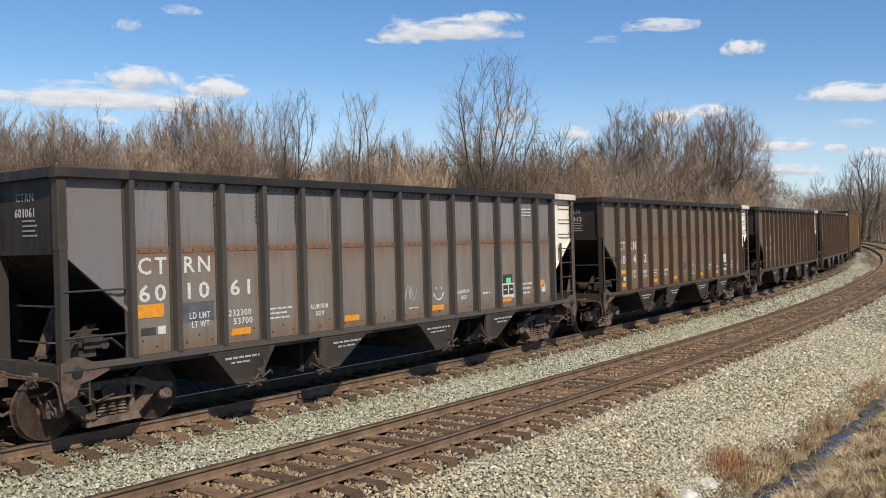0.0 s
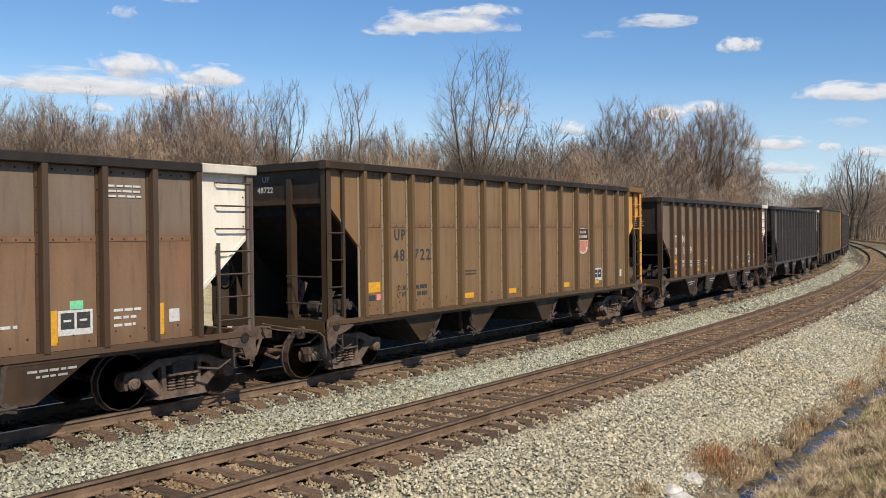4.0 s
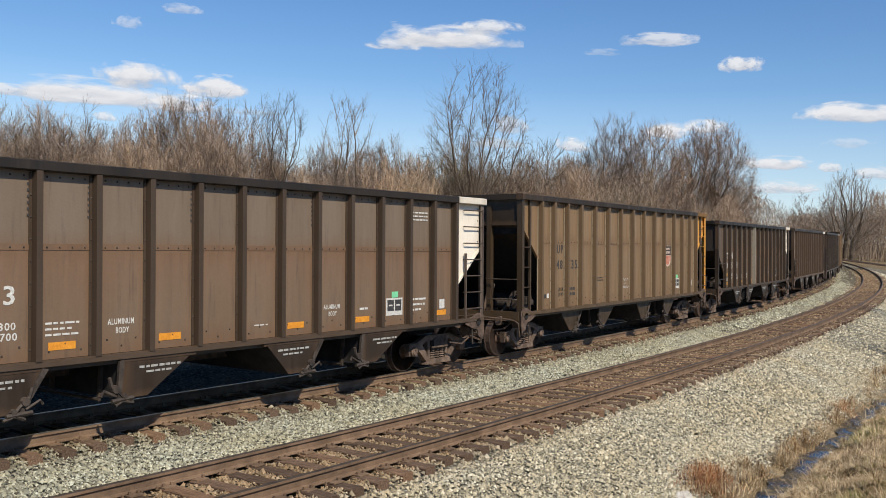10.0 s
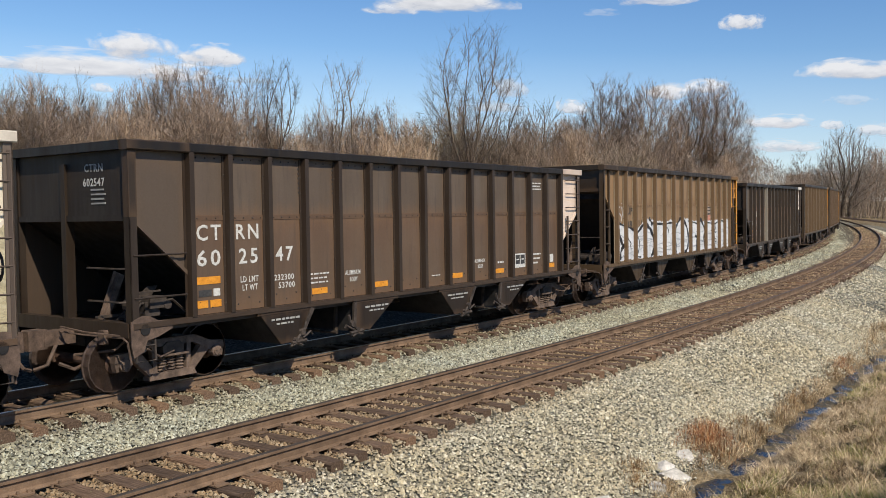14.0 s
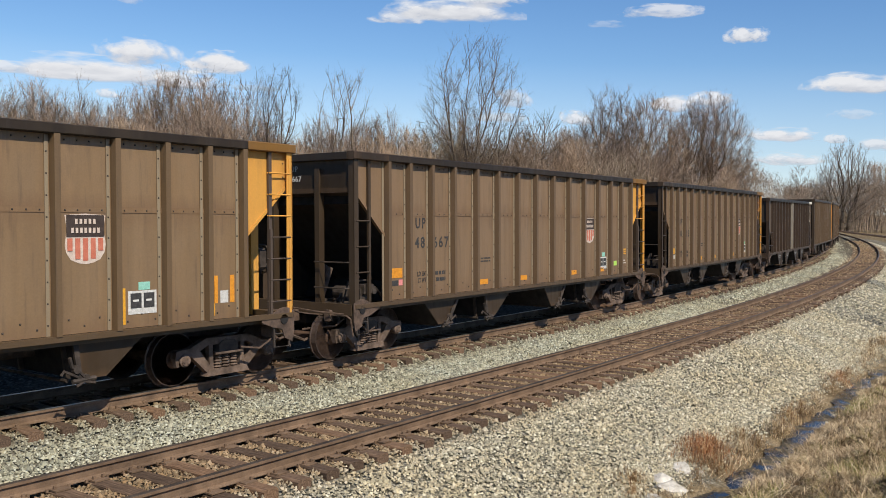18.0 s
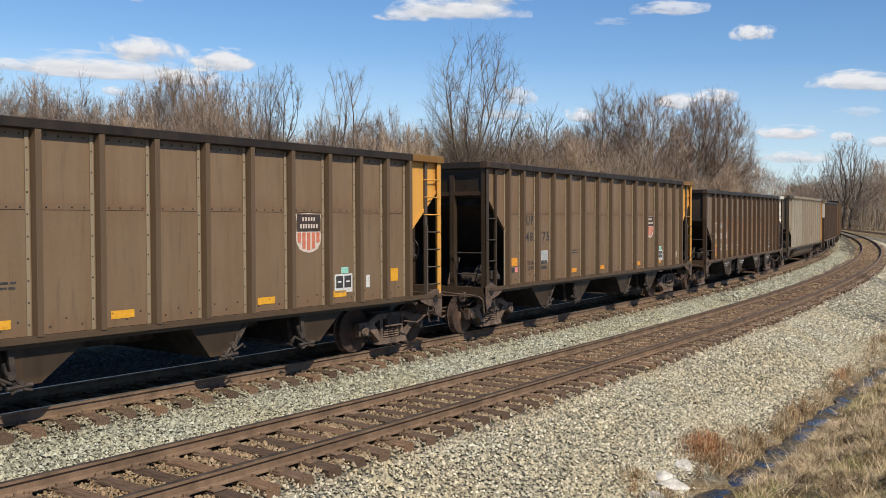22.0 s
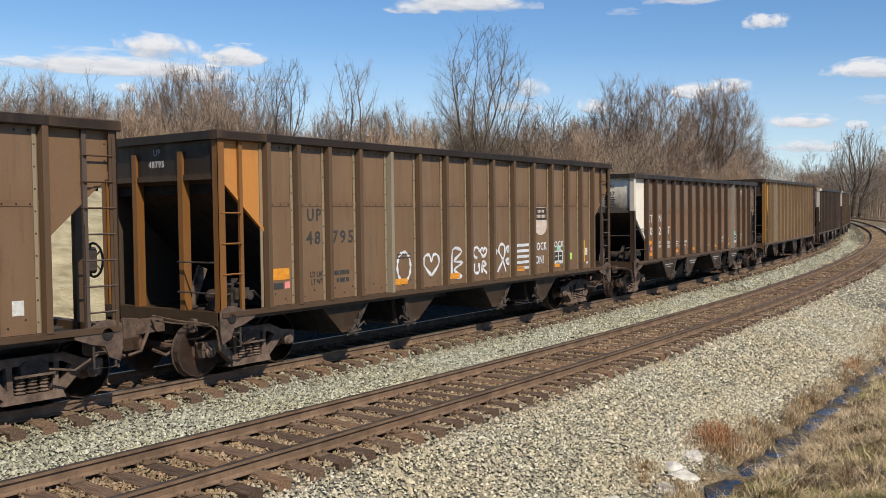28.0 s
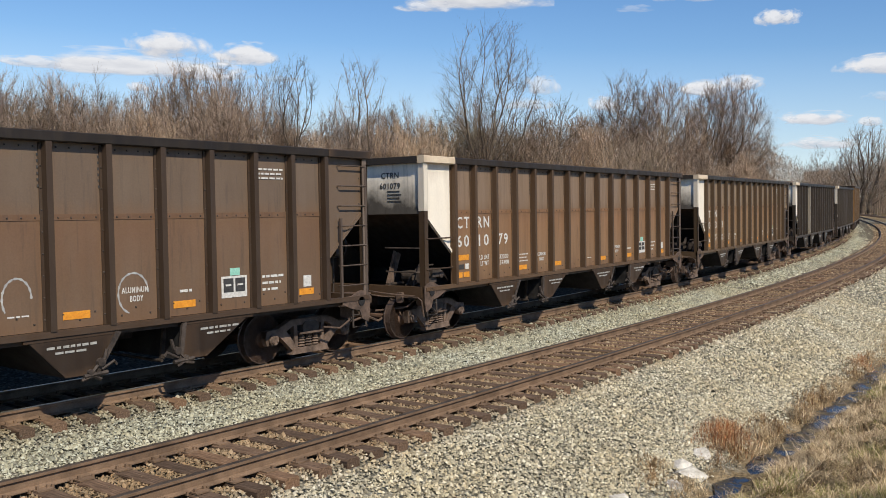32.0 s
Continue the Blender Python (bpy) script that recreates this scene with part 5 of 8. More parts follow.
        tag([[(b[0] + 0.15, 2.95), (b[0] + 0.22, 2.45), (b[0] + 0.2, 2.7), (b[0] + 0.5, 2.95)], [(b[0] + 0.22, 2.7), (b[0] + 0.55, 2.5)], [(b[0] + 0.5, 2.85), (b[0] + 0.58, 2.65), (b[0] + 0.68, 2.85), (b[0] + 0.45, 2.4)]], SPRAY_WHITE, 0.04, "white sprayed tag")
    elif i == 12:
        x = [b[k] + 0.2 for k in (4, 5, 6, 7, 8)]
        tag([[(x[0] - 0.02, 1.85), (x[0] + 0.02, 1.5), (x[0] + 0.1, 1.32)], [(x[0], 1.62), (x[0] + 0.28, 1.66), (x[0] + 0.42, 1.6)], [(x[0] + 0.46, 1.9), (x[0] + 0.24, 1.5), (x[0] + 0.42, 1.42)], [(x[0] + 0.1, 1.42), (x[0] + 0.4, 1.38)],
             [(x[1] - 0.05, 1.35), (x[1] + 0.06, 1.8), (x[1] + 0.2, 1.5), (x[1] + 0.36, 1.82), (x[1] + 0.45, 1.4), (x[1] + 0.3, 1.3), (x[1] + 0.5, 1.7)], [(x[1] - 0.02, 1.7), (x[1] + 0.3, 1.78), (x[1] + 0.48, 1.6), (x[1] + 0.2, 1.4)],
             [(x[2] + 0.3, 1.9), (x[2] + 0.1, 1.42), (x[2] + 0.45, 1.38)], [(x[3] + 0.25, 1.9), (x[3] + 0.05, 1.42), (x[3] + 0.38, 1.38)],
             [(x[4], 1.9), (x[4] + 0.10, 1.66), (x[4] + 0.34, 1.95)], [(x[4] + 0.34, 1.95), (x[4] + 0.36, 1.55), (x[4] + 0.2, 1.38), (x[4] + 0.02, 1.45)]], SPRAY_MINT, 0.06, "pale green sprayed letters")
        tag([oval(b[1] + 0.3, 1.5, 0.13, 0.14, 0.8), oval(b[0] + 0.5, 1.9, 0.2, 0.08, 1.6)], SPRAY_PALE, 0.03, "pale sprayed scrawl")
    elif i == 24:
        tag([[(-3.44, 1.72), (-3.37, 1.89), (-3.31, 2.2), (-3.24, 1.89), (-3.19, 1.67), (-3.13, 1.8), (-3.19, 1.83)]], SPRAY_PALE, 0.035, "pale sprayed tag")
        tag([[(-2.96, 2.23), (-3.07, 2.17), (-3.1, 2.0), (-3.02, 1.92), (-2.85, 2.01), (-2.73, 2.16)]], SPRAY_PALE, 0.03, "pale sprayed tag")
        tag([[(-3.02, 1.74), (-2.96, 1.87), (-2.82, 1.93), (-2.71, 1.74)]], SPRAY_PALE, 0.03, "pale sprayed tag")
        tag([[(-3.13, 1.49), (-2.96, 1.58), (-2.82, 1.7), (-2.7, 1.69)]], SPRAY_PALE, 0.03, "pale sprayed tag")
        tag([[(-2.07, 2.31), (-2.27, 2.17), (-2.27, 1.96), (-2.04, 1.97), (-1.83, 2.01), (-2.13, 1.87), (-2.33, 1.8), (-2.46, 1.67), (-2.48, 1.49), (-2.39, 1.28)]], SPRAY_BLUE, 0.07, "pale sprayed tag")
        tag([[(-1.83, 2.01), (-2.16, 1.79), (-2.28, 1.56), (-2.2, 1.26), (-2.03, 1.17)]], SPRAY_PALE, 0.03, "pale sprayed tag")
        tag([[(-2.33, 1.78), (-2.27, 1.52), (-2.33, 1.23)]], SPRAY_PALE, 0.03, "pale sprayed tag")
        tag([[(-1.62, 2.15), (-1.51, 2.4), (-1.36, 2.1), (-1.27, 1.77)]], SPRAY_PALE, 0.035, "pale sprayed tag")
        tag([[(-1.49, 2.02), (-1.43, 1.5), (-1.42, 1.16)]], SPRAY_PALE, 0.03, "pale sprayed tag")
        tag([[(-1.19, 2.27), (-1.09, 2.13), (-0.96, 2.02)]], SPRAY_PALE, 0.03, "pale sprayed tag")
        tag([[(-1.22, 2.14), (-1.15, 1.79), (-1.12, 1.59), (-1.35, 1.45), (-1.48, 1.93)]], SPRAY_PALE, 0.03, "pale sprayed tag")
        tag([[(-1.12, 1.59), (-1.05, 1.28)]], SPRAY_PALE, 0.025, "pale sprayed tag")
        tag([[(-0.71, 1.79), (-0.45, 1.93), (-0.15, 2.01), (-0.07, 2.2)]], SPRAY_BLUE, 0.05, "pale sprayed tag")
        tag([[(-0.61, 1.84), (-0.37, 1.66), (-0.31, 1.39), (-0.41, 1.17)]], SPRAY_PALE, 0.03, "pale sprayed tag")
        tag([[(-0.73, 1.48), (-0.52, 1.49), (-0.33, 1.38), (-0.52, 1.31), (-0.71, 1.45)]], SPRAY_PALE, 0.03, "pale sprayed tag")
        tag([[(-0.16, 1.28), (-0.09, 1.55)]], SPRAY_PALE, 0.03, "pale sprayed tag")
        tag([[(0.24, 1.86), (0.39, 2.14), (0.7, 2.25), (0.86, 2.27)]], SPRAY_BLUE, 0.06, "pale sprayed tag")
        tag([[(0.24, 1.86), (0.39, 1.62), (0.51, 1.19)]], SPRAY_PALE, 0.035, "pale sprayed tag")
        tag([[(0.2, 1.63), (0.31, 1.65), (0.44, 1.38)]], SPRAY_PALE, 0.03, "pale sprayed tag")
        tag([[(0.38, 2.11), (0.31, 1.95), (0.72, 2.18)]], SPRAY_PALE, 0.025, "pale sprayed tag")
        tag([[(1.1, 2.36), (1.19, 2.02), (1.48, 2.3), (1.35, 1.96), (1.69, 2.13)]], SPRAY_PALE, 0.035, "pale sprayed tag")
        tag([[(1.74, 1.97), (1.44, 1.91), (1.6, 1.71), (1.19, 1.73), (1.1, 1.83)]], SPRAY_PALE, 0.03, "pale sprayed tag")
        tag([[(1.67, 1.7), (1.44, 1.57), (1.19, 1.48), (1.6, 1.31), (1.85, 1.22)]], SPRAY_PALE, 0.03, "pale sprayed tag")
        tag([[(1.09, 1.34), (1.29, 1.18)]], SPRAY_PALE, 0.03, "pale sprayed tag")
        tag([[(2.04, 1.84), (2.09, 1.53), (2.16, 1.81), (2.22, 1.52), (2.04, 1.52)]], SPRAY_PALE, 0.03, "pale sprayed tag")
        tag([[(3.16, 2.17), (3.11, 1.9)]], SPRAY_PALE, 0.02, "pale sprayed tag")
        tag([[(2.97, 1.75), (3.02, 1.38), (3.25, 1.25), (3.44, 1.73), (3.35, 1.89), (3.06, 1.85), (2.97, 1.75)]], SPRAY_PALE, 0.03, "pale sprayed tag")
        tag([[(3.1, 1.8), (3.16, 1.31)]], SPRAY_PALE, 0.025, "pale sprayed tag")
        tag([[(3.29, 1.81), (3.33, 1.4)]], SPRAY_PALE, 0.025, "pale sprayed tag")
    elif i == 26:
        def heart(x, z, w):
            return [(x, z), (x - w, z + 0.9 * w), (x - w * 0.9, z + 1.6 * w), (x - w * 0.3, z + 1.7 * w), (x, z + 1.2 * w), (x + w * 0.3, z + 1.7 * w), (x + w * 0.9, z + 1.6 * w), (x + w, z + 0.9 * w), (x, z)]
        c = [(b[k] + b[k + 1]) / 2 for k in range(len(b) - 1)]
        tag([oval(c[4], 1.62, 0.22, 0.30), heart(c[5], 1.38, 0.26)] +
            [[(c[6] - 0.2, 1.3), (c[6] - 0.15, 1.9), (c[6] + 0.2, 1.85), (c[6] - 0.1, 1.65), (c[6] + 0.22, 1.6), (c[6] - 0.1, 1.45), (c[6] + 0.2, 1.3), (c[6] - 0.15, 1.28)]] +
            [oval(c[7] - 0.15, 1.8, 0.12, 0.12, 0.8), heart(c[7] + 0.15, 1.68, 0.12), [(c[7] - 0.25, 1.55), (c[7] - 0.22, 1.35), (c[7] - 0.05, 1.35), (c[7] - 0.05, 1.55)], [(c[7] + 0.08, 1.32), (c[7] + 0.1, 1.58), (c[7] + 0.26, 1.5), (c[7] + 0.1, 1.45), (c[7] + 0.28, 1.3)]] +
            [[(c[8] - 0.2, 1.3), (c[8] + 0.1, 1.65), (c[8] + 0.12, 1.9), (c[8] - 0.05, 1.95), (c[8] - 0.14, 1.8), (c[8] + 0.02, 1.6), (c[8] + 0.18, 1.3)], heart(c[8] + 0.28, 1.45, 0.08), heart(c[8] + 0.30, 1.75, 0.08), heart(c[8] - 0.30, 1.7, 0.07)],
            SPRAY_WHITE, 0.075, "white sprayed drawing")
        mk = [(c[9] - 0.33, c[9] + 0.33, 1.86 - 0.14 * k, 1.93 - 0.14 * k) for k in range(5)]
        for it in mk:
            part("spray_stripe", bars([it], "spray_stripe", SPRAY_WHITE), car, "white sprayed flag stripe")
        for text, x, z, h in (("ROCK", c[10] - 0.36, 1.74, 0.20), ("ON!", c[10] - 0.28, 1.40, 0.20), ("ROCK", c[11] - 0.34, 1.78, 0.16), ("ON!", c[11] - 0.26, 1.50, 0.16)):
            part("spray_word", words([(text, x, z, h, 0.66 if text == "ROCK" else 0.42)], "spray_word", SPRAY_WHITE), car, "white sprayed word")
    elif i == 1:
        tag([wild(r, b[7] + 0.15, 1.35, 0.55, 0.55, 6), wild(r, b[8] + 0.2, 1.45, 0.5, 0.25, 5)], SPRAY_PALE, 0.035, "pale sprayed tag")
    elif i == 0:
        tag([[(b[8] + 0.25, 1.62), (b[8] + 0.35, 1.5), (b[8] + 0.5, 1.5), (b[8] + 0.6, 1.62)], [(b[8] + 0.33, 1.75), (b[8] + 0.34, 1.70)], [(b[8] + 0.52, 1.75), (b[8] + 0.53, 1.70)]], SPRAY_WHITE, 0.035, "white sprayed smile")
        tag([wild(r, b[7] + 0.2, 1.5, 0.4, 0.35, 5)], SPRAY_PALE, 0.03, "pale sprayed tag")
    elif i in (7, 10):      # a line of sprayed writing in three rows
        for z, w, k in ((1.74, 0.42, 6), (1.62, 0.14, 2), (1.50, 0.46, 7)):
            x = b[9] + 0.2 + (0.46 - w) / 2 - (2.75 if i == 10 else 0)
            tag([[(x + w * j / k, z + (0.07 if j % 2 else 0.0)) for j in range(k + 1)]], SPRAY_WHITE, 0.02, "white sprayed writing")
    if i == 7:
        tag([wild(r, b[-4] + 0.75, 1.35, 0.35, 0.28, 4), wild(r, b[-4] + 0.80, 1.22, 0.3, 0.2, 4)], SPRAY_MINT, 0.06, "pale green sprayed tag")
        tag([oval(b[-3] + 0.45, 1.42, 0.13, 0.16, 0.8), wild(r, b[-3] + 0.25, 1.24, 0.4, 0.22, 4)], SPRAY_WHITE, 0.045, "white sprayed tag")
    elif i == 29:
        tag([oval(b[5] + 0.4, 1.55, 0.24, 0.3, 0.7), oval(b[6] + 0.4, 1.55, 0.22, 0.28, 0.8, 12, 1), oval(b[7] + 0.45, 1.6, 0.2, 0.28, 0.6), oval(b[9] + 0.4, 1.55, 0.25, 0.3, 0.7)], SPRAY_PALE, 0.035, "faded sprayed tag")
    patches = {7: [(1, 0.1, 0.9, 1.55, 1.85, MARK_GREY)], 8: [(2, 0.9, 1.0, 1.6, 1.9, MARK_GREY), (3, 0.05, 0.85, 1.55, 1.85, MARK_DARK), (5, 0.1, 0.8, 1.5, 1.8, MARK_GREY)], 21: [(2, 0.15, 0.85, 1.60, 1.92, SPRAY_PALE)], 1: [(6, 0.1, 0.8, 1.55, 1.80, MARK_GREY), (11, 0.1, 0.9, 1.34, 1.95, MARK_WHITE)], 0: [(1, 0.0, 0.95, 1.55, 1.86, MARK_GREY), (11, 0.2, 0.8, 1.70, 1.90, MARK_DARK)], 24: [(1, 0.0, 0.6, 1.55, 1.80, SPRAY_BLUE)]}
    for k, u0, u1, z0, z1, mat in patches.get(i, []):
        part("paint_patch", bars([(b[k] + 0.11 + u0 * (b[k + 1] - b[k] - 0.22), b[k] + 0.11 + u1 * (b[k + 1] - b[k] - 0.22), z0, z1)], "paint_patch", mat, FACE + 0.003), car, "painted-over patch")


TRAIN = [build_car(i - 1, C) for i, C in enumerate(CARS)]

# ---- ground ----
def ground_material():
    """Crushed stone by the tracks, dry earth and grass further out, told apart by noise-broken weights on the mesh."""
    m, n, l, b = material("ground_cover", 0.95, 0, 0.02)
    v = coords(n, l)
    att = n.new("ShaderNodeAttribute")
    att.attribute_name = "stone"
    vor = n.new("ShaderNodeTexVoronoi")
    vor.inputs["Scale"].default_value = 17
    l.new(v, vor.inputs["Vector"])
    grey = ramp(n, l, vor.outputs["Color"], (0.10, (0.14, 0.13, 0.10)), (0.45, (0.27, 0.255, 0.20)), (0.75, (0.40, 0.375, 0.30)), (1.0, (0.56, 0.53, 0.44)))
    gap_ = ramp(n, l, vor.outputs["Distance"], (0.25, 1.0), (0.62, 0.55))
    stone = mix(n, l, 1.0, grey, gap_, "MULTIPLY")
    stone = mix(n, l, 1.0, stone, ramp(n, l, noise_at(n, l, v, 0.35, 4), (0.3, (0.86, 0.84, 0.80)), (0.7, (1.06, 1.05, 1.03))), "MULTIPLY")
    dry = ramp(n, l, noise_at(n, l, v, 1.3, 6), (0.30, (0.085, 0.060, 0.035)), (0.5, (0.21, 0.158, 0.092)), (0.72, (0.42, 0.33, 0.205)))
    dry = mix(n, l, 1.0, dry, ramp(n, l, noise_at(n, l, v, 30, 4), (0.3, 0.6), (0.7, 1.25)), "MULTIPLY")
    edge = n.new("ShaderNodeMath")
    edge.operation = "ADD"
    l.new(att.outputs["Fac"], edge.inputs[0])
    wob = n.new("ShaderNodeMath")
    wob.operation = "MULTIPLY_ADD"
    wob.inputs[1].default_value, wob.inputs[2].default_value = 0.9, -0.45
    l.new(noise_at(n, l, v, 1.6, 5), wob.inputs[0])
    l.new(wob.outputs[0], edge.inputs[1])
    fac = ramp(n, l, edge.outputs[0], (0.42, 0.0), (0.58, 1.0))
    dark_ = n.new("ShaderNodeAttribute")
    dark_.attribute_name = "grime"
    stone = mix(n, l, dark_.outputs["Fac"], stone, mix(n, l, 1.0, stone, (0.36, 0.28, 0.215), "MULTIPLY"))
    # train's shade painted into the ground: colour multiplied darker under and behind it
    train_shade = n.new("ShaderNodeAttribute")
    train_shade.attribute_name = "train_shade"
    c = mix(n, l, fac, dry, stone)
    pale = n.new("ShaderNodeAttribute")
    pale.attribute_name = "pale"
    yard = ramp(n, l, noise_at(n, l, v, 1.6, 6), (0.3, (0.28, 0.235, 0.135)), (0.5, (0.42, 0.36, 0.22)), (0.7, (0.54, 0.47, 0.30)))
    c = mix(n, l, pale.outputs["Fac"], c, yard)
    c = mix(n, l, train_shade.outputs["Fac"], c, mix(n, l, 1.0, c, (0.24, 0.225, 0.215), "MULTIPLY"))
    l.new(c, b.inputs["Base Color"])
    inv = ramp(n, l, vor.outputs["Distance"], (0.0, 1.0), (0.7, 0.0))
    bump(n, l, b, inv, 0.9, 0.035)
    return m


def grown(lo, hi, step, reach, rate=1.12):
    """Even steps from lo to hi, growing steps beyond, out to reach."""
    mid = list(np.arange(lo, hi, step))
    a, d = [], step
    x = lo
    while x > -reach:
        d *= rate
        x -= d
        a.append(x)
    c, d, x = [], step, mid[-1]
    while x < reach:
        d *= rate
        x += d
        c.append(x)
    return np.array(a[::-1] + mid + c)


GROUND = ground_material()


def build_ground():
    xs, ys = grown(-6, 16, 0.17, 4500), grown(6, 31, 0.17, 4500)
    X, Y = np.meshgrid(xs, ys)
    s, o = along(X, Y)
    z = ground_z(s, o)
    near = np.hypot(X.ravel(), Y.ravel()) < 80
    rough = np.array([noise.noise((x * 0.8, y * 0.8, 0)) if k else 0.0 for x, y, k in zip(X.ravel(), Y.ravel(), near)])
    clump = np.array([noise.noise((x * 2.6, y * 2.6, 7)) if k else 0.0 for x, y, k in zip(X.ravel(), Y.ravel(), near)])
    z = z + clump * np.interp(o, [4.6, 5.2, 12], [0.0, 0.16, 0.14]) * (o > 4.5)
    z = z + rough * np.interp(abs(o + 2), [0, 4.0, 5.6, 7, 12], [0.015, 0.03, 0.05, 0.13, 0.2])
    far = np.hypot(X.ravel(), Y.ravel())
    z = np.where(far > 500, -1.0, z)
    nx, ny = len(xs), len(ys)
    i = np.arange(nx * ny).reshape(ny, nx)
    f = np.stack([i[:-1, :-1], i[:-1, 1:], i[1:, 1:], i[1:, :-1]], -1).reshape(-1, 4)
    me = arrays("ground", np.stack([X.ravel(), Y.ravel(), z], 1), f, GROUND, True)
    edge = np.interp(s, [-20, 12, 16, 22, 28, 34, 60, 130, 160], [4.0, 4.1, 4.0, 4.0, 4.3, 7.5, 9.0, 6.0, 4.0])
    stone = np.clip(0.5 + (edge - o) * 0.6, 0, 1) * np.clip(0.5 + (o + GAP + 4.2) * 0.6, 0, 1)
    at = me.attributes.new("stone", "FLOAT", "POINT")
    at.data.foreach_set("value", stone.astype(np.float32))
    grime = np.interp(abs(o), [0, 0.9, 1.45], [0.8, 0.6, 0.0]) + np.interp(abs(o + GAP), [0, 1.0, 1.6], [0.7, 0.4, 0.0])
    at = me.attributes.new("grime", "FLOAT", "POINT")
    at.data.foreach_set("value", np.clip(grime, 0, 1).astype(np.float32))
    # strip of ground that carries the painted shade of the train
    train_shade = np.interp(o, [-GAP - 5.0, -GAP - 4.0, -GAP - 0.6, -GAP + 0.4], [0, 1, 1, 0])
    at = me.attributes.new("train_shade", "FLOAT", "POINT")
    at.data.foreach_set("value", train_shade.astype(np.float32))
    pale = np.interp(o, [-GAP - 46, -GAP - 40, -GAP - 6.0, -GAP - 4.6], [0, 1, 1, 0]) * (1 - smooth(s, 80, 95))
    at = me.attributes.new("pale", "FLOAT", "POINT")
    at.data.foreach_set("value", pale.astype(np.float32))
    tagged(new("ground", me), "crushed-stone ballast running out to dry grassy earth", "ground", "", "structure")


build_ground()


# ---- rails and ties ----
RAIL = [(-0.070, -0.172), (0.070, -0.172), (0.070, -0.160), (0.012, -0.140), (0.009, -0.052), (0.036, -0.040), (0.036, -0.006), (0.028, 0.0), (-0.028, 0.0), (-0.036, -0.006), (-0.036, -0.040), (-0.009, -0.052), (-0.012, -0.140), (-0.070, -0.160)]


def sweep(o, z0, lo, hi, mats, head):
    """A rail along the line at o metres to the right of the near track."""
    ss = np.concatenate([np.arange(lo, 60, 1.0), np.arange(60, hi + 1, 3.0)])
    x, y, th = spot(ss, 0 * ss)
    v = []
    for a, c, t in zip(x, y, th):
        for p, q in RAIL:
            v.append((a + (o + p) * math.cos(t), c + (o + p) * math.sin(t), z0 + q + p * LEAN))
    n = len(RAIL)
    f = [(i * n + k, i * n + (k + 1) % n, (i + 1) * n + (k + 1) % n, (i + 1) * n + k) for i in range(len(ss) - 1) for k in range(n)]
    me = bpy.data.meshes.new("rail")
    me.from_pydata(v, [], f)
    for m in mats:
        me.materials.append(m)
    me.polygons.foreach_set("material_index", [1 if k in head else 0 for _ in range(len(ss) - 1) for k in range(n)])
    return me


def track(name, o, z0, head_mat, label):
    t = tagged(new(name), label, "railway track", "the two main tracks", "structure")
    for q in (-1, 1):
        part("rail", sweep(o + q * 0.7525, z0 + q * 0.7525 * LEAN, -60, 420, (RAIL_RUST, head_mat), (6, 7, 8)), t, "rusty steel rail with worn head")
    return t


TRACK_NEAR = track("railway_track", 0.0, 0.0, RAIL_HEAD, "near railway track with rusty rails on wooden ties")
TRACK_FAR = track("railway_track", -GAP, DROP, RAIL_SHINE, "far railway track under the moving train")

# siding that joins far off
sid = tagged(new("railway_siding"), "rusty siding track joining the main line far off", "railway track", "", "structure")
for q in (-0.75, 0.75):
    s = Shape()
    pts = []
    for a in np.arange(120, 236, 4):
        o = 1.6 + (max(0.0, 228 - a) / 26.0) ** 1.55
        x, y, th = spot(a, o + q)
        pts.append((x, y, -0.11))
    s.tube(pts, 0.09, 4)
    part("rail", s.data("rail", RAIL_RUST), sid)


# ---- water in the ditch ----
def water_material():
    m, n, l, b = material("ditch_water", 0.06, 0, 0.5)
    v = coords(n, l)
    l.new(ramp(n, l, noise_at(n, l, v, 2.5, 5), (0.42, (0.014, 0.012, 0.009)), (0.55, (0.06, 0.048, 0.028)), (0.64, (0.19, 0.150, 0.085))), b.inputs["Base Color"])
    l.new(ramp(n, l, noise_at(n, l, v, 2.5, 5), (0.45, 0.07), (0.57, 0.9)), b.inputs["Roughness"])
    bump(n, l, b, noise_at(n, l, v, 9, 3), 0.12, 0.02)
    return m


def build_water():
    ss = np.arange(4, 34, 0.2)
    v, f = [], []
    for i, a in enumerate(ss):
        for k in range(5):
            x, y, _ = spot(a, 4.44 + 0.09 * math.sin(a * 1.3) + 0.05 * math.sin(a * 3.7 + 1) + (0.22 + 0.07 * math.sin(a * 2.9) + 0.05 * math.sin(a * 7.1)) * (k / 2 - 1))
            v.append((x, y, -1.015))
    for i in range(len(ss) - 1):
        for k in range(4):
            f.append((i * 5 + k, i * 5 + k + 1, i * 5 + k + 6, i * 5 + k + 5))
    me = arrays("ditch_water", v, f, water_material(), True)
    tagged(new("water", me), "still dark water standing in the ditch", "water", "", "structure")


build_water()

# ---- ties, plates and ballast ----
TIE_STEP = 0.495


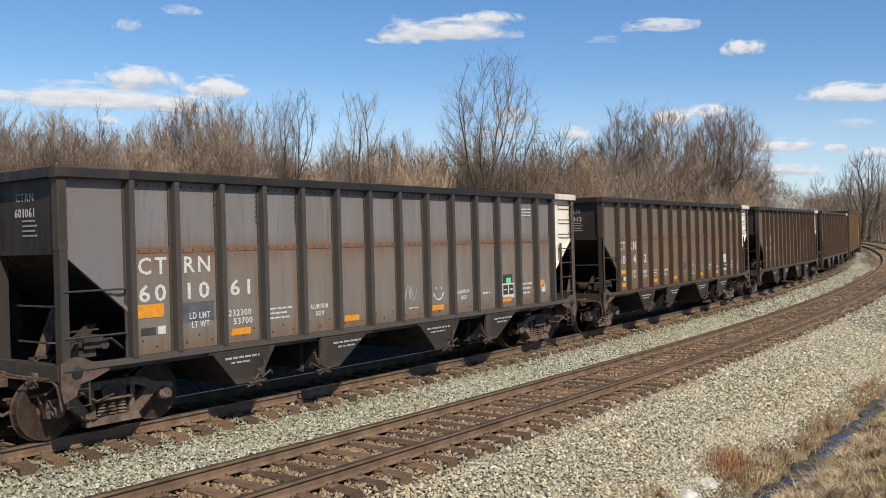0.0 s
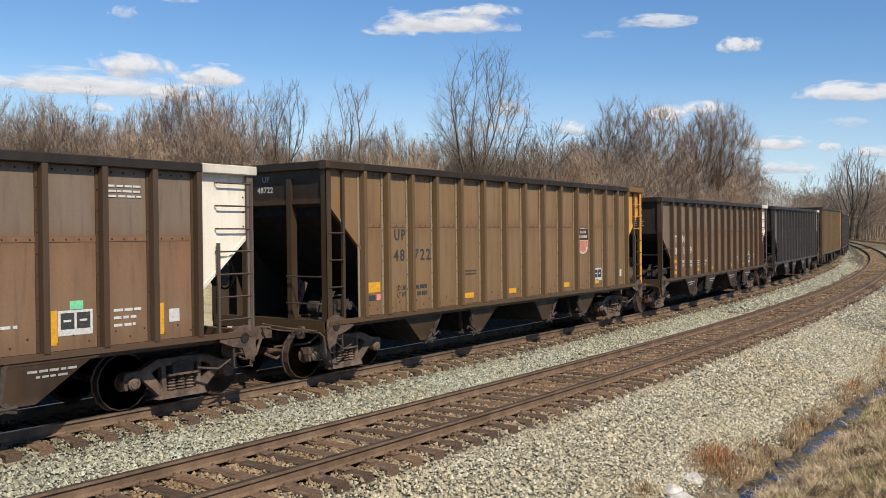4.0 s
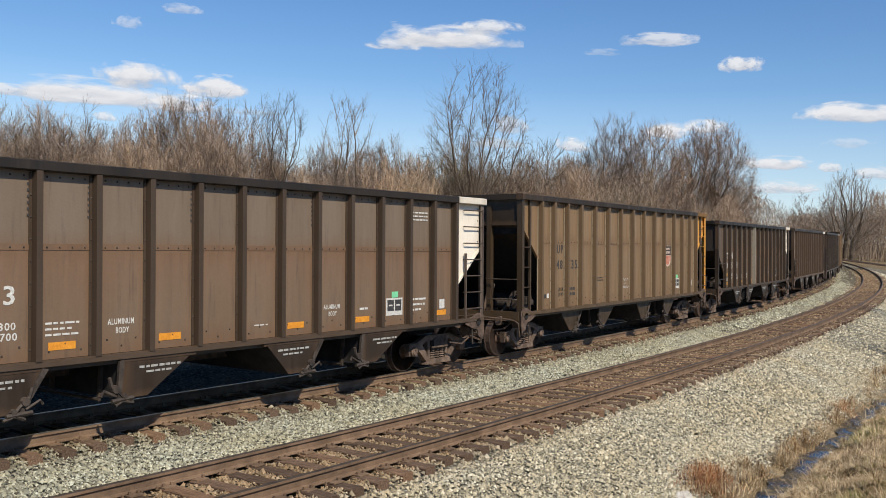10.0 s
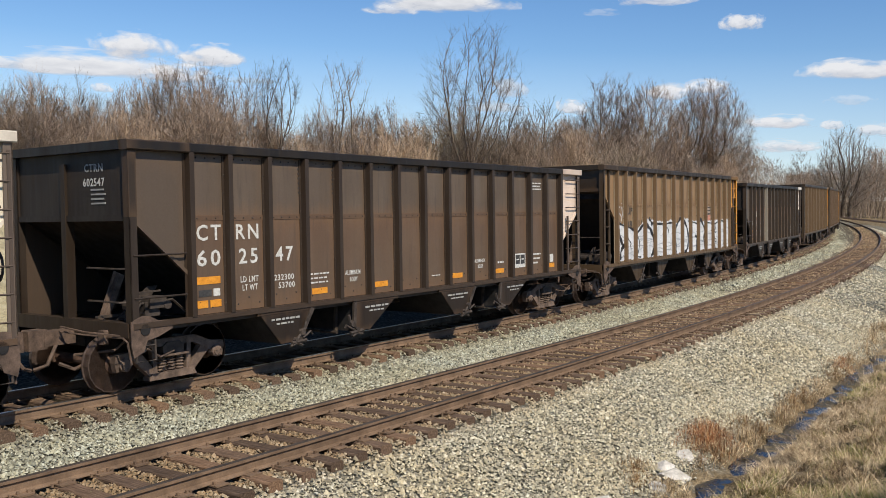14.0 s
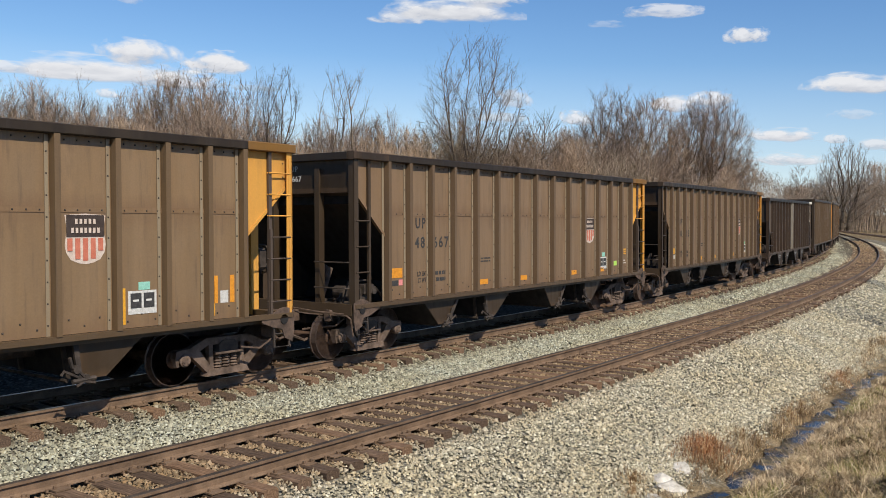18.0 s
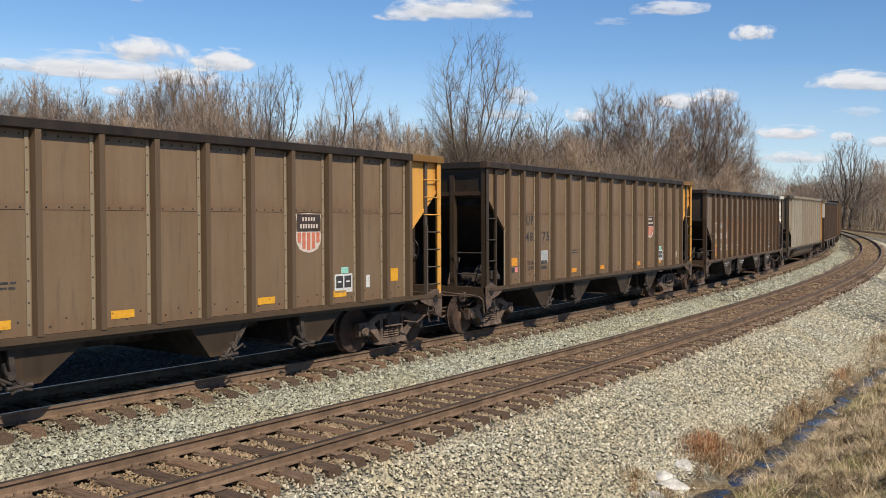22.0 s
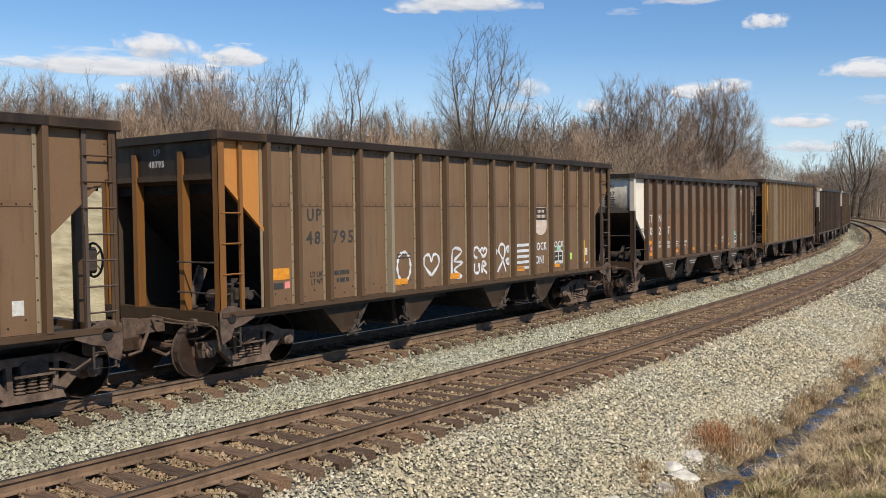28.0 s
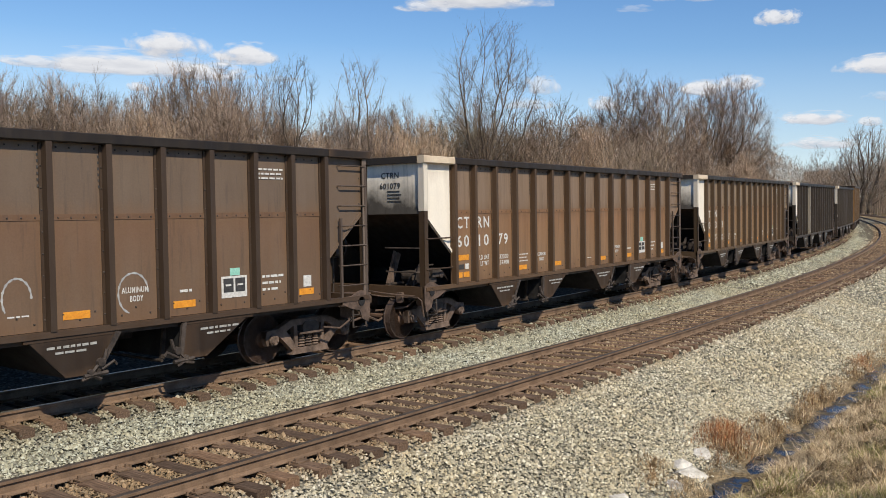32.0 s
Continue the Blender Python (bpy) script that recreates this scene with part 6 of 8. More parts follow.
def tie_wood():
    m, n, l, b = material("tie_wood", 0.9, 0, 0.15)
    info = n.new("ShaderNodeObjectInfo")
    v = coords(n, l, (2.0, 26.0, 26.0))
    c = ramp(n, l, noise_at(n, l, v, 1.6, 5), (0.30, (0.072, 0.050, 0.036)), (0.55, (0.170, 0.118, 0.083)), (0.75, (0.28, 0.205, 0.150)))
    c = mix(n, l, 1.0, c, ramp(n, l, info.outputs["Random"], (0.0, (0.62, 0.60, 0.58)), (0.6, (1.0, 0.95, 0.9)), (1.0, (1.35, 1.18, 1.0))), "MULTIPLY")
    l.new(c, b.inputs["Base Color"])
    bump(n, l, b, noise_at(n, l, v, 2.2, 5), 0.6, 0.02)
    return m


TIE_WOOD = tie_wood()


def tie_mesh(seed):
    """A tie with worn, split ends; x across the track."""
    r = random.Random(seed)
    s = Shape()
    n = 6
    v = []
    for i in range(n + 1):
        x = -1.3 + 2.6 * i / n + (r.uniform(-0.02, 0.02) if i in (0, n) else 0)
        e = 0.014 + (0.012 if i in (0, n) else 0.0)
        a, t = 0.113 + r.uniform(-0.005, 0.005), r.uniform(-0.006, 0.004)
        v += [(x, -a, -0.18), (x, a, -0.18), (x, a, -e + t), (x, a - e, t), (x, -a + e, t), (x, -a, -e + t)]
    f = [(i * 6 + k, i * 6 + (k + 1) % 6, (i + 1) * 6 + (k + 1) % 6, (i + 1) * 6 + k) for i in range(n) for k in range(6)]
    f += [tuple(range(6))[::-1], tuple(range(n * 6, n * 6 + 6))]
    return s.add(v, f).data("tie", TIE_WOOD)


TIES = [tie_mesh(k) for k in range(5)]


def lay_ties(parent, o, z0, lo, count, seed):
    r = random.Random(seed)
    for k in range(count):
        a = lo + k * TIE_STEP
        x, y, th = spot(a, o + r.uniform(-0.05, 0.05))
        t = part("tie", TIES[r.randrange(5)], parent)
        t.matrix_basis = pose(x, y, z0 - 0.184 + r.uniform(-0.012, 0.006), 0, -math.degrees(LEAN), math.degrees(th) + r.uniform(-1.2, 1.2))


FIRST_TIE = -3.96
lay_ties(TRACK_NEAR, 0.0, 0.0, FIRST_TIE, 215, 1)
lay_ties(TRACK_FAR, -GAP, DROP, FIRST_TIE, 180, 2)


def plates(parent, o, z0, lo, count):
    """Tie plates, spikes and rail anchors of one track."""
    s = Shape()
    r = random.Random(9)
    for k in range(count):
        a = lo + k * TIE_STEP
        x, y, th = spot(a, 0.0)
        c, d = math.cos(th), math.sin(th)
        for q in (-0.7525, 0.7525):
            def put(u, w, h):
                return (x + (o + q + u) * c - w * d, y + (o + q + u) * d + w * c, z0 + (q + u) * LEAN - 0.184 + h)

            def block(u0, u1, w0, w1, h0, h1):
                v = [put(u, w, h) for u in (u0, u1) for w in (w0, w1) for h in (h0, h1)]
                s.add(v, [(0, 1, 3, 2), (4, 6, 7, 5), (0, 4, 5, 1), (2, 3, 7, 6), (1, 5, 7, 3)])
            block(-0.19, 0.19, -0.095, 0.095, 0.0, 0.018)
            for u in (-0.105, 0.105):
                for w in (-0.06, 0.06):
                    if r.random() < 0.8:
                        block(u - 0.016, u + 0.016, w - 0.014, w + 0.014, 0.018, 0.05 + r.uniform(0, 0.012))
            if r.random() < 0.85:
                for w in (-0.135, 0.135):
                    block(-0.085, 0.085, w - 0.015, w + 0.015, -0.012, 0.03)
    part("tie_plates", s.data("tie_plates", RAIL_RUST), parent, "rusty tie plates and spikes")["kind"] = "stuff"


plates(TRACK_NEAR, 0.0, 0.0, FIRST_TIE, 130)
plates(TRACK_FAR, -GAP, DROP, FIRST_TIE, 110)


def stone_material():
    m, n, l, b = material("ballast_stone", 0.85, 0, 0.25)
    g = n.new("ShaderNodeNewGeometry")
    att = n.new("ShaderNodeAttribute")
    att.attribute_name = "grime"
    c = ramp(n, l, g.outputs["Random Per Island"], (0.0, (0.21, 0.195, 0.160)), (0.18, (0.33, 0.312, 0.255)), (0.5, (0.47, 0.445, 0.36)), (0.72, (0.54, 0.485, 0.375)), (0.86, (0.61, 0.58, 0.485)), (1.0, (0.74, 0.72, 0.635)))
    v = coords(n, l)
    c = mix(n, l, 1.0, c, ramp(n, l, noise_at(n, l, v, 40, 3), (0.3, 0.82), (0.7, 1.1)), "MULTIPLY")
    c = mix(n, l, 1.0, c, ramp(n, l, noise_at(n, l, v, 0.5, 4), (0.35, (1.02, 0.95, 0.78)), (0.65, (1.04, 1.03, 0.94))), "MULTIPLY")
    cool = n.new("ShaderNodeAttribute")
    cool.attribute_name = "cool"
    c = mix(n, l, cool.outputs["Fac"], c, mix(n, l, 1.0, c, (0.81, 0.87, 0.89), "MULTIPLY"))
    c = mix(n, l, att.outputs["Fac"], c, mix(n, l, 1.0, c, (0.54, 0.41, 0.32), "MULTIPLY"))
    l.new(c, b.inputs["Base Color"])
    return m


STONE = stone_material()


def stones(count, lo, hi, seed, big=1.0):
    """Crushed stones strewn between lo and hi metres along the tracks."""
    r = np.random.RandomState(seed)
    a = lo + (hi - lo) * r.rand(count)
    edge = np.interp(a, [-20, 12, 16, 22, 28, 34, 60], [4.0, 4.1, 4.05, 4.1, 4.4, 7.0, 7.5])
    o = -3.6 + (edge + 3.6) * r.rand(count)
    o = np.where(o > edge - 0.5, o - 0.9 * r.rand(count) ** 2 * (o > edge - 0.5), o)
    near_tie = abs((a - FIRST_TIE) / TIE_STEP - np.round((a - FIRST_TIE) / TIE_STEP)) * TIE_STEP < 0.125
    on_tie = near_tie & ((abs(o) < 1.36) | (abs(o + GAP) < 1.36))
    on_rail = (abs(abs(o) - 0.7525) < 0.09) | (abs(abs(o + GAP) - 0.7525) < 0.09)
    keep = ~(on_rail | (on_tie & (r.rand(count) > 0.03)))
    a, o = a[keep], o[keep]
    n = len(a)
    x, y, th = spot(a, o)
    z = ground_z(a, o)
    lift = np.where((abs(o) < 1.3) | (abs(o + GAP) < 1.3), 0.025, 0.005)
    size = (0.013 + 0.017 * r.rand(n) + 0.016 * (r.rand(n) < 0.07)) * big
    tall = r.uniform(0.75, 1.25, (n, 1))
    base = np.array([[1, 0, 0], [-1, 0, 0], [0, 1, 0], [0, -1, 0], [0, 0, 1], [0, 0, -1.0]])
    v = base[None] * (size[:, None, None] * r.uniform(0.65, 1.35, (n, 6, 1))) + size[:, None, None] * r.uniform(-0.32, 0.32, (n, 6, 3))
    v[:, :, 2] *= tall
    t, ca = r.uniform(0, 6.283, n), None
    c, d = np.cos(t)[:, None], np.sin(t)[:, None]
    tp = r.uniform(-0.7, 0.7, (n, 1))
    vy, vz = v[:, :, 1] * np.cos(tp) - v[:, :, 2] * np.sin(tp), v[:, :, 1] * np.sin(tp) + v[:, :, 2] * np.cos(tp)
    w = np.stack([v[:, :, 0] * c - vy * d + x[:, None], v[:, :, 0] * d + vy * c + y[:, None], vz + (z + lift + size * 0.25 + 0.028 * r.rand(n))[:, None]], -1)
    f = np.array([[0, 2, 4], [2, 1, 4], [1, 3, 4], [3, 0, 4]])
    f = (f[None] + (np.arange(n) * 6)[:, None, None]).reshape(-1, 3)
    me = arrays("ballast_stones", w.reshape(-1, 3), f, STONE)
    g = np.interp(abs(o), [0, 1.0, 1.35, 1.6], [1.0, 0.9, 0.35, 0.0]) + np.interp(abs(o + GAP), [0, 1.0, 1.4, 1.7], [0.9, 0.8, 0.3, 0.0])
    g = np.clip(g * r.uniform(0.8, 1.25, n), 0, 1)
    at = me.attributes.new("grime", "FLOAT", "POINT")
    at.data.foreach_set("value", np.repeat(g, 6).astype(np.float32))
    at = me.attributes.new("cool", "FLOAT", "POINT")      # greyer stone between the tracks
    at.data.foreach_set("value", np.repeat(np.interp(o, [-1.9, -1.4], [1.0, 0.0]), 6).astype(np.float32))
    tagged(new("ballast", me), "pale grey crushed-stone ballast between and beside the tracks", "ballast", "", "stuff")


stones(104000, 4.0, 18.0, 4, 0.9)
stones(60000, 18.0, 34.0, 6, 1.1)
stones(32000, 34.0, 70.0, 5, 1.6)
stones(26000, 70.0, 125.0, 7, 2.4)


# ---- rocks by the ditch ----
ROCK = plain("pale_rock", (0.38, 0.35, 0.29), (0.78, 0.74, 0.66), 5, 0.85, 0, 0.2, 30, 0.5)


def rock(s_, o_, size, seed, flat=0.6):
    r = random.Random(seed)
    bm = bmesh.new()
    for _ in range(18):
        d = Vector((r.gauss(0, 1), r.gauss(0, 1), r.gauss(0, 1))).normalized()
        bm.verts.new(Vector((d.x * 1.15, d.y * 0.9, d.z * flat)) * size * r.uniform(0.78, 1.14))
    bmesh.ops.convex_hull(bm, input=bm.verts)
    me = bpy.data.meshes.new("rock")
    bm.to_mesh(me)
    bm.free()
    me.materials.append(ROCK)
    x, y, th = spot(s_, o_)
    ob = tagged(new("rock", me), "pale weathered rock lying beside the ditch", "rock", "rocks by the ditch")
    ob.matrix_basis = pose(x, y, float(ground_z(s_, o_)) + size * flat * 0.12, 0, 0, r.uniform(0, 360))


for k, (a, o, size) in enumerate(((13.45, 3.66, 0.19), (12.62, 3.62, 0.19), (12.45, 3.88, 0.22), (11.85, 3.86, 0.17), (10.65, 3.60, 0.16), (10.72, 3.84, 0.14), (10.95, 3.92, 0.12), (13.2, 3.42, 0.08), (12.95, 3.30, 0.07), (13.6, 3.9, 0.07), (19.3, 4.55, 0.07), (17.9, 4.62, 0.06))):
    rock(a, o, size, k)


# ---- dry grass and weeds ----
def blade_material(name, stops):
    m, n, l, b = material(name, 0.8, 0, 0.2)
    g = n.new("ShaderNodeNewGeometry")
    c = ramp(n, l, g.outputs["Random Per Island"], *stops)
    c = mix(n, l, 1.0, c, ramp(n, l, noise_at(n, l, coords(n, l), 2.6, 5), (0.34, (0.46, 0.40, 0.34)), (0.50, (0.90, 0.86, 0.80)), (0.66, (1.15, 1.12, 1.06))), "MULTIPLY")
    l.new(c, b.inputs["Base Color"])
    return m


STRAW = blade_material("dry_straw", ((0.0, (0.11, 0.075, 0.042)), (0.3, (0.38, 0.285, 0.170)), (0.65, (0.66, 0.52, 0.335)), (1.0, (0.92, 0.80, 0.58))))
STRAW_GREEN = blade_material("greening_straw", ((0.0, (0.10, 0.125, 0.030)), (0.4, (0.23, 0.255, 0.065)), (0.7, (0.40, 0.37, 0.13)), (1.0, (0.64, 0.53, 0.30))))
RUSSET = blade_material("russet_weed", ((0.0, (0.16, 0.075, 0.04)), (0.45, (0.42, 0.185, 0.082)), (0.8, (0.55, 0.34, 0.18)), (1.0, (0.74, 0.60, 0.38))))


def blades(a, o, length, width, lean, seed, mat, name, label, category, spread=0.18, rise=0.0):
    """Bent blades rooted at (a, o); lean 0 upright to 1 lying."""
    r = np.random.RandomState(seed)
    n = len(a)
    x, y, _ = spot(a, o)
    z = ground_z(a, o) + np.array([noise.noise((p * 0.8, q * 0.8, 0)) for p, q in zip(x, y)]) * np.interp(abs(o + 2), [0, 4.0, 5.6, 7, 12], [0.015, 0.03, 0.05, 0.13, 0.2]) - 0.01
    z = z + np.array([noise.noise((p * 2.6, q * 2.6, 7)) for p, q in zip(x, y)]) * np.interp(o, [4.6, 5.2, 12], [0.0, 0.16, 0.14]) * (o > 4.5)
    t = r.uniform(0, 6.283, n)
    if lean > 0.7:      # matted blades lie together in swirls
        t = np.array([noise.noise((p * 1.5, q * 1.5, 2)) * 7.0 for p, q in zip(x, y)]) + r.normal(0, 1.3, n)
    dx, dy = np.cos(t), np.sin(t)
    L = length * r.uniform(0.55, 1.25, n)
    k = np.clip(lean + r.normal(0, spread if lean < 0.9 else 0.05, n), 0.05, 0.985)
    z = z + rise * r.rand(n) ** 1.5
    v = np.zeros((n, 6, 3))
    for j, (u, w) in enumerate(((0.0, 1.0), (0.5, 0.8), (1.0, 0.15))):
        run, up = L * k * u * (0.6 + 0.5 * u), L * u * np.sqrt(1 - k ** 2) * (1 - 0.25 * u * k) + 0.02 * u
        for e, q in enumerate((-1, 1)):
            v[:, 2 * j + e] = np.stack([x + dx * run - dy * q * width * w, y + dy * run + dx * q * width * w, z + up], 1)
    f = np.array([[0, 1, 3, 2], [2, 3, 5, 4]])[None] + (np.arange(n) * 6)[:, None, None]
    tagged(new(name, arrays(name, v.reshape(-1, 3), f.reshape(-1, 4), mat)), label, category, "", "stuff")


def bank_grass():
    r = np.random.RandomState(8)
    n = 150000
    a = 7 + 24 * r.rand(n)
    o = 4.62 + 3.7 * r.rand(n) ** 1.2
    patch = np.array([noise.noise((p * 0.7, q * 0.9, 4)) for p, q in zip(a, o)])
    mat = np.array([noise.noise((p * 2.2, q * 3.4, 9)) for p, q in zip(a, o)])
    keep = (patch > -0.42) & (mat + 0.25 * r.rand(n) > 0.0) & (o > 4.70 + 0.07 * np.sin(a * 2.1) + 0.5 * smooth(a, 24, 30))
    a, o, patch = a[keep], o[keep], patch[keep]
    green = (patch + r.normal(0, 0.2, len(a)) + 0.75 * smooth(o, 5.2, 5.8) * (1 - smooth(a, 13.8, 15.4))) > 0.42
    blades(a[~green], o[~green], 0.22, 0.0038, 0.96, 1, STRAW, "dry_grass", "matted dry straw-coloured grass on the bank", "grass")
    blades(a[green], o[green], 0.17, 0.0034, 0.86, 2, STRAW_GREEN, "greening_grass", "dry grass with new green shoots on the bank", "grass")


bank_grass()


def stubble():
    """Short tangled stalks and low clumps over the matted grass."""
    r = np.random.RandomState(15)
    n = 26000
    a, o = 8 + 22 * r.rand(n), 4.75 + 3.3 * r.rand(n) ** 1.1
    blades(a, o, 0.13, 0.0035, 0.72, 31, STRAW, "stubble", "short tangled straw stubble on the bank", "grass")
    m = 200
    ca, co = 9 + 16 * r.rand(m), 4.85 + 2.4 * r.rand(m)
    a = np.repeat(ca, 90) + r.normal(0, 0.10, m * 90)
    o = np.repeat(co, 90) + r.normal(0, 0.07, m * 90)
    blades(a, o, 0.30, 0.0036, 0.88, 32, STRAW, "grass_clump", "loose clumps of long dry grass on the bank", "grass")
    n = 1500
    blades(8 + 20 * r.rand(n), 4.85 + 3.0 * r.rand(n), 0.52, 0.0042, 0.89, 33, STRAW, "dead_stalks", "long bent dead stalks strewn over the bank", "grass", 0.10, 0.04)


stubble()


def tuft(s_, o_, count, radius, length, lean, seed, mat, label):
    """A heap of short crossing stalks, highest in its middle."""
    r = np.random.RandomState(seed)
    d, t = radius * 0.62 * abs(r.normal(0, 1, count)), r.uniform(0, 6.283, count)
    heap = lean > 0.5
    rise = length * 0.95 * np.clip(1 - (d / (1.25 * radius)) ** 2, 0, 1) * (1 if heap else 0)
    blades(s_ + d * np.cos(t) * 1.6, o_ + d * np.sin(t), length * (0.52 if heap else 0.85), 0.0032, min(lean + 0.06, 0.8), seed, mat, "weed_clump", label, "weeds", 0.34, rise)


MIXED = blade_material("faded_weed", ((0.0, (0.16, 0.09, 0.05)), (0.4, (0.34, 0.22, 0.12)), (0.75, (0.52, 0.40, 0.23)), (1.0, (0.74, 0.62, 0.42))))
WEEDS = (
    (14.4, 3.72, 2600, 0.44, 0.28, 0.62, 2), (14.8, 3.55, 1300, 0.38, 0.22, 0.70, 2), (15.3, 4.06, 900, 0.26, 0.26, 0.72, 0), (14.3, 4.0, 110, 0.13, 0.34, 0.30, 0), (14.0, 3.95, 500, 0.22, 0.20, 0.75, 1),
    (16.1, 3.80, 900, 0.40, 0.22, 0.70, 1), (16.0, 4.1, 500, 0.26, 0.22, 0.74, 1), (17.2, 4.1, 420, 0.24, 0.34, 0.66, 0), (17.6, 4.12, 500, 0.28, 0.24, 0.75, 1), (17.3, 4.24, 160, 0.24, 0.34, 0.84, 0),
    (18.6, 4.0, 800, 0.34, 0.24, 0.62, 1), (19.3, 4.05, 620, 0.34, 0.24, 0.70, 1), (20.6, 4.05, 520, 0.36, 0.24, 0.72, 0), (20.2, 4.65, 40, 0.08, 0.34, 0.2, 0),
    (22.4, 4.05, 620, 0.40, 0.26, 0.70, 1), (23.6, 4.0, 500, 0.40, 0.28, 0.66, 2), (24.5, 4.0, 500, 0.45, 0.26, 0.70, 1), (26.5, 4.1, 600, 0.5, 0.30, 0.66, 0),
    (28.3, 4.0, 700, 0.5, 0.34, 0.62, 0), (30.5, 4.0, 900, 0.6, 0.30, 0.62, 1), (12.15, 3.42, 600, 0.26, 0.18, 0.66, 1), (11.7, 3.6, 420, 0.30, 0.16, 0.72, 1), (11.9, 4.02, 700, 0.30, 0.18, 0.80, 0), (13.2, 4.0, 260, 0.25, 0.14, 0.8, 1),
    (33.0, 6.2, 700, 0.8, 0.34, 0.6, 0), (36.0, 7.2, 700, 0.9, 0.36, 0.6, 0))
for k, (a, o, c, rad, ln, lean, tone) in enumerate(WEEDS):
    tuft(a, o, c, rad, ln, lean, 40 + k, (STRAW, MIXED, RUSSET)[tone], ("straw-coloured dried weed clump beside the ditch", "faded brown weeds among the stones", "russet dried weed clump beside the ditch")[tone])

r = np.random.RandomState(77)      # dead stalks fallen over the ditch
a = 9 + 24 * r.rand(2600)
keep = np.sin(a * 2.3) + np.sin(a * 5.1 + 1) > 0.2
a = a[keep]
blades(a, 4.05 + 0.72 * r.rand(len(a)) ** 2, 0.30, 0.004, 0.86, 78, STRAW, "dry_grass", "dead straw fallen across the ditch", "grass")

# ---- bare trees and scrub ----
def bark(name, lo, hi):
    m, n, l, b = material(name, 0.9, 0, 0.15)
    info = n.new("ShaderNodeObjectInfo")
    g = n.new("ShaderNodeNewGeometry")
    v = coords(n, l, (1, 1, 0.3))
    c = ramp(n, l, noise_at(n, l, v, 5, 4), (0.3, lo), (0.7, hi))
    c = mix(n, l, 1.0, c, ramp(n, l, info.outputs["Random"], (0.0, (0.76, 0.75, 0.74)), (1.0, (1.16, 1.12, 1.02))), "MULTIPLY")
    c = mix(n, l, 1.0, c, ramp(n, l, g.outputs["Random Per Island"], (0.0, 0.62), (0.6, 1.0), (1.0, 1.3)), "MULTIPLY")
    l.new(c, b.inputs["Base Color"])
    return m


BARK = bark("bark_grey", (0.110, 0.086, 0.066), (0.25, 0.198, 0.152))
TWIG = bark("twig_brown", (0.170, 0.133, 0.106), (0.390, 0.304, 0.244))
TWIG_RED = bark("twig_russet", (0.260, 0.196, 0.152), (0.528, 0.407, 0.315))
TWIG_PALE = bark("twig_pale", (0.271, 0.217, 0.145), (0.521, 0.424, 0.289))
TWIG_GREY = bark("twig_grey", (0.319, 0.237, 0.175), (0.654, 0.498, 0.371))
# twigs of the far tree: distance haze is put into their colour
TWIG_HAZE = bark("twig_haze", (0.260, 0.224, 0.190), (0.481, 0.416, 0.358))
TWIG_DARK = bark("twig_dark", (0.113, 0.085, 0.064), (0.265, 0.202, 0.154))


def strands(P, R, sides):
    """Tapering round bars through points P (n, m, 3) of radii R (n, m), as vertices and quads."""
    n, m = R.shape
    d = P[:, -1] - P[:, 0]
    d /= np.maximum(np.linalg.norm(d, axis=1), 1e-6)[:, None]
    ref = np.where(abs(d[:, 2:3]) < 0.9, np.array([[0, 0, 1.0]]), np.array([[1.0, 0, 0]]))
    a = np.cross(d, ref)
    a /= np.linalg.norm(a, axis=1)[:, None]
    b = np.cross(a, d)
    t = np.arange(sides) * 2 * math.pi / sides
    ring = a[:, None] * np.cos(t)[None, :, None] + b[:, None] * np.sin(t)[None, :, None]
    v = P[:, :, None] + ring[:, None] * R[:, :, None, None]
    i = np.arange(n)[:, None, None] * m * sides + np.arange(m - 1)[None, :, None] * sides
    k = np.arange(sides if sides > 2 else 1)[None, None]
    q = (k + 1) % sides
    f = np.stack([i + k, i + q, i + sides + q, i + sides + k], -1)
    return v.reshape(-1, 3), f.reshape(-1, 4)


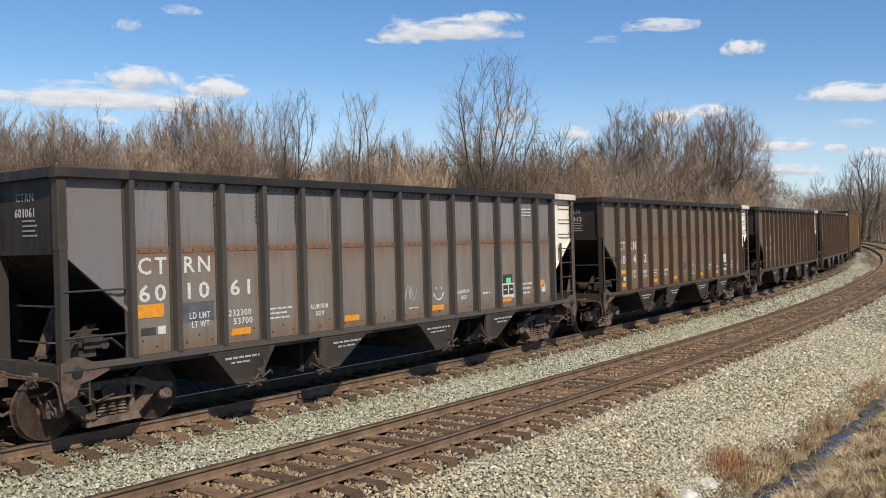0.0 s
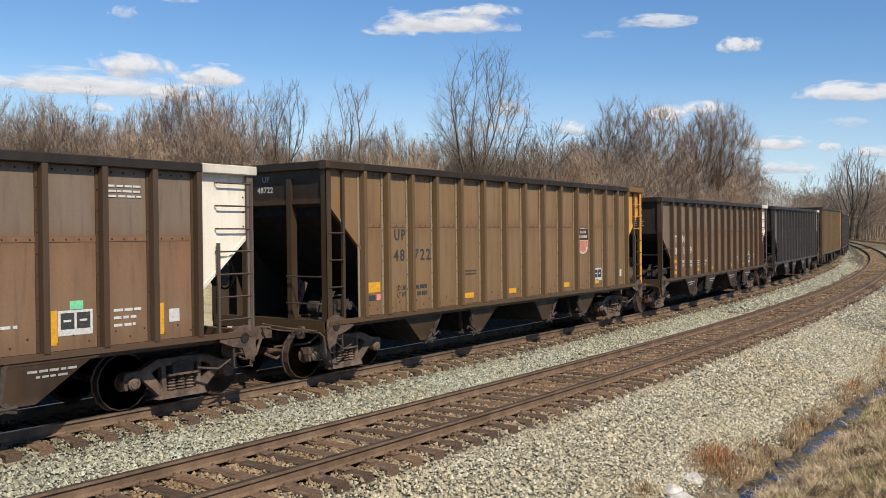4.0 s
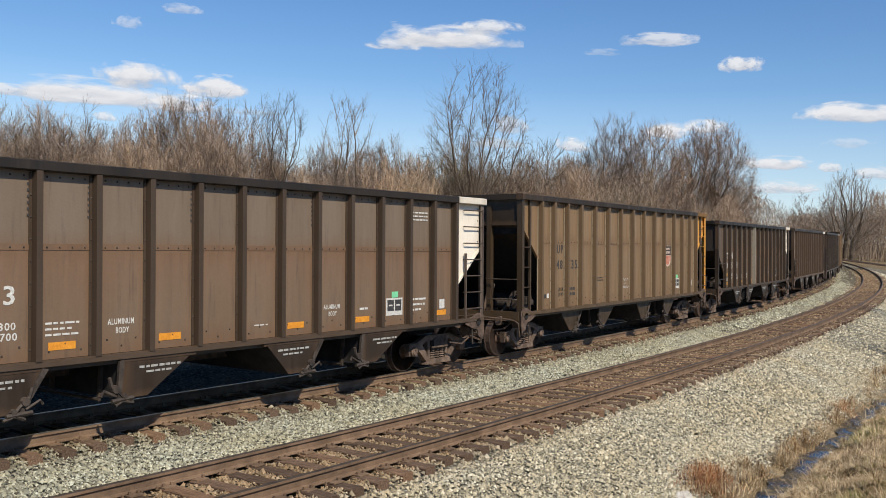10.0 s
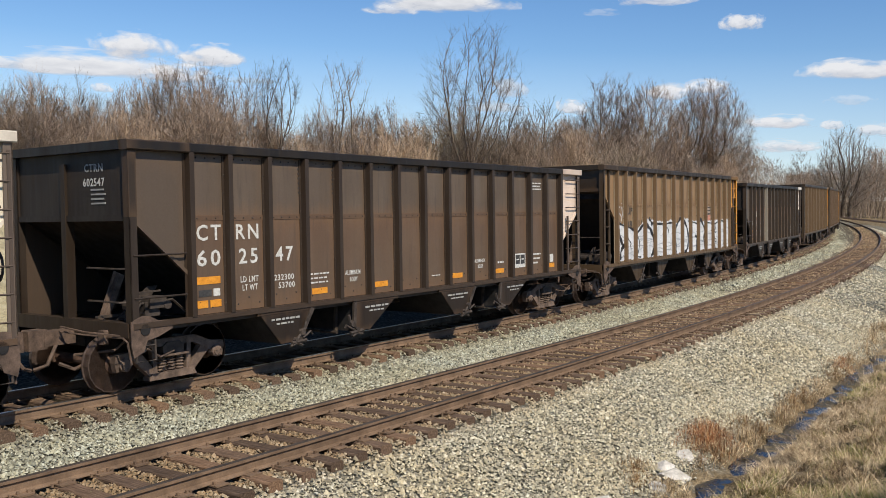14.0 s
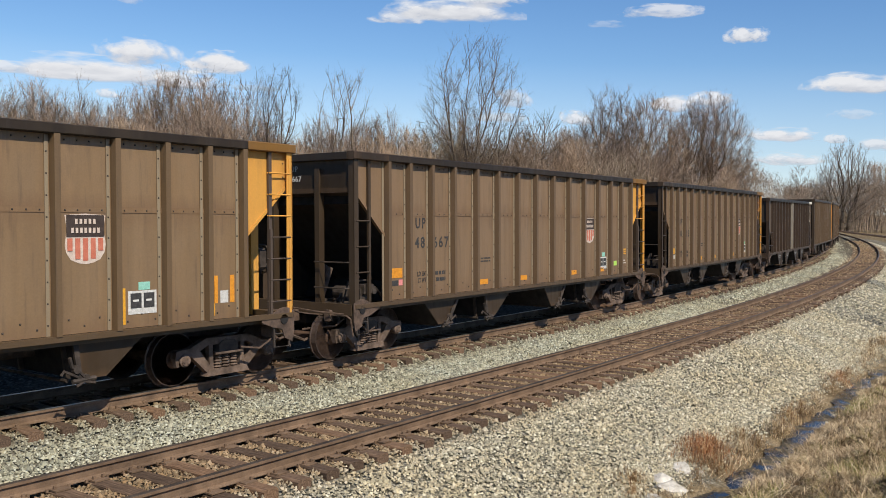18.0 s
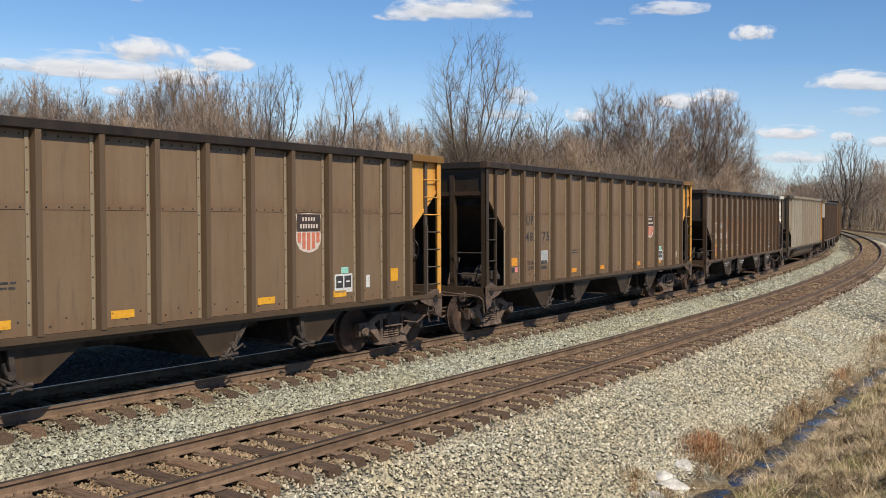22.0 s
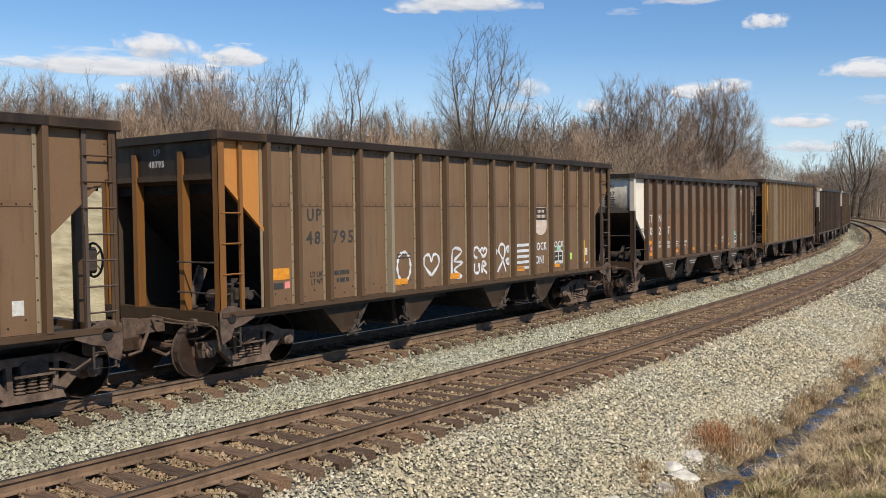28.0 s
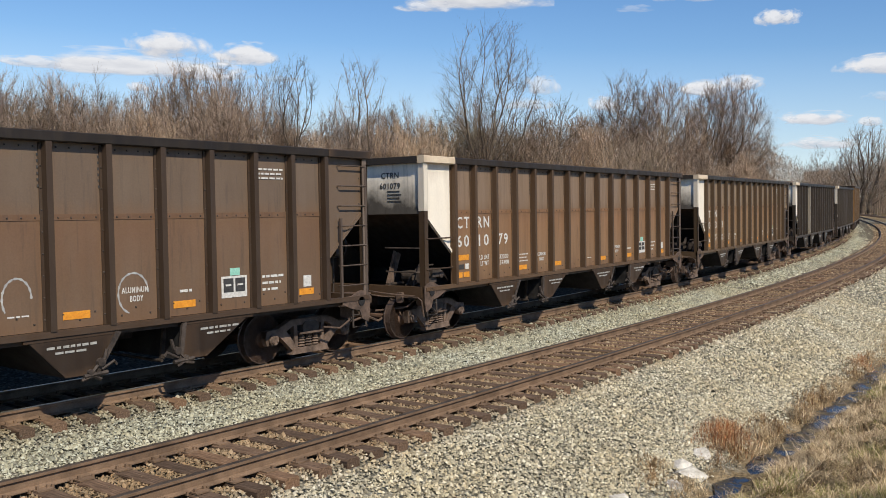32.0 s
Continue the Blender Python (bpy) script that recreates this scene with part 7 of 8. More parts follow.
def grow(seed, boles, lobes, count, thin, limb, girth, bend=0.6, sprays=6, spray=0.55, hollow=0.34):
    """A bare tree: points strewn through a crown of ellipsoids (x, y, z, half width, half height) are joined one by
    one to the wood that stands, by the shortest way back to the root; then each joint bears a spray of twigs.
    boles: (x, y, height of the fork)."""
    r = np.random.RandomState(seed)
    share = np.array([hw * hw * hh for _, _, _, hw, hh in lobes])
    pick = r.choice(len(lobes), count, p=share / share.sum())
    d = r.normal(size=(count, 3))
    d /= np.linalg.norm(d, axis=1)[:, None]
    lob = np.array(lobes)[pick]
    tips = lob[:, :3] + d * lob[:, [3, 3, 4]] * (r.rand(count, 1) ** hollow)
    tips = tips[tips[:, 2] > 0.4]
    nodes, up, run = [], [], []
    for x, y, h in boles:
        m = max(int(h / 0.45), 2)
        for k in range(m + 1):
            up.append(len(nodes) - 1 if k else -1)
            nodes.append((x + 0.04 * r.normal(), y + 0.04 * r.normal(), -0.4 + (h + 0.4) * k / m))
            run.append(0.45 * k)
    ready = len(nodes)
    n = ready + len(tips)
    P = np.concatenate([np.array(nodes), tips])
    up, run = np.array(up + [-1] * len(tips)), np.array(run + [0.0] * len(tips))
    best, link = np.full(n, np.inf), np.zeros(n, int)
    done = np.zeros(n, bool)

    def offer(k):
        dist = np.linalg.norm(P - P[k], axis=1)
        fall = np.maximum(P[k, 2] - P[:, 2], 0)       # wood seldom grows downwards
        cost = dist + bend * run[k] + 0.35 * fall
        better = (cost < best) & ~done
        best[better], link[better] = cost[better], k

    done[:ready] = True
    for k in range(ready):
        offer(k)
    order = list(range(ready))
    for _ in range(len(tips)):
        k = int(np.argmin(np.where(done, np.inf, best)))
        up[k], done[k] = link[k], True
        run[k] = run[link[k]] + np.linalg.norm(P[k] - P[link[k]])
        order.append(k)
        offer(k)
    load = np.ones(n)
    for k in order[::-1]:
        if up[k] >= 0:
            load[up[k]] += load[k]
    heir = np.full(n, -1)       # each joint's heaviest child carries the limb on
    for k in order:
        if up[k] >= 0 and (heir[up[k]] < 0 or load[k] > load[heir[up[k]]]):
            heir[up[k]] = k
    inner = np.array([k for k in range(ready, n) if heir[k] >= 0])
    for _ in range(5):          # limbs straighten as they grow
        P[inner] = 0.4 * P[inner] + 0.3 * P[up[inner]] + 0.3 * P[heir[inner]]
    R = np.maximum(girth * (load / load.max()) ** 0.52, thin)
    e = np.flatnonzero(up >= 0)
    A, B = P[up[e]], P[e]
    side = r.normal(size=A.shape) * 0.035 * np.linalg.norm(B - A, axis=1)[:, None]
    edges = np.stack([A, (A + B) / 2 + side + np.array((0, 0, -0.02)), B], 1)
    rad = np.stack([np.minimum(R[up[e]], R[e] * 1.7), R[e] * 1.15, R[e]], 1)
    heavy, light = [], []
    big = R[e] > limb
    heavy.append(strands(edges[big], rad[big], 6))
    light.append(strands(edges[~big], rad[~big], 3))
    t = e[(load[e] < 0.02 * count) & (e >= ready)]
    a = np.repeat(t, sprays)
    D = P[a] - P[up[a]]
    D /= np.maximum(np.linalg.norm(D, axis=1), 1e-6)[:, None]
    out = (P[a] - P[a].mean(0)) * np.array((1.0, 1.0, 0.6))
    out /= np.maximum(np.linalg.norm(out, axis=1), 1e-6)[:, None]
    D = 0.7 * D + 0.55 * out + r.normal(size=D.shape) * 0.62
    D /= np.linalg.norm(D, axis=1)[:, None]
    w = r.rand(len(a))[:, None]
    S = P[up[a]] * w + P[a] * (1 - w)
    L = spray * r.uniform(0.35, 1.1, len(a))[:, None]
    M = S + D * L * 0.5
    T = M + (D + r.normal(size=D.shape) * 0.25 + np.array((0, 0, 0.1))) * L * 0.5
    light.append(strands(np.stack([S, M, T], 1), np.full((len(a), 3), thin * 0.8) * np.array((1.0, 0.8, 0.45)), 2))
    f = np.repeat(np.arange(len(a)), 2)
    D2 = np.repeat(D, 2, 0) + r.normal(size=(len(f), 3)) * 0.6
    L2 = np.repeat(L, 2, 0) * 0.5
    light.append(strands(np.stack([M[f], M[f] + D2 * L2], 1), np.full((len(f), 2), thin * 0.62) * np.array((1.0, 0.5)), 2))
    return heavy, light


def tree_meshes(seed, boles, lobes, count, twig, height, thin=0.010, limb=0.03, girth=0.2, **more):
    heavy, light = grow(seed, boles, lobes, count, thin, limb, girth, **more)
    out = []
    top = float(np.percentile(np.concatenate([v for v, _ in light])[:, 2], 99.6))
    for name, bunch, mat in (("trunk", heavy, BARK), ("crown", light, twig)):
        vs, fs, k = [], [], 0
        for v, f in bunch:
            vs.append(v * (height / top))
            fs.append(f + k)
            k += len(v)
        out.append(arrays(name, np.concatenate(vs), np.concatenate(fs), mat, name == "trunk"))
    return out


def place_tree(name, meshes, x, y, z, turn, size, label, group=""):
    t = tagged(new(name), label, "tree", group)
    part("trunk", meshes[0], t)
    part("crown", meshes[1], t, "bare twigs")
    t.matrix_basis = Matrix.LocRotScale((x, y, z), Euler((0, 0, turn)), (size, size, size))
    return t


def bearing(px, d):
    """Ground place d metres off; px counts 1600.7 to the depth, 784 straight ahead."""
    a = math.atan((px - 784) / 1600.7)
    return d * math.sin(a), d * math.cos(a)


def tall_to(px, up, d):
    """Height over the field of a top seen `up` above the level line, d metres off."""
    return EYE.z + 1.0 + up / 1600.7 * d * math.cos(math.atan((px - 784) / 1600.7))


r = random.Random(17)
# tall open tree with several stems
x, y = bearing(826, 60)
place_tree("tree", tree_meshes(11, [(0, 0, 3.6), (0.25, 0.1, 2.0)], [(0.25, 0, 9.0, 3.3, 5.2), (-1.3, 0, 7.9, 2.2, 3.2), (1.6, 0, 7.9, 2.2, 3.4)], 760, TWIG_DARK, tall_to(838, 285, 60), 0.0085, 0.022, 0.19, bend=0.48, sprays=5, spray=0.9), x, y, -1.0, 0.0, 1.0, "tall bare tree with several grey stems")
# slim tree and its neighbours
x, y = bearing(490, 58)
place_tree("tree", tree_meshes(21, [(0, 0, 5.6)], [(0.1, 0, 8.6, 1.35, 3.4), (0.2, 0, 6.4, 1.0, 2.0)], 210, TWIG_DARK, tall_to(497, 220, 58), 0.009, 0.024, 0.12, bend=0.58, sprays=6, spray=0.7), x, y, -1.0, 0.0, 1.0, "slim bare tree with forked stem")
x, y = bearing(606, 60)
place_tree("tree", tree_meshes(31, [(-0.2, 0, 1.6), (0.25, 0, 2.0)], [(0, 0, 6.4, 1.7, 4.6), (0.3, 0, 4.6, 2.1, 2.8)], 380, TWIG, tall_to(607, 214, 60), 0.0085, 0.024, 0.12, bend=0.62, sprays=6, spray=0.7), x, y, -1.0, 0.0, 1.0, "bare tree with thin upright branches")
# rounded trees
x, y = bearing(1208, 92)
place_tree("tree", tree_meshes(41, [(0, 0, 5.0), (0.5, 0.1, 4.6)], [(2.4, 0, 9.4, 3.9, 5.4), (3.0, 0, 7.0, 4.2, 3.2), (1.0, 0, 9.2, 2.6, 4.6)], 2400, TWIG_GREY, tall_to(1250, 192, 92), 0.0100, 0.034, 0.30, bend=0.5, sprays=10, spray=0.85), x, y, -1.0, 0.0, 1.0, "rounded bare tree with a dense twiggy crown")
x, y = bearing(1187, 94)
place_tree("tree", tree_meshes(43, [(0, 0, 5.0)], [(-0.2, 0, 8.6, 1.2, 4.2)], 240, TWIG_GREY, tall_to(1190, 165, 94), 0.0100, 0.03, 0.16, bend=0.58, sprays=6, spray=0.7), x, y, -1.0, 0.0, 1.0, "slim bare tree beside a rounded one")
x, y = bearing(1072, 84)
place_tree("tree", tree_meshes(51, [(0, 0, 3.2), (-0.5, 0, 2.6)], [(0.2, 0, 9.2, 3.0, 4.8), (-1.5, 0, 7.4, 3.0, 3.8), (1.2, 0, 7.0, 2.7, 3.8)], 1500, TWIG_RED, tall_to(1080, 194, 84), 0.0095, 0.032, 0.24, bend=0.45, sprays=9, spray=0.85), x, y, -1.0, 0.0, 1.0, "broad bare tree with brown twigs")
x, y = bearing(1135, 86)
place_tree("tree", tree_meshes(56, [(0, 0, 3.0), (0.6, 0, 2.6)], [(0.2, 0, 8.6, 3.0, 4.8), (-1.3, 0, 6.8, 2.5, 3.6), (1.7, 0, 7.2, 2.7, 4.2)], 1500, TWIG_RED, tall_to(1138, 188, 86), 0.0095, 0.032, 0.22, bend=0.45, sprays=9, spray=0.85), x, y, -1.0, 0.0, 1.0, "broad bare tree with brown twigs")
x, y = bearing(948, 72)
place_tree("tree", tree_meshes(61, [(0, 0, 3.4)], [(0.2, 0, 6.8, 2.3, 3.4), (-0.9, 0, 5.6, 1.5, 2.4)], 300, TWIG_DARK, tall_to(956, 160, 72), 0.011, 0.026, 0.16, bend=0.55, sprays=5, spray=0.6), x, y, -1.0, 0.0, 1.0, "bare tree with dark forked branches")
x, y = bearing(1492, 205)
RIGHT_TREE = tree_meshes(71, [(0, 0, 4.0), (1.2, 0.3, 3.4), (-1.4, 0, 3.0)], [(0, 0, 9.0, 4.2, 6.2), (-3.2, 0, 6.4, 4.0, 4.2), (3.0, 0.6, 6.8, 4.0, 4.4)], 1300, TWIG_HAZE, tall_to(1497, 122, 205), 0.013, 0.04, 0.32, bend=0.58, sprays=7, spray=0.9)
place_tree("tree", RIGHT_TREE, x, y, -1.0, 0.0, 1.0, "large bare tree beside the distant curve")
SIDE_TREE = tree_meshes(81, [(0, 0, 2.4)], [(0, 0, 6.2, 2.4, 4.6)], 260, TWIG, 9.5, 0.008, 0.026, 0.10, bend=0.8)
for px_x, px_y, turn in ((20.8, 27.5, 0.3), (26.0, 42.0, 2.0)):     # trees off to the side whose shade falls over the stones
    place_tree("tree", SIDE_TREE, px_x, px_y, -0.6, turn, 1.0, "bare tree on the near side of the tracks")

SCRUBS = []
for k in range(8):
    r = random.Random(200 + k)
    foot = [(r.uniform(-2.0, 2.0), r.uniform(-1.2, 1.2)) for _ in range(4)]
    boles = [(fx + r.uniform(-0.25, 0.25), fy, r.uniform(0.4, 1.6)) for fx, fy in foot for _ in range(2)]
    lobes = [(fx * 1.2, fy * 1.2, r.uniform(4.6, 6.6), r.uniform(1.2, 2.1), r.uniform(2.8, 4.4)) for fx, fy in foot]
    SCRUBS.append(tree_meshes(300 + k, boles, lobes, 560, (TWIG, TWIG_RED, TWIG_GREY, TWIG, TWIG_GREY, TWIG_RED, TWIG_DARK, TWIG_PALE)[k], 10.0, 0.0088, 0.024, 0.085, bend=0.5, sprays=8, spray=0.8))
r = random.Random(5)
LINE = "leafless scrub along the far side of the tracks"


def skyline(px):
    """How far the scrub's tops rise over the level line, bearing by bearing."""
    return float(np.interp(px, [-300, 0, 60, 100, 150, 200, 260, 300, 355, 400, 440, 470, 560, 640, 700, 760, 960, 1010, 1050, 1160, 1195, 1330, 1345, 1400], [170, 150, 180, 155, 130, 165, 155, 180, 198, 160, 118, 98, 100, 125, 135, 122, 120, 118, 118, 108, 78, 66, 52, 50]))


for row, d0 in enumerate((56, 66, 80)):
    px = -250
    while px < 1325:
        d = d0 + r.uniform(-4, 4) + max(0, px - 700) * 0.030
        x, y = bearing(px, d)
        top = tall_to(px, skyline(px) * r.uniform(0.82, 1.18) * (0.85, 0.95, 1.03)[row], d)
        k = r.randrange(7) if px < 700 else r.randrange(8)
        place_tree("scrub_tree", SCRUBS[k], x, y, -1.0, r.uniform(0, 6.28), top / 10.0, LINE, LINE)
        px += r.uniform(36, 60) * (1.0, 0.9, 1.1)[row]
for k in range(22):      # beside the distant curve
    px = r.uniform(1400, 1680)
    d = r.uniform(205, 260)
    x, y = bearing(px, d)
    place_tree("scrub_tree", SCRUBS[r.randrange(7)], x, y, -1.0, r.uniform(0, 6.28), tall_to(px, (50 if px < 1440 else 85) * r.uniform(0.6, 1.1), d) / 10, "leafless trees beside the distant curve", "leafless trees beside the distant curve")


def woods(name, n, near, far, top_of, thick, seed, a0, a1, mat, label):
    """A belt of brush: thousands of thin crooked stems and twigs under an uneven canopy."""
    r = np.random.RandomState(seed)
    a = np.radians(r.uniform(a0, a1, n))
    px = 784 + 1600.7 * np.tan(a)
    d = near + (far - near) * r.rand(n) + 110 * np.clip((px - 1150) / 330, 0, 1)
    lump = 0.88 + 0.14 * np.sin(px * 0.035 + seed) + 0.10 * np.sin(px * 0.083 + d * 0.6)
    top = np.maximum(EYE.z + 1 + np.array([top_of(p) for p in px]) * lump / 1600.7 * d * np.cos(a), 1.5)
    stem = r.rand(n) < 0.02
    root = np.where(stem, 0.0, (0.10 + 0.86 * r.rand(n) ** 0.8) * top)
    length = np.where(stem, top * r.uniform(0.6, 1.0, n), r.uniform(0.35, 1.3, n))
    t, tilt = r.uniform(0, 6.283, n), np.where(stem, 0.16 * abs(r.normal(0, 1, n)), r.uniform(0.1, 1.7, n))
    tilt = np.clip(tilt, 0, 1.5)
    w = thick * np.where(stem, 1.5, 0.55 + 0.6 * r.rand(n))
    x, y = d * np.sin(a), d * np.cos(a)
    v = np.zeros((n, 3, 3))
    q = r.uniform(-0.9, 0.9, n)
    for k, e in ((0, -1.4), (1, 1.4)):
        v[:, k] = np.stack([x + e * w * np.cos(q), y + e * w * np.sin(q), root - 1.2], 1)
    v[:, 2] = np.stack([x + np.cos(t) * np.sin(tilt) * length, y + np.sin(t) * np.sin(tilt) * length, np.minimum(root + length * np.cos(tilt), top * 1.05) - 1.2], 1)
    f = np.arange(3 * n).reshape(-1, 3)
    tagged(new(name, arrays(name, v.reshape(-1, 3), f.reshape(-1, 3), mat)), label, "woods", "", "stuff")


def low_line(px):
    return skyline(px) * 0.72


def far_line(px):
    return float(np.interp(px, [-900, 300, 450, 560, 800, 1150, 1340, 1400, 1500, 1700, 3000], [95, 112, 92, 96, 108, 110, 82, 52, 60, 70, 80]))


woods("thicket", 80000, 58, 84, low_line, 0.011, 1, -42, 19, TWIG, "dense leafless thicket behind the train")
woods("thicket", 60000, 58, 84, low_line, 0.011, 2, -42, 19, TWIG_DARK, "dense dark thicket behind the train")
woods("far_woods", 70000, 95, 150, far_line, 0.026, 3, -50, 24.5, TWIG_DARK, "distant leafless woods on the skyline")
woods("far_woods", 14000, 120, 190, far_line, 0.06, 4, 23.5, 50, TWIG, "leafless woods beyond the distant curve")
woods("far_woods", 16000, 92, 150, far_line, 0.032, 6, 17.5, 26, TWIG, "brushy leafless woods where the track curves away")

# low building whose pale roof shows between the trees
ROOF_PALE = plain("pale_roof_sheet", (0.45, 0.46, 0.47), (0.64, 0.64, 0.63), 2, 0.6, 0, 0.4, 20, 0.1)
WALL_PALE = plain("pale_wall_sheet", (0.36, 0.35, 0.33), (0.48, 0.46, 0.43), 2, 0.8, 0, 0.3, 20, 0.1)
shed = tagged(new("building"), "low pale shed with a white metal roof behind the trees", "building")
x, y = bearing(478, 67)
s = Shape()
s.box(-2.3, 2.3, -2, 2, 0, 6.5)
part("wall", s.data("wall", WALL_PALE), shed)
s = Shape()
s.prism([(-2.2, 6.5), (2.2, 6.5), (0, 7.0)], -2.5, 2.5, "x")
part("roof", s.data("roof", ROOF_PALE), shed, "white sheet-metal roof")
for k in (-0.8, 0.8):
    s = Shape()
    s.box(k - 0.3, k + 0.3, -2.06, -2.004, 4.0, 5.0)
    part("window", s.data("window", IRON), shed)
shed.matrix_basis = pose(x, y, -1.0, 0, 0, math.degrees(math.atan2(-x, y)))

# ---- clouds ----
def cloud_material():
    m, n, l, b = material("cloud_white", 1.0, 0, 0.0)
    out = n["Material Output"]
    c = n.new("ShaderNodeTexCoord")
    info = n.new("ShaderNodeObjectInfo")
    add = n.new("ShaderNodeVectorMath")
    add.operation = "MULTIPLY_ADD"
    add.inputs[1].default_value = (2.6, 1.0, 1.5)
    l.new(c.outputs["Generated"], add.inputs[0])
    sc = n.new("ShaderNodeMath")
    sc.operation = "MULTIPLY"
    sc.inputs[1].default_value = 50
    l.new(info.outputs["Random"], sc.inputs[0])
    l.new(sc.outputs[0], add.inputs[2])
    puff = noise_at(n, l, add.outputs[0], 1.5, 6, 0.52)
    sep = n.new("ShaderNodeSeparateXYZ")
    l.new(c.outputs["Generated"], sep.inputs[0])

    def math_(op, a, b_):
        k = n.new("ShaderNodeMath")
        k.operation = op
        for sock, val in ((k.inputs[0], a), (k.inputs[1], b_)):
            if hasattr(val, "links"):
                l.new(val, sock)
            else:
                sock.default_value = val
        return k.outputs[0]

    ux = math_("MULTIPLY", math_("SUBTRACT", sep.outputs[0], 0.5), 2.0)
    uz = math_("MULTIPLY", math_("SUBTRACT", sep.outputs[2], 0.36), 1.75)
    uz = math_("MULTIPLY", uz, math_("ADD", math_("MULTIPLY", math_("LESS_THAN", uz, 0.0), 1.1), 0.95))      # flat underside
    rad = math_("ADD", math_("MULTIPLY", ux, ux), math_("MULTIPLY", uz, uz))
    body = math_("SUBTRACT", math_("ADD", puff, 0.12), math_("MULTIPLY", rad, 0.40))
    alpha = ramp(n, l, body, (0.29, 0.0), (0.40, 0.40), (0.55, 1.0))
    thick = n.new("ShaderNodeSeparateColor")
    l.new(info.outputs["Color"], thick.inputs[0])
    alpha = math_("MULTIPLY", alpha, thick.outputs[0])
    # clouds glow by themselves: sunlit tops and grey undersides are painted in the tone
    glow, mixs, clear = n.new("ShaderNodeEmission"), n.new("ShaderNodeMixShader"), n.new("ShaderNodeBsdfTransparent")
    tone = ramp(n, l, math_("ADD", math_("MULTIPLY", puff, 0.6), math_("MULTIPLY", sep.outputs[2], 0.5)), (0.36, (0.52, 0.55, 0.62)), (0.60, (0.82, 0.83, 0.86)))
    l.new(tone, glow.inputs["Color"])
    l.new(alpha, mixs.inputs[0])
    l.new(clear.outputs[0], mixs.inputs[1])
    l.new(glow.outputs[0], mixs.inputs[2])
    l.new(mixs.outputs[0], out.inputs["Surface"])
    return m


CLOUD = cloud_material()
CLOUDS = []


def cloud(az, el, wide, high, thick=1.0):
    """A bank of cloud 2.4 km off: bearing right and height in degrees, and its size in degrees."""
    d = 2400.0
    k = math.radians(1) * d
    w, h = wide * k / 2, high * k / 2
    n = 9
    v = [((i / n * 2 - 1) * w, -0.25 * h * math.cos((i / n * 2 - 1) * 1.5) * math.cos((j / n * 2 - 1) * 1.5), (j / n * 2 - 1) * h) for j in range(n + 1) for i in range(n + 1)]
    f = [(j * (n + 1) + i, j * (n + 1) + i + 1, (j + 1) * (n + 1) + i + 1, (j + 1) * (n + 1) + i) for j in range(n) for i in range(n)]
    me = arrays("cloud", v, f, CLOUD, True)
    ob = tagged(new("cloud", me), "white fair-weather cloud drifting in a blue sky", "cloud", "clouds in the sky", "structure")
    ob.color = (thick, thick, thick, 1)
    ob.visible_shadow = False
    CLOUDS.append((ob, az, el, d))
    return ob


for row in [      # bearing, height, width and depth in degrees, thickness
    (-1.05, 11.60, 9.6, 1.9), (1.6, 12.25, 5.0, 1.3, 0.9), (-4.2, 11.0, 4.0, 1.0, 0.8),
    (-22.2, 6.75, 12.6, 1.9), (-17.5, 6.5, 6.0, 1.5),
    (-19.6, 7.95, 5.6, 2.1),
    (-15.06, 7.70, 5.0, 1.7),
    (-20.26, 11.00, 1.9, 1.0, 0.4), (-17.30, 12.06, 2.6, 0.8, 0.45),
    (12.02, 11.72, 5.4, 1.1, 0.75), (8.73, 10.97, 2.8, 0.6, 0.25),
    (16.99, 10.28, 3.0, 1.3, 0.95),
    (23.6, 7.40, 7.2, 1.7),
    (19.5, 4.45, 5.0, 1.05), (19.8, 3.05, 4.8, 0.95, 0.9),
    (12.98, 6.27, 3.6, 1.4), (15.13, 6.57, 3.2, 1.2, 0.9),
    (7.18, 5.27, 2.6, 1.2, 0.9), (3.11, 6.38, 3.0, 1.6, 0.6), (2.2, 5.2, 4.0, 0.9, 0.6),
    (23.13, 5.68, 3.0, 0.8, 0.35), (24.49, 3.99, 3.2, 1.0, 0.8), (22.27, 4.28, 1.6, 0.7, 0.8),
    (-26.87, 6.49, 5.2, 0.9, 0.8), (-21.46, 5.42, 1.7, 0.8, 0.8), (-13.0, 6.3, 4.0, 0.5, 0.3),
]:
    cloud(*row)

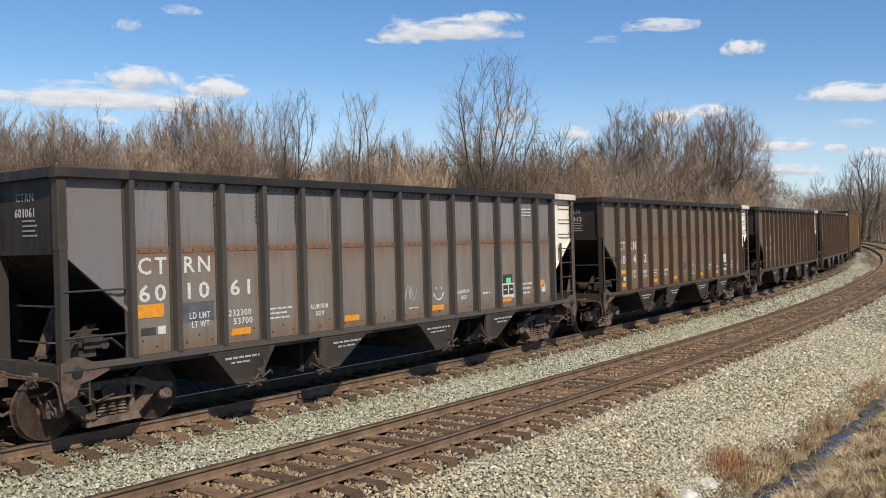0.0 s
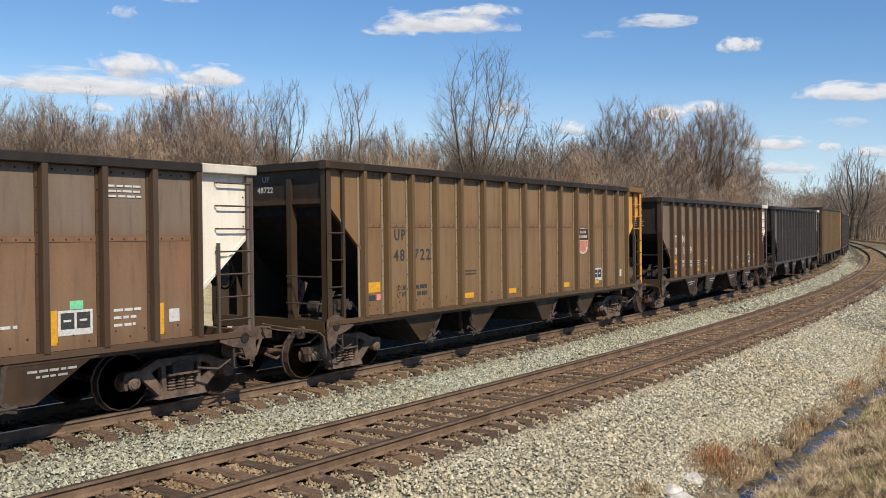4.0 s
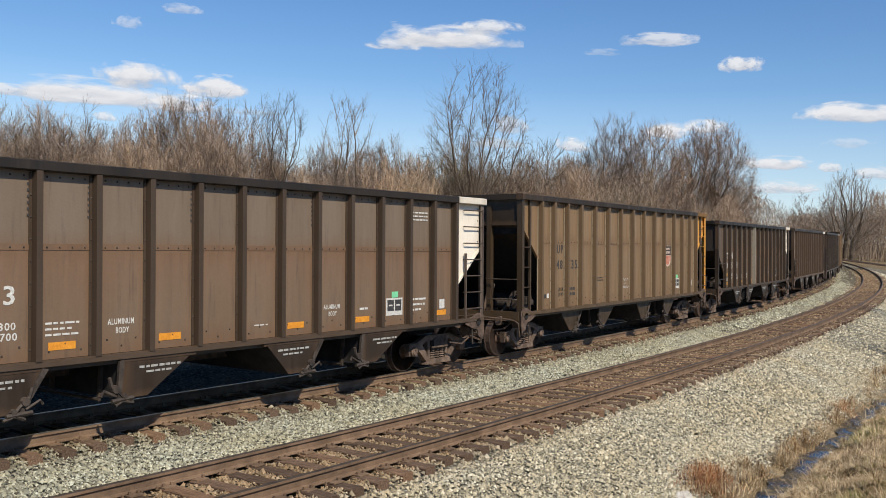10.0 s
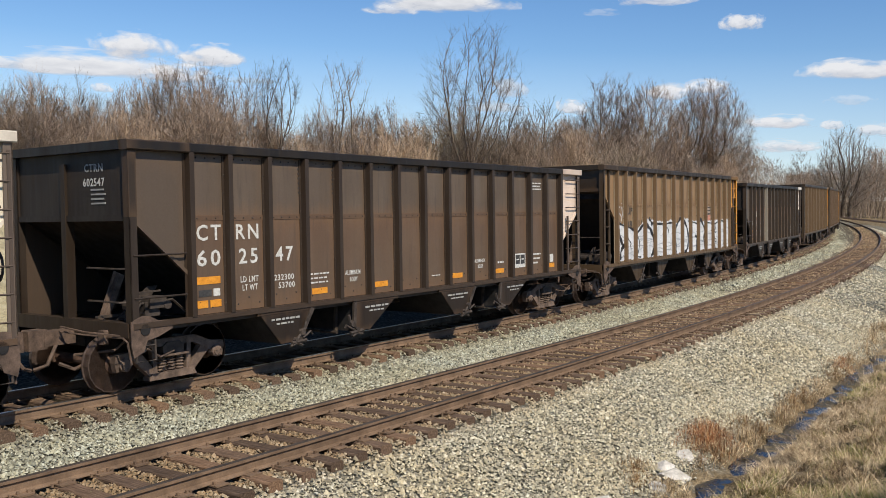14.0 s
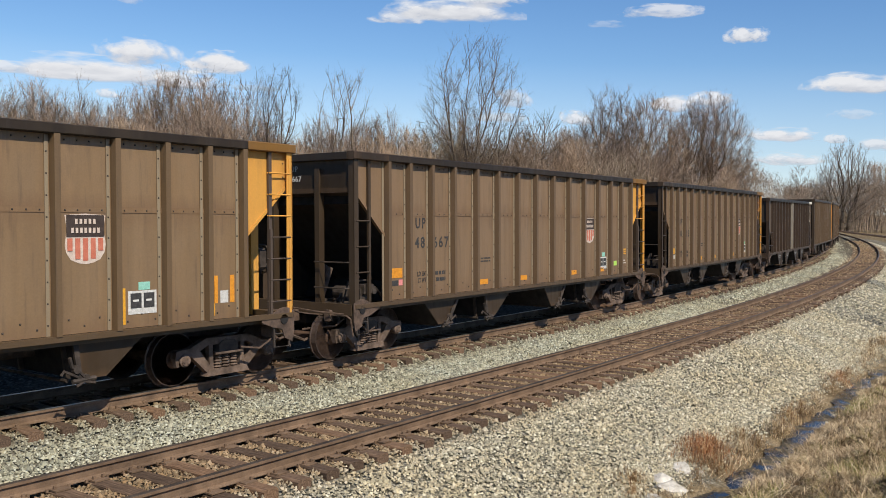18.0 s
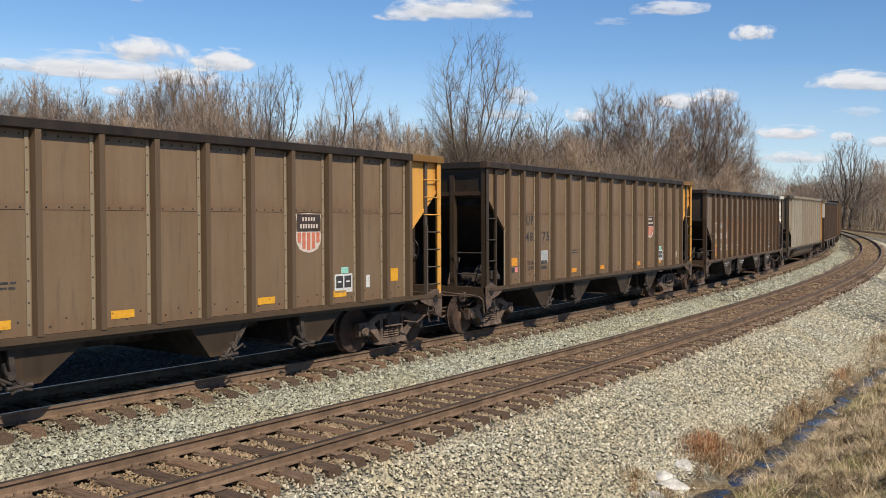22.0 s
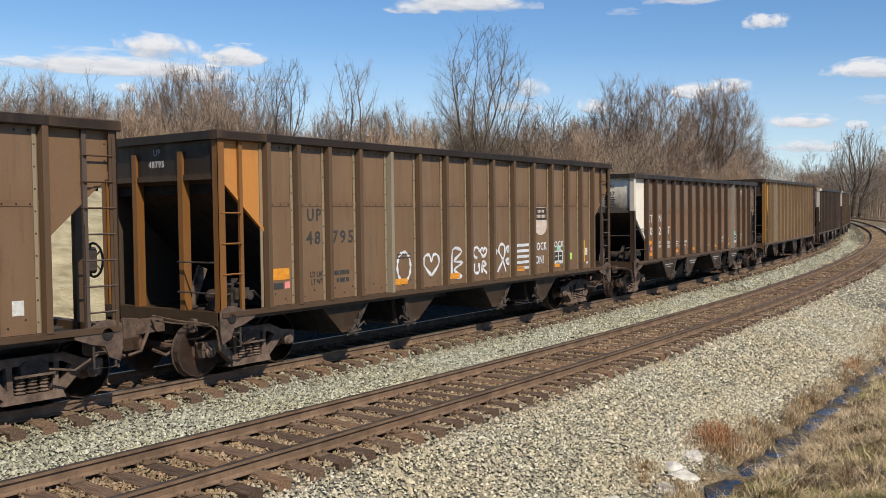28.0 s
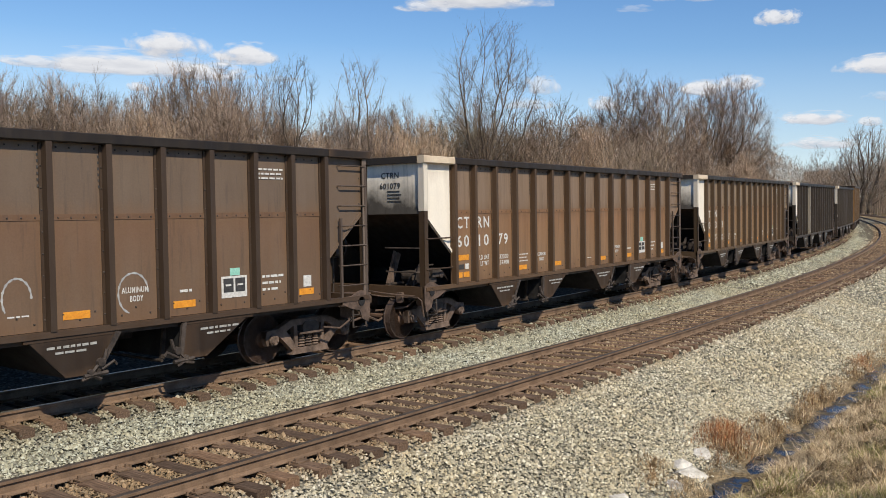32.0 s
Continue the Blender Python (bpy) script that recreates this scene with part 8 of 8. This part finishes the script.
# ---- movement ----
def centre(n):
    """Place of car n along the far track at 0 s; the kinds of car differ a little in length."""
    return float(np.interp(n, [-1, 13, 18, 19, 21, 22, 23, 24, 30, 36], [-2.75, 223.69, 303.85, 320.09, 352.50, 368.75, 385.15, 401.61, 498.85, 595.93]))


LAG = ([0, 1, 2, 3, 5.5, 6, 7, 8, 9, 10, 12, 13, 17, 18, 19, 20, 21, 22, 23, 24, 25, 26, 29, 32],
       [0.02, 0.015, 0.41, 0.415, 0.21, 0.27, 0.25, 0.19, 0.11, -0.03, -0.06, -0.02, 0.2, 0.5, 0.07, 0.165, 0.14, 0.07, 0.0, 0.45, -0.04, 0.0, 0.03, 0.02])     # metres that the train hangs back


def car_pose(n, t):
    """Where car n stands at t seconds, its trucks on the rails of the far track."""
    a = centre(n) - SPEED * t + float(np.interp(t, *LAG))
    x1, y1, _ = far_track(a - 6.17)
    x2, y2, _ = far_track(a + 6.17)
    turn = math.degrees(math.atan2(y2 - y1, x2 - x1))
    return pose((x1 + x2) / 2, (y1 + y2) / 2, DROP, -math.degrees(LEAN), 0, turn)


def motions():
    for n, car in enumerate(TRAIN):
        walk(car, [(t / 2, car_pose(n - 1, t / 2)) for t in range(65)])
    for w, n, x in WHEELS:      # wheels turn while their car goes by
        here = w.location.copy()
        t0, t1 = (centre(n) - 34) / SPEED, (centre(n) + 7) / SPEED
        f0, f1 = max(0, math.floor(t0 * 30)), min(960, math.ceil(t1 * 30))
        rows = []
        if f0 > 0:
            rows.append((0.0, f0))
        rows += [(k / 30, k) for k in range(f0, f1 + 1)] if f1 > f0 else [(0.0, 0)]
        if rows[-1][0] < 32:
            rows.append((32.0, rows[-1][1]))
        walk(w, [(t, pose(*here, 0, -math.degrees(SPEED / 30 * k / 0.457) % 360, 0)) for t, k in rows])
    for ob, az, el, d in CLOUDS:
        rows = []
        for t in (0, 16, 32):
            a, e = radians(az + 0.055 * t), radians(el)
            x, y, z = d * math.sin(a) * math.cos(e), d * math.cos(a) * math.cos(e), d * math.sin(e)
            rows.append((t, pose(x, y, z + EYE.z, 0, 0, -math.degrees(a))))
        walk(ob, rows)


motions()
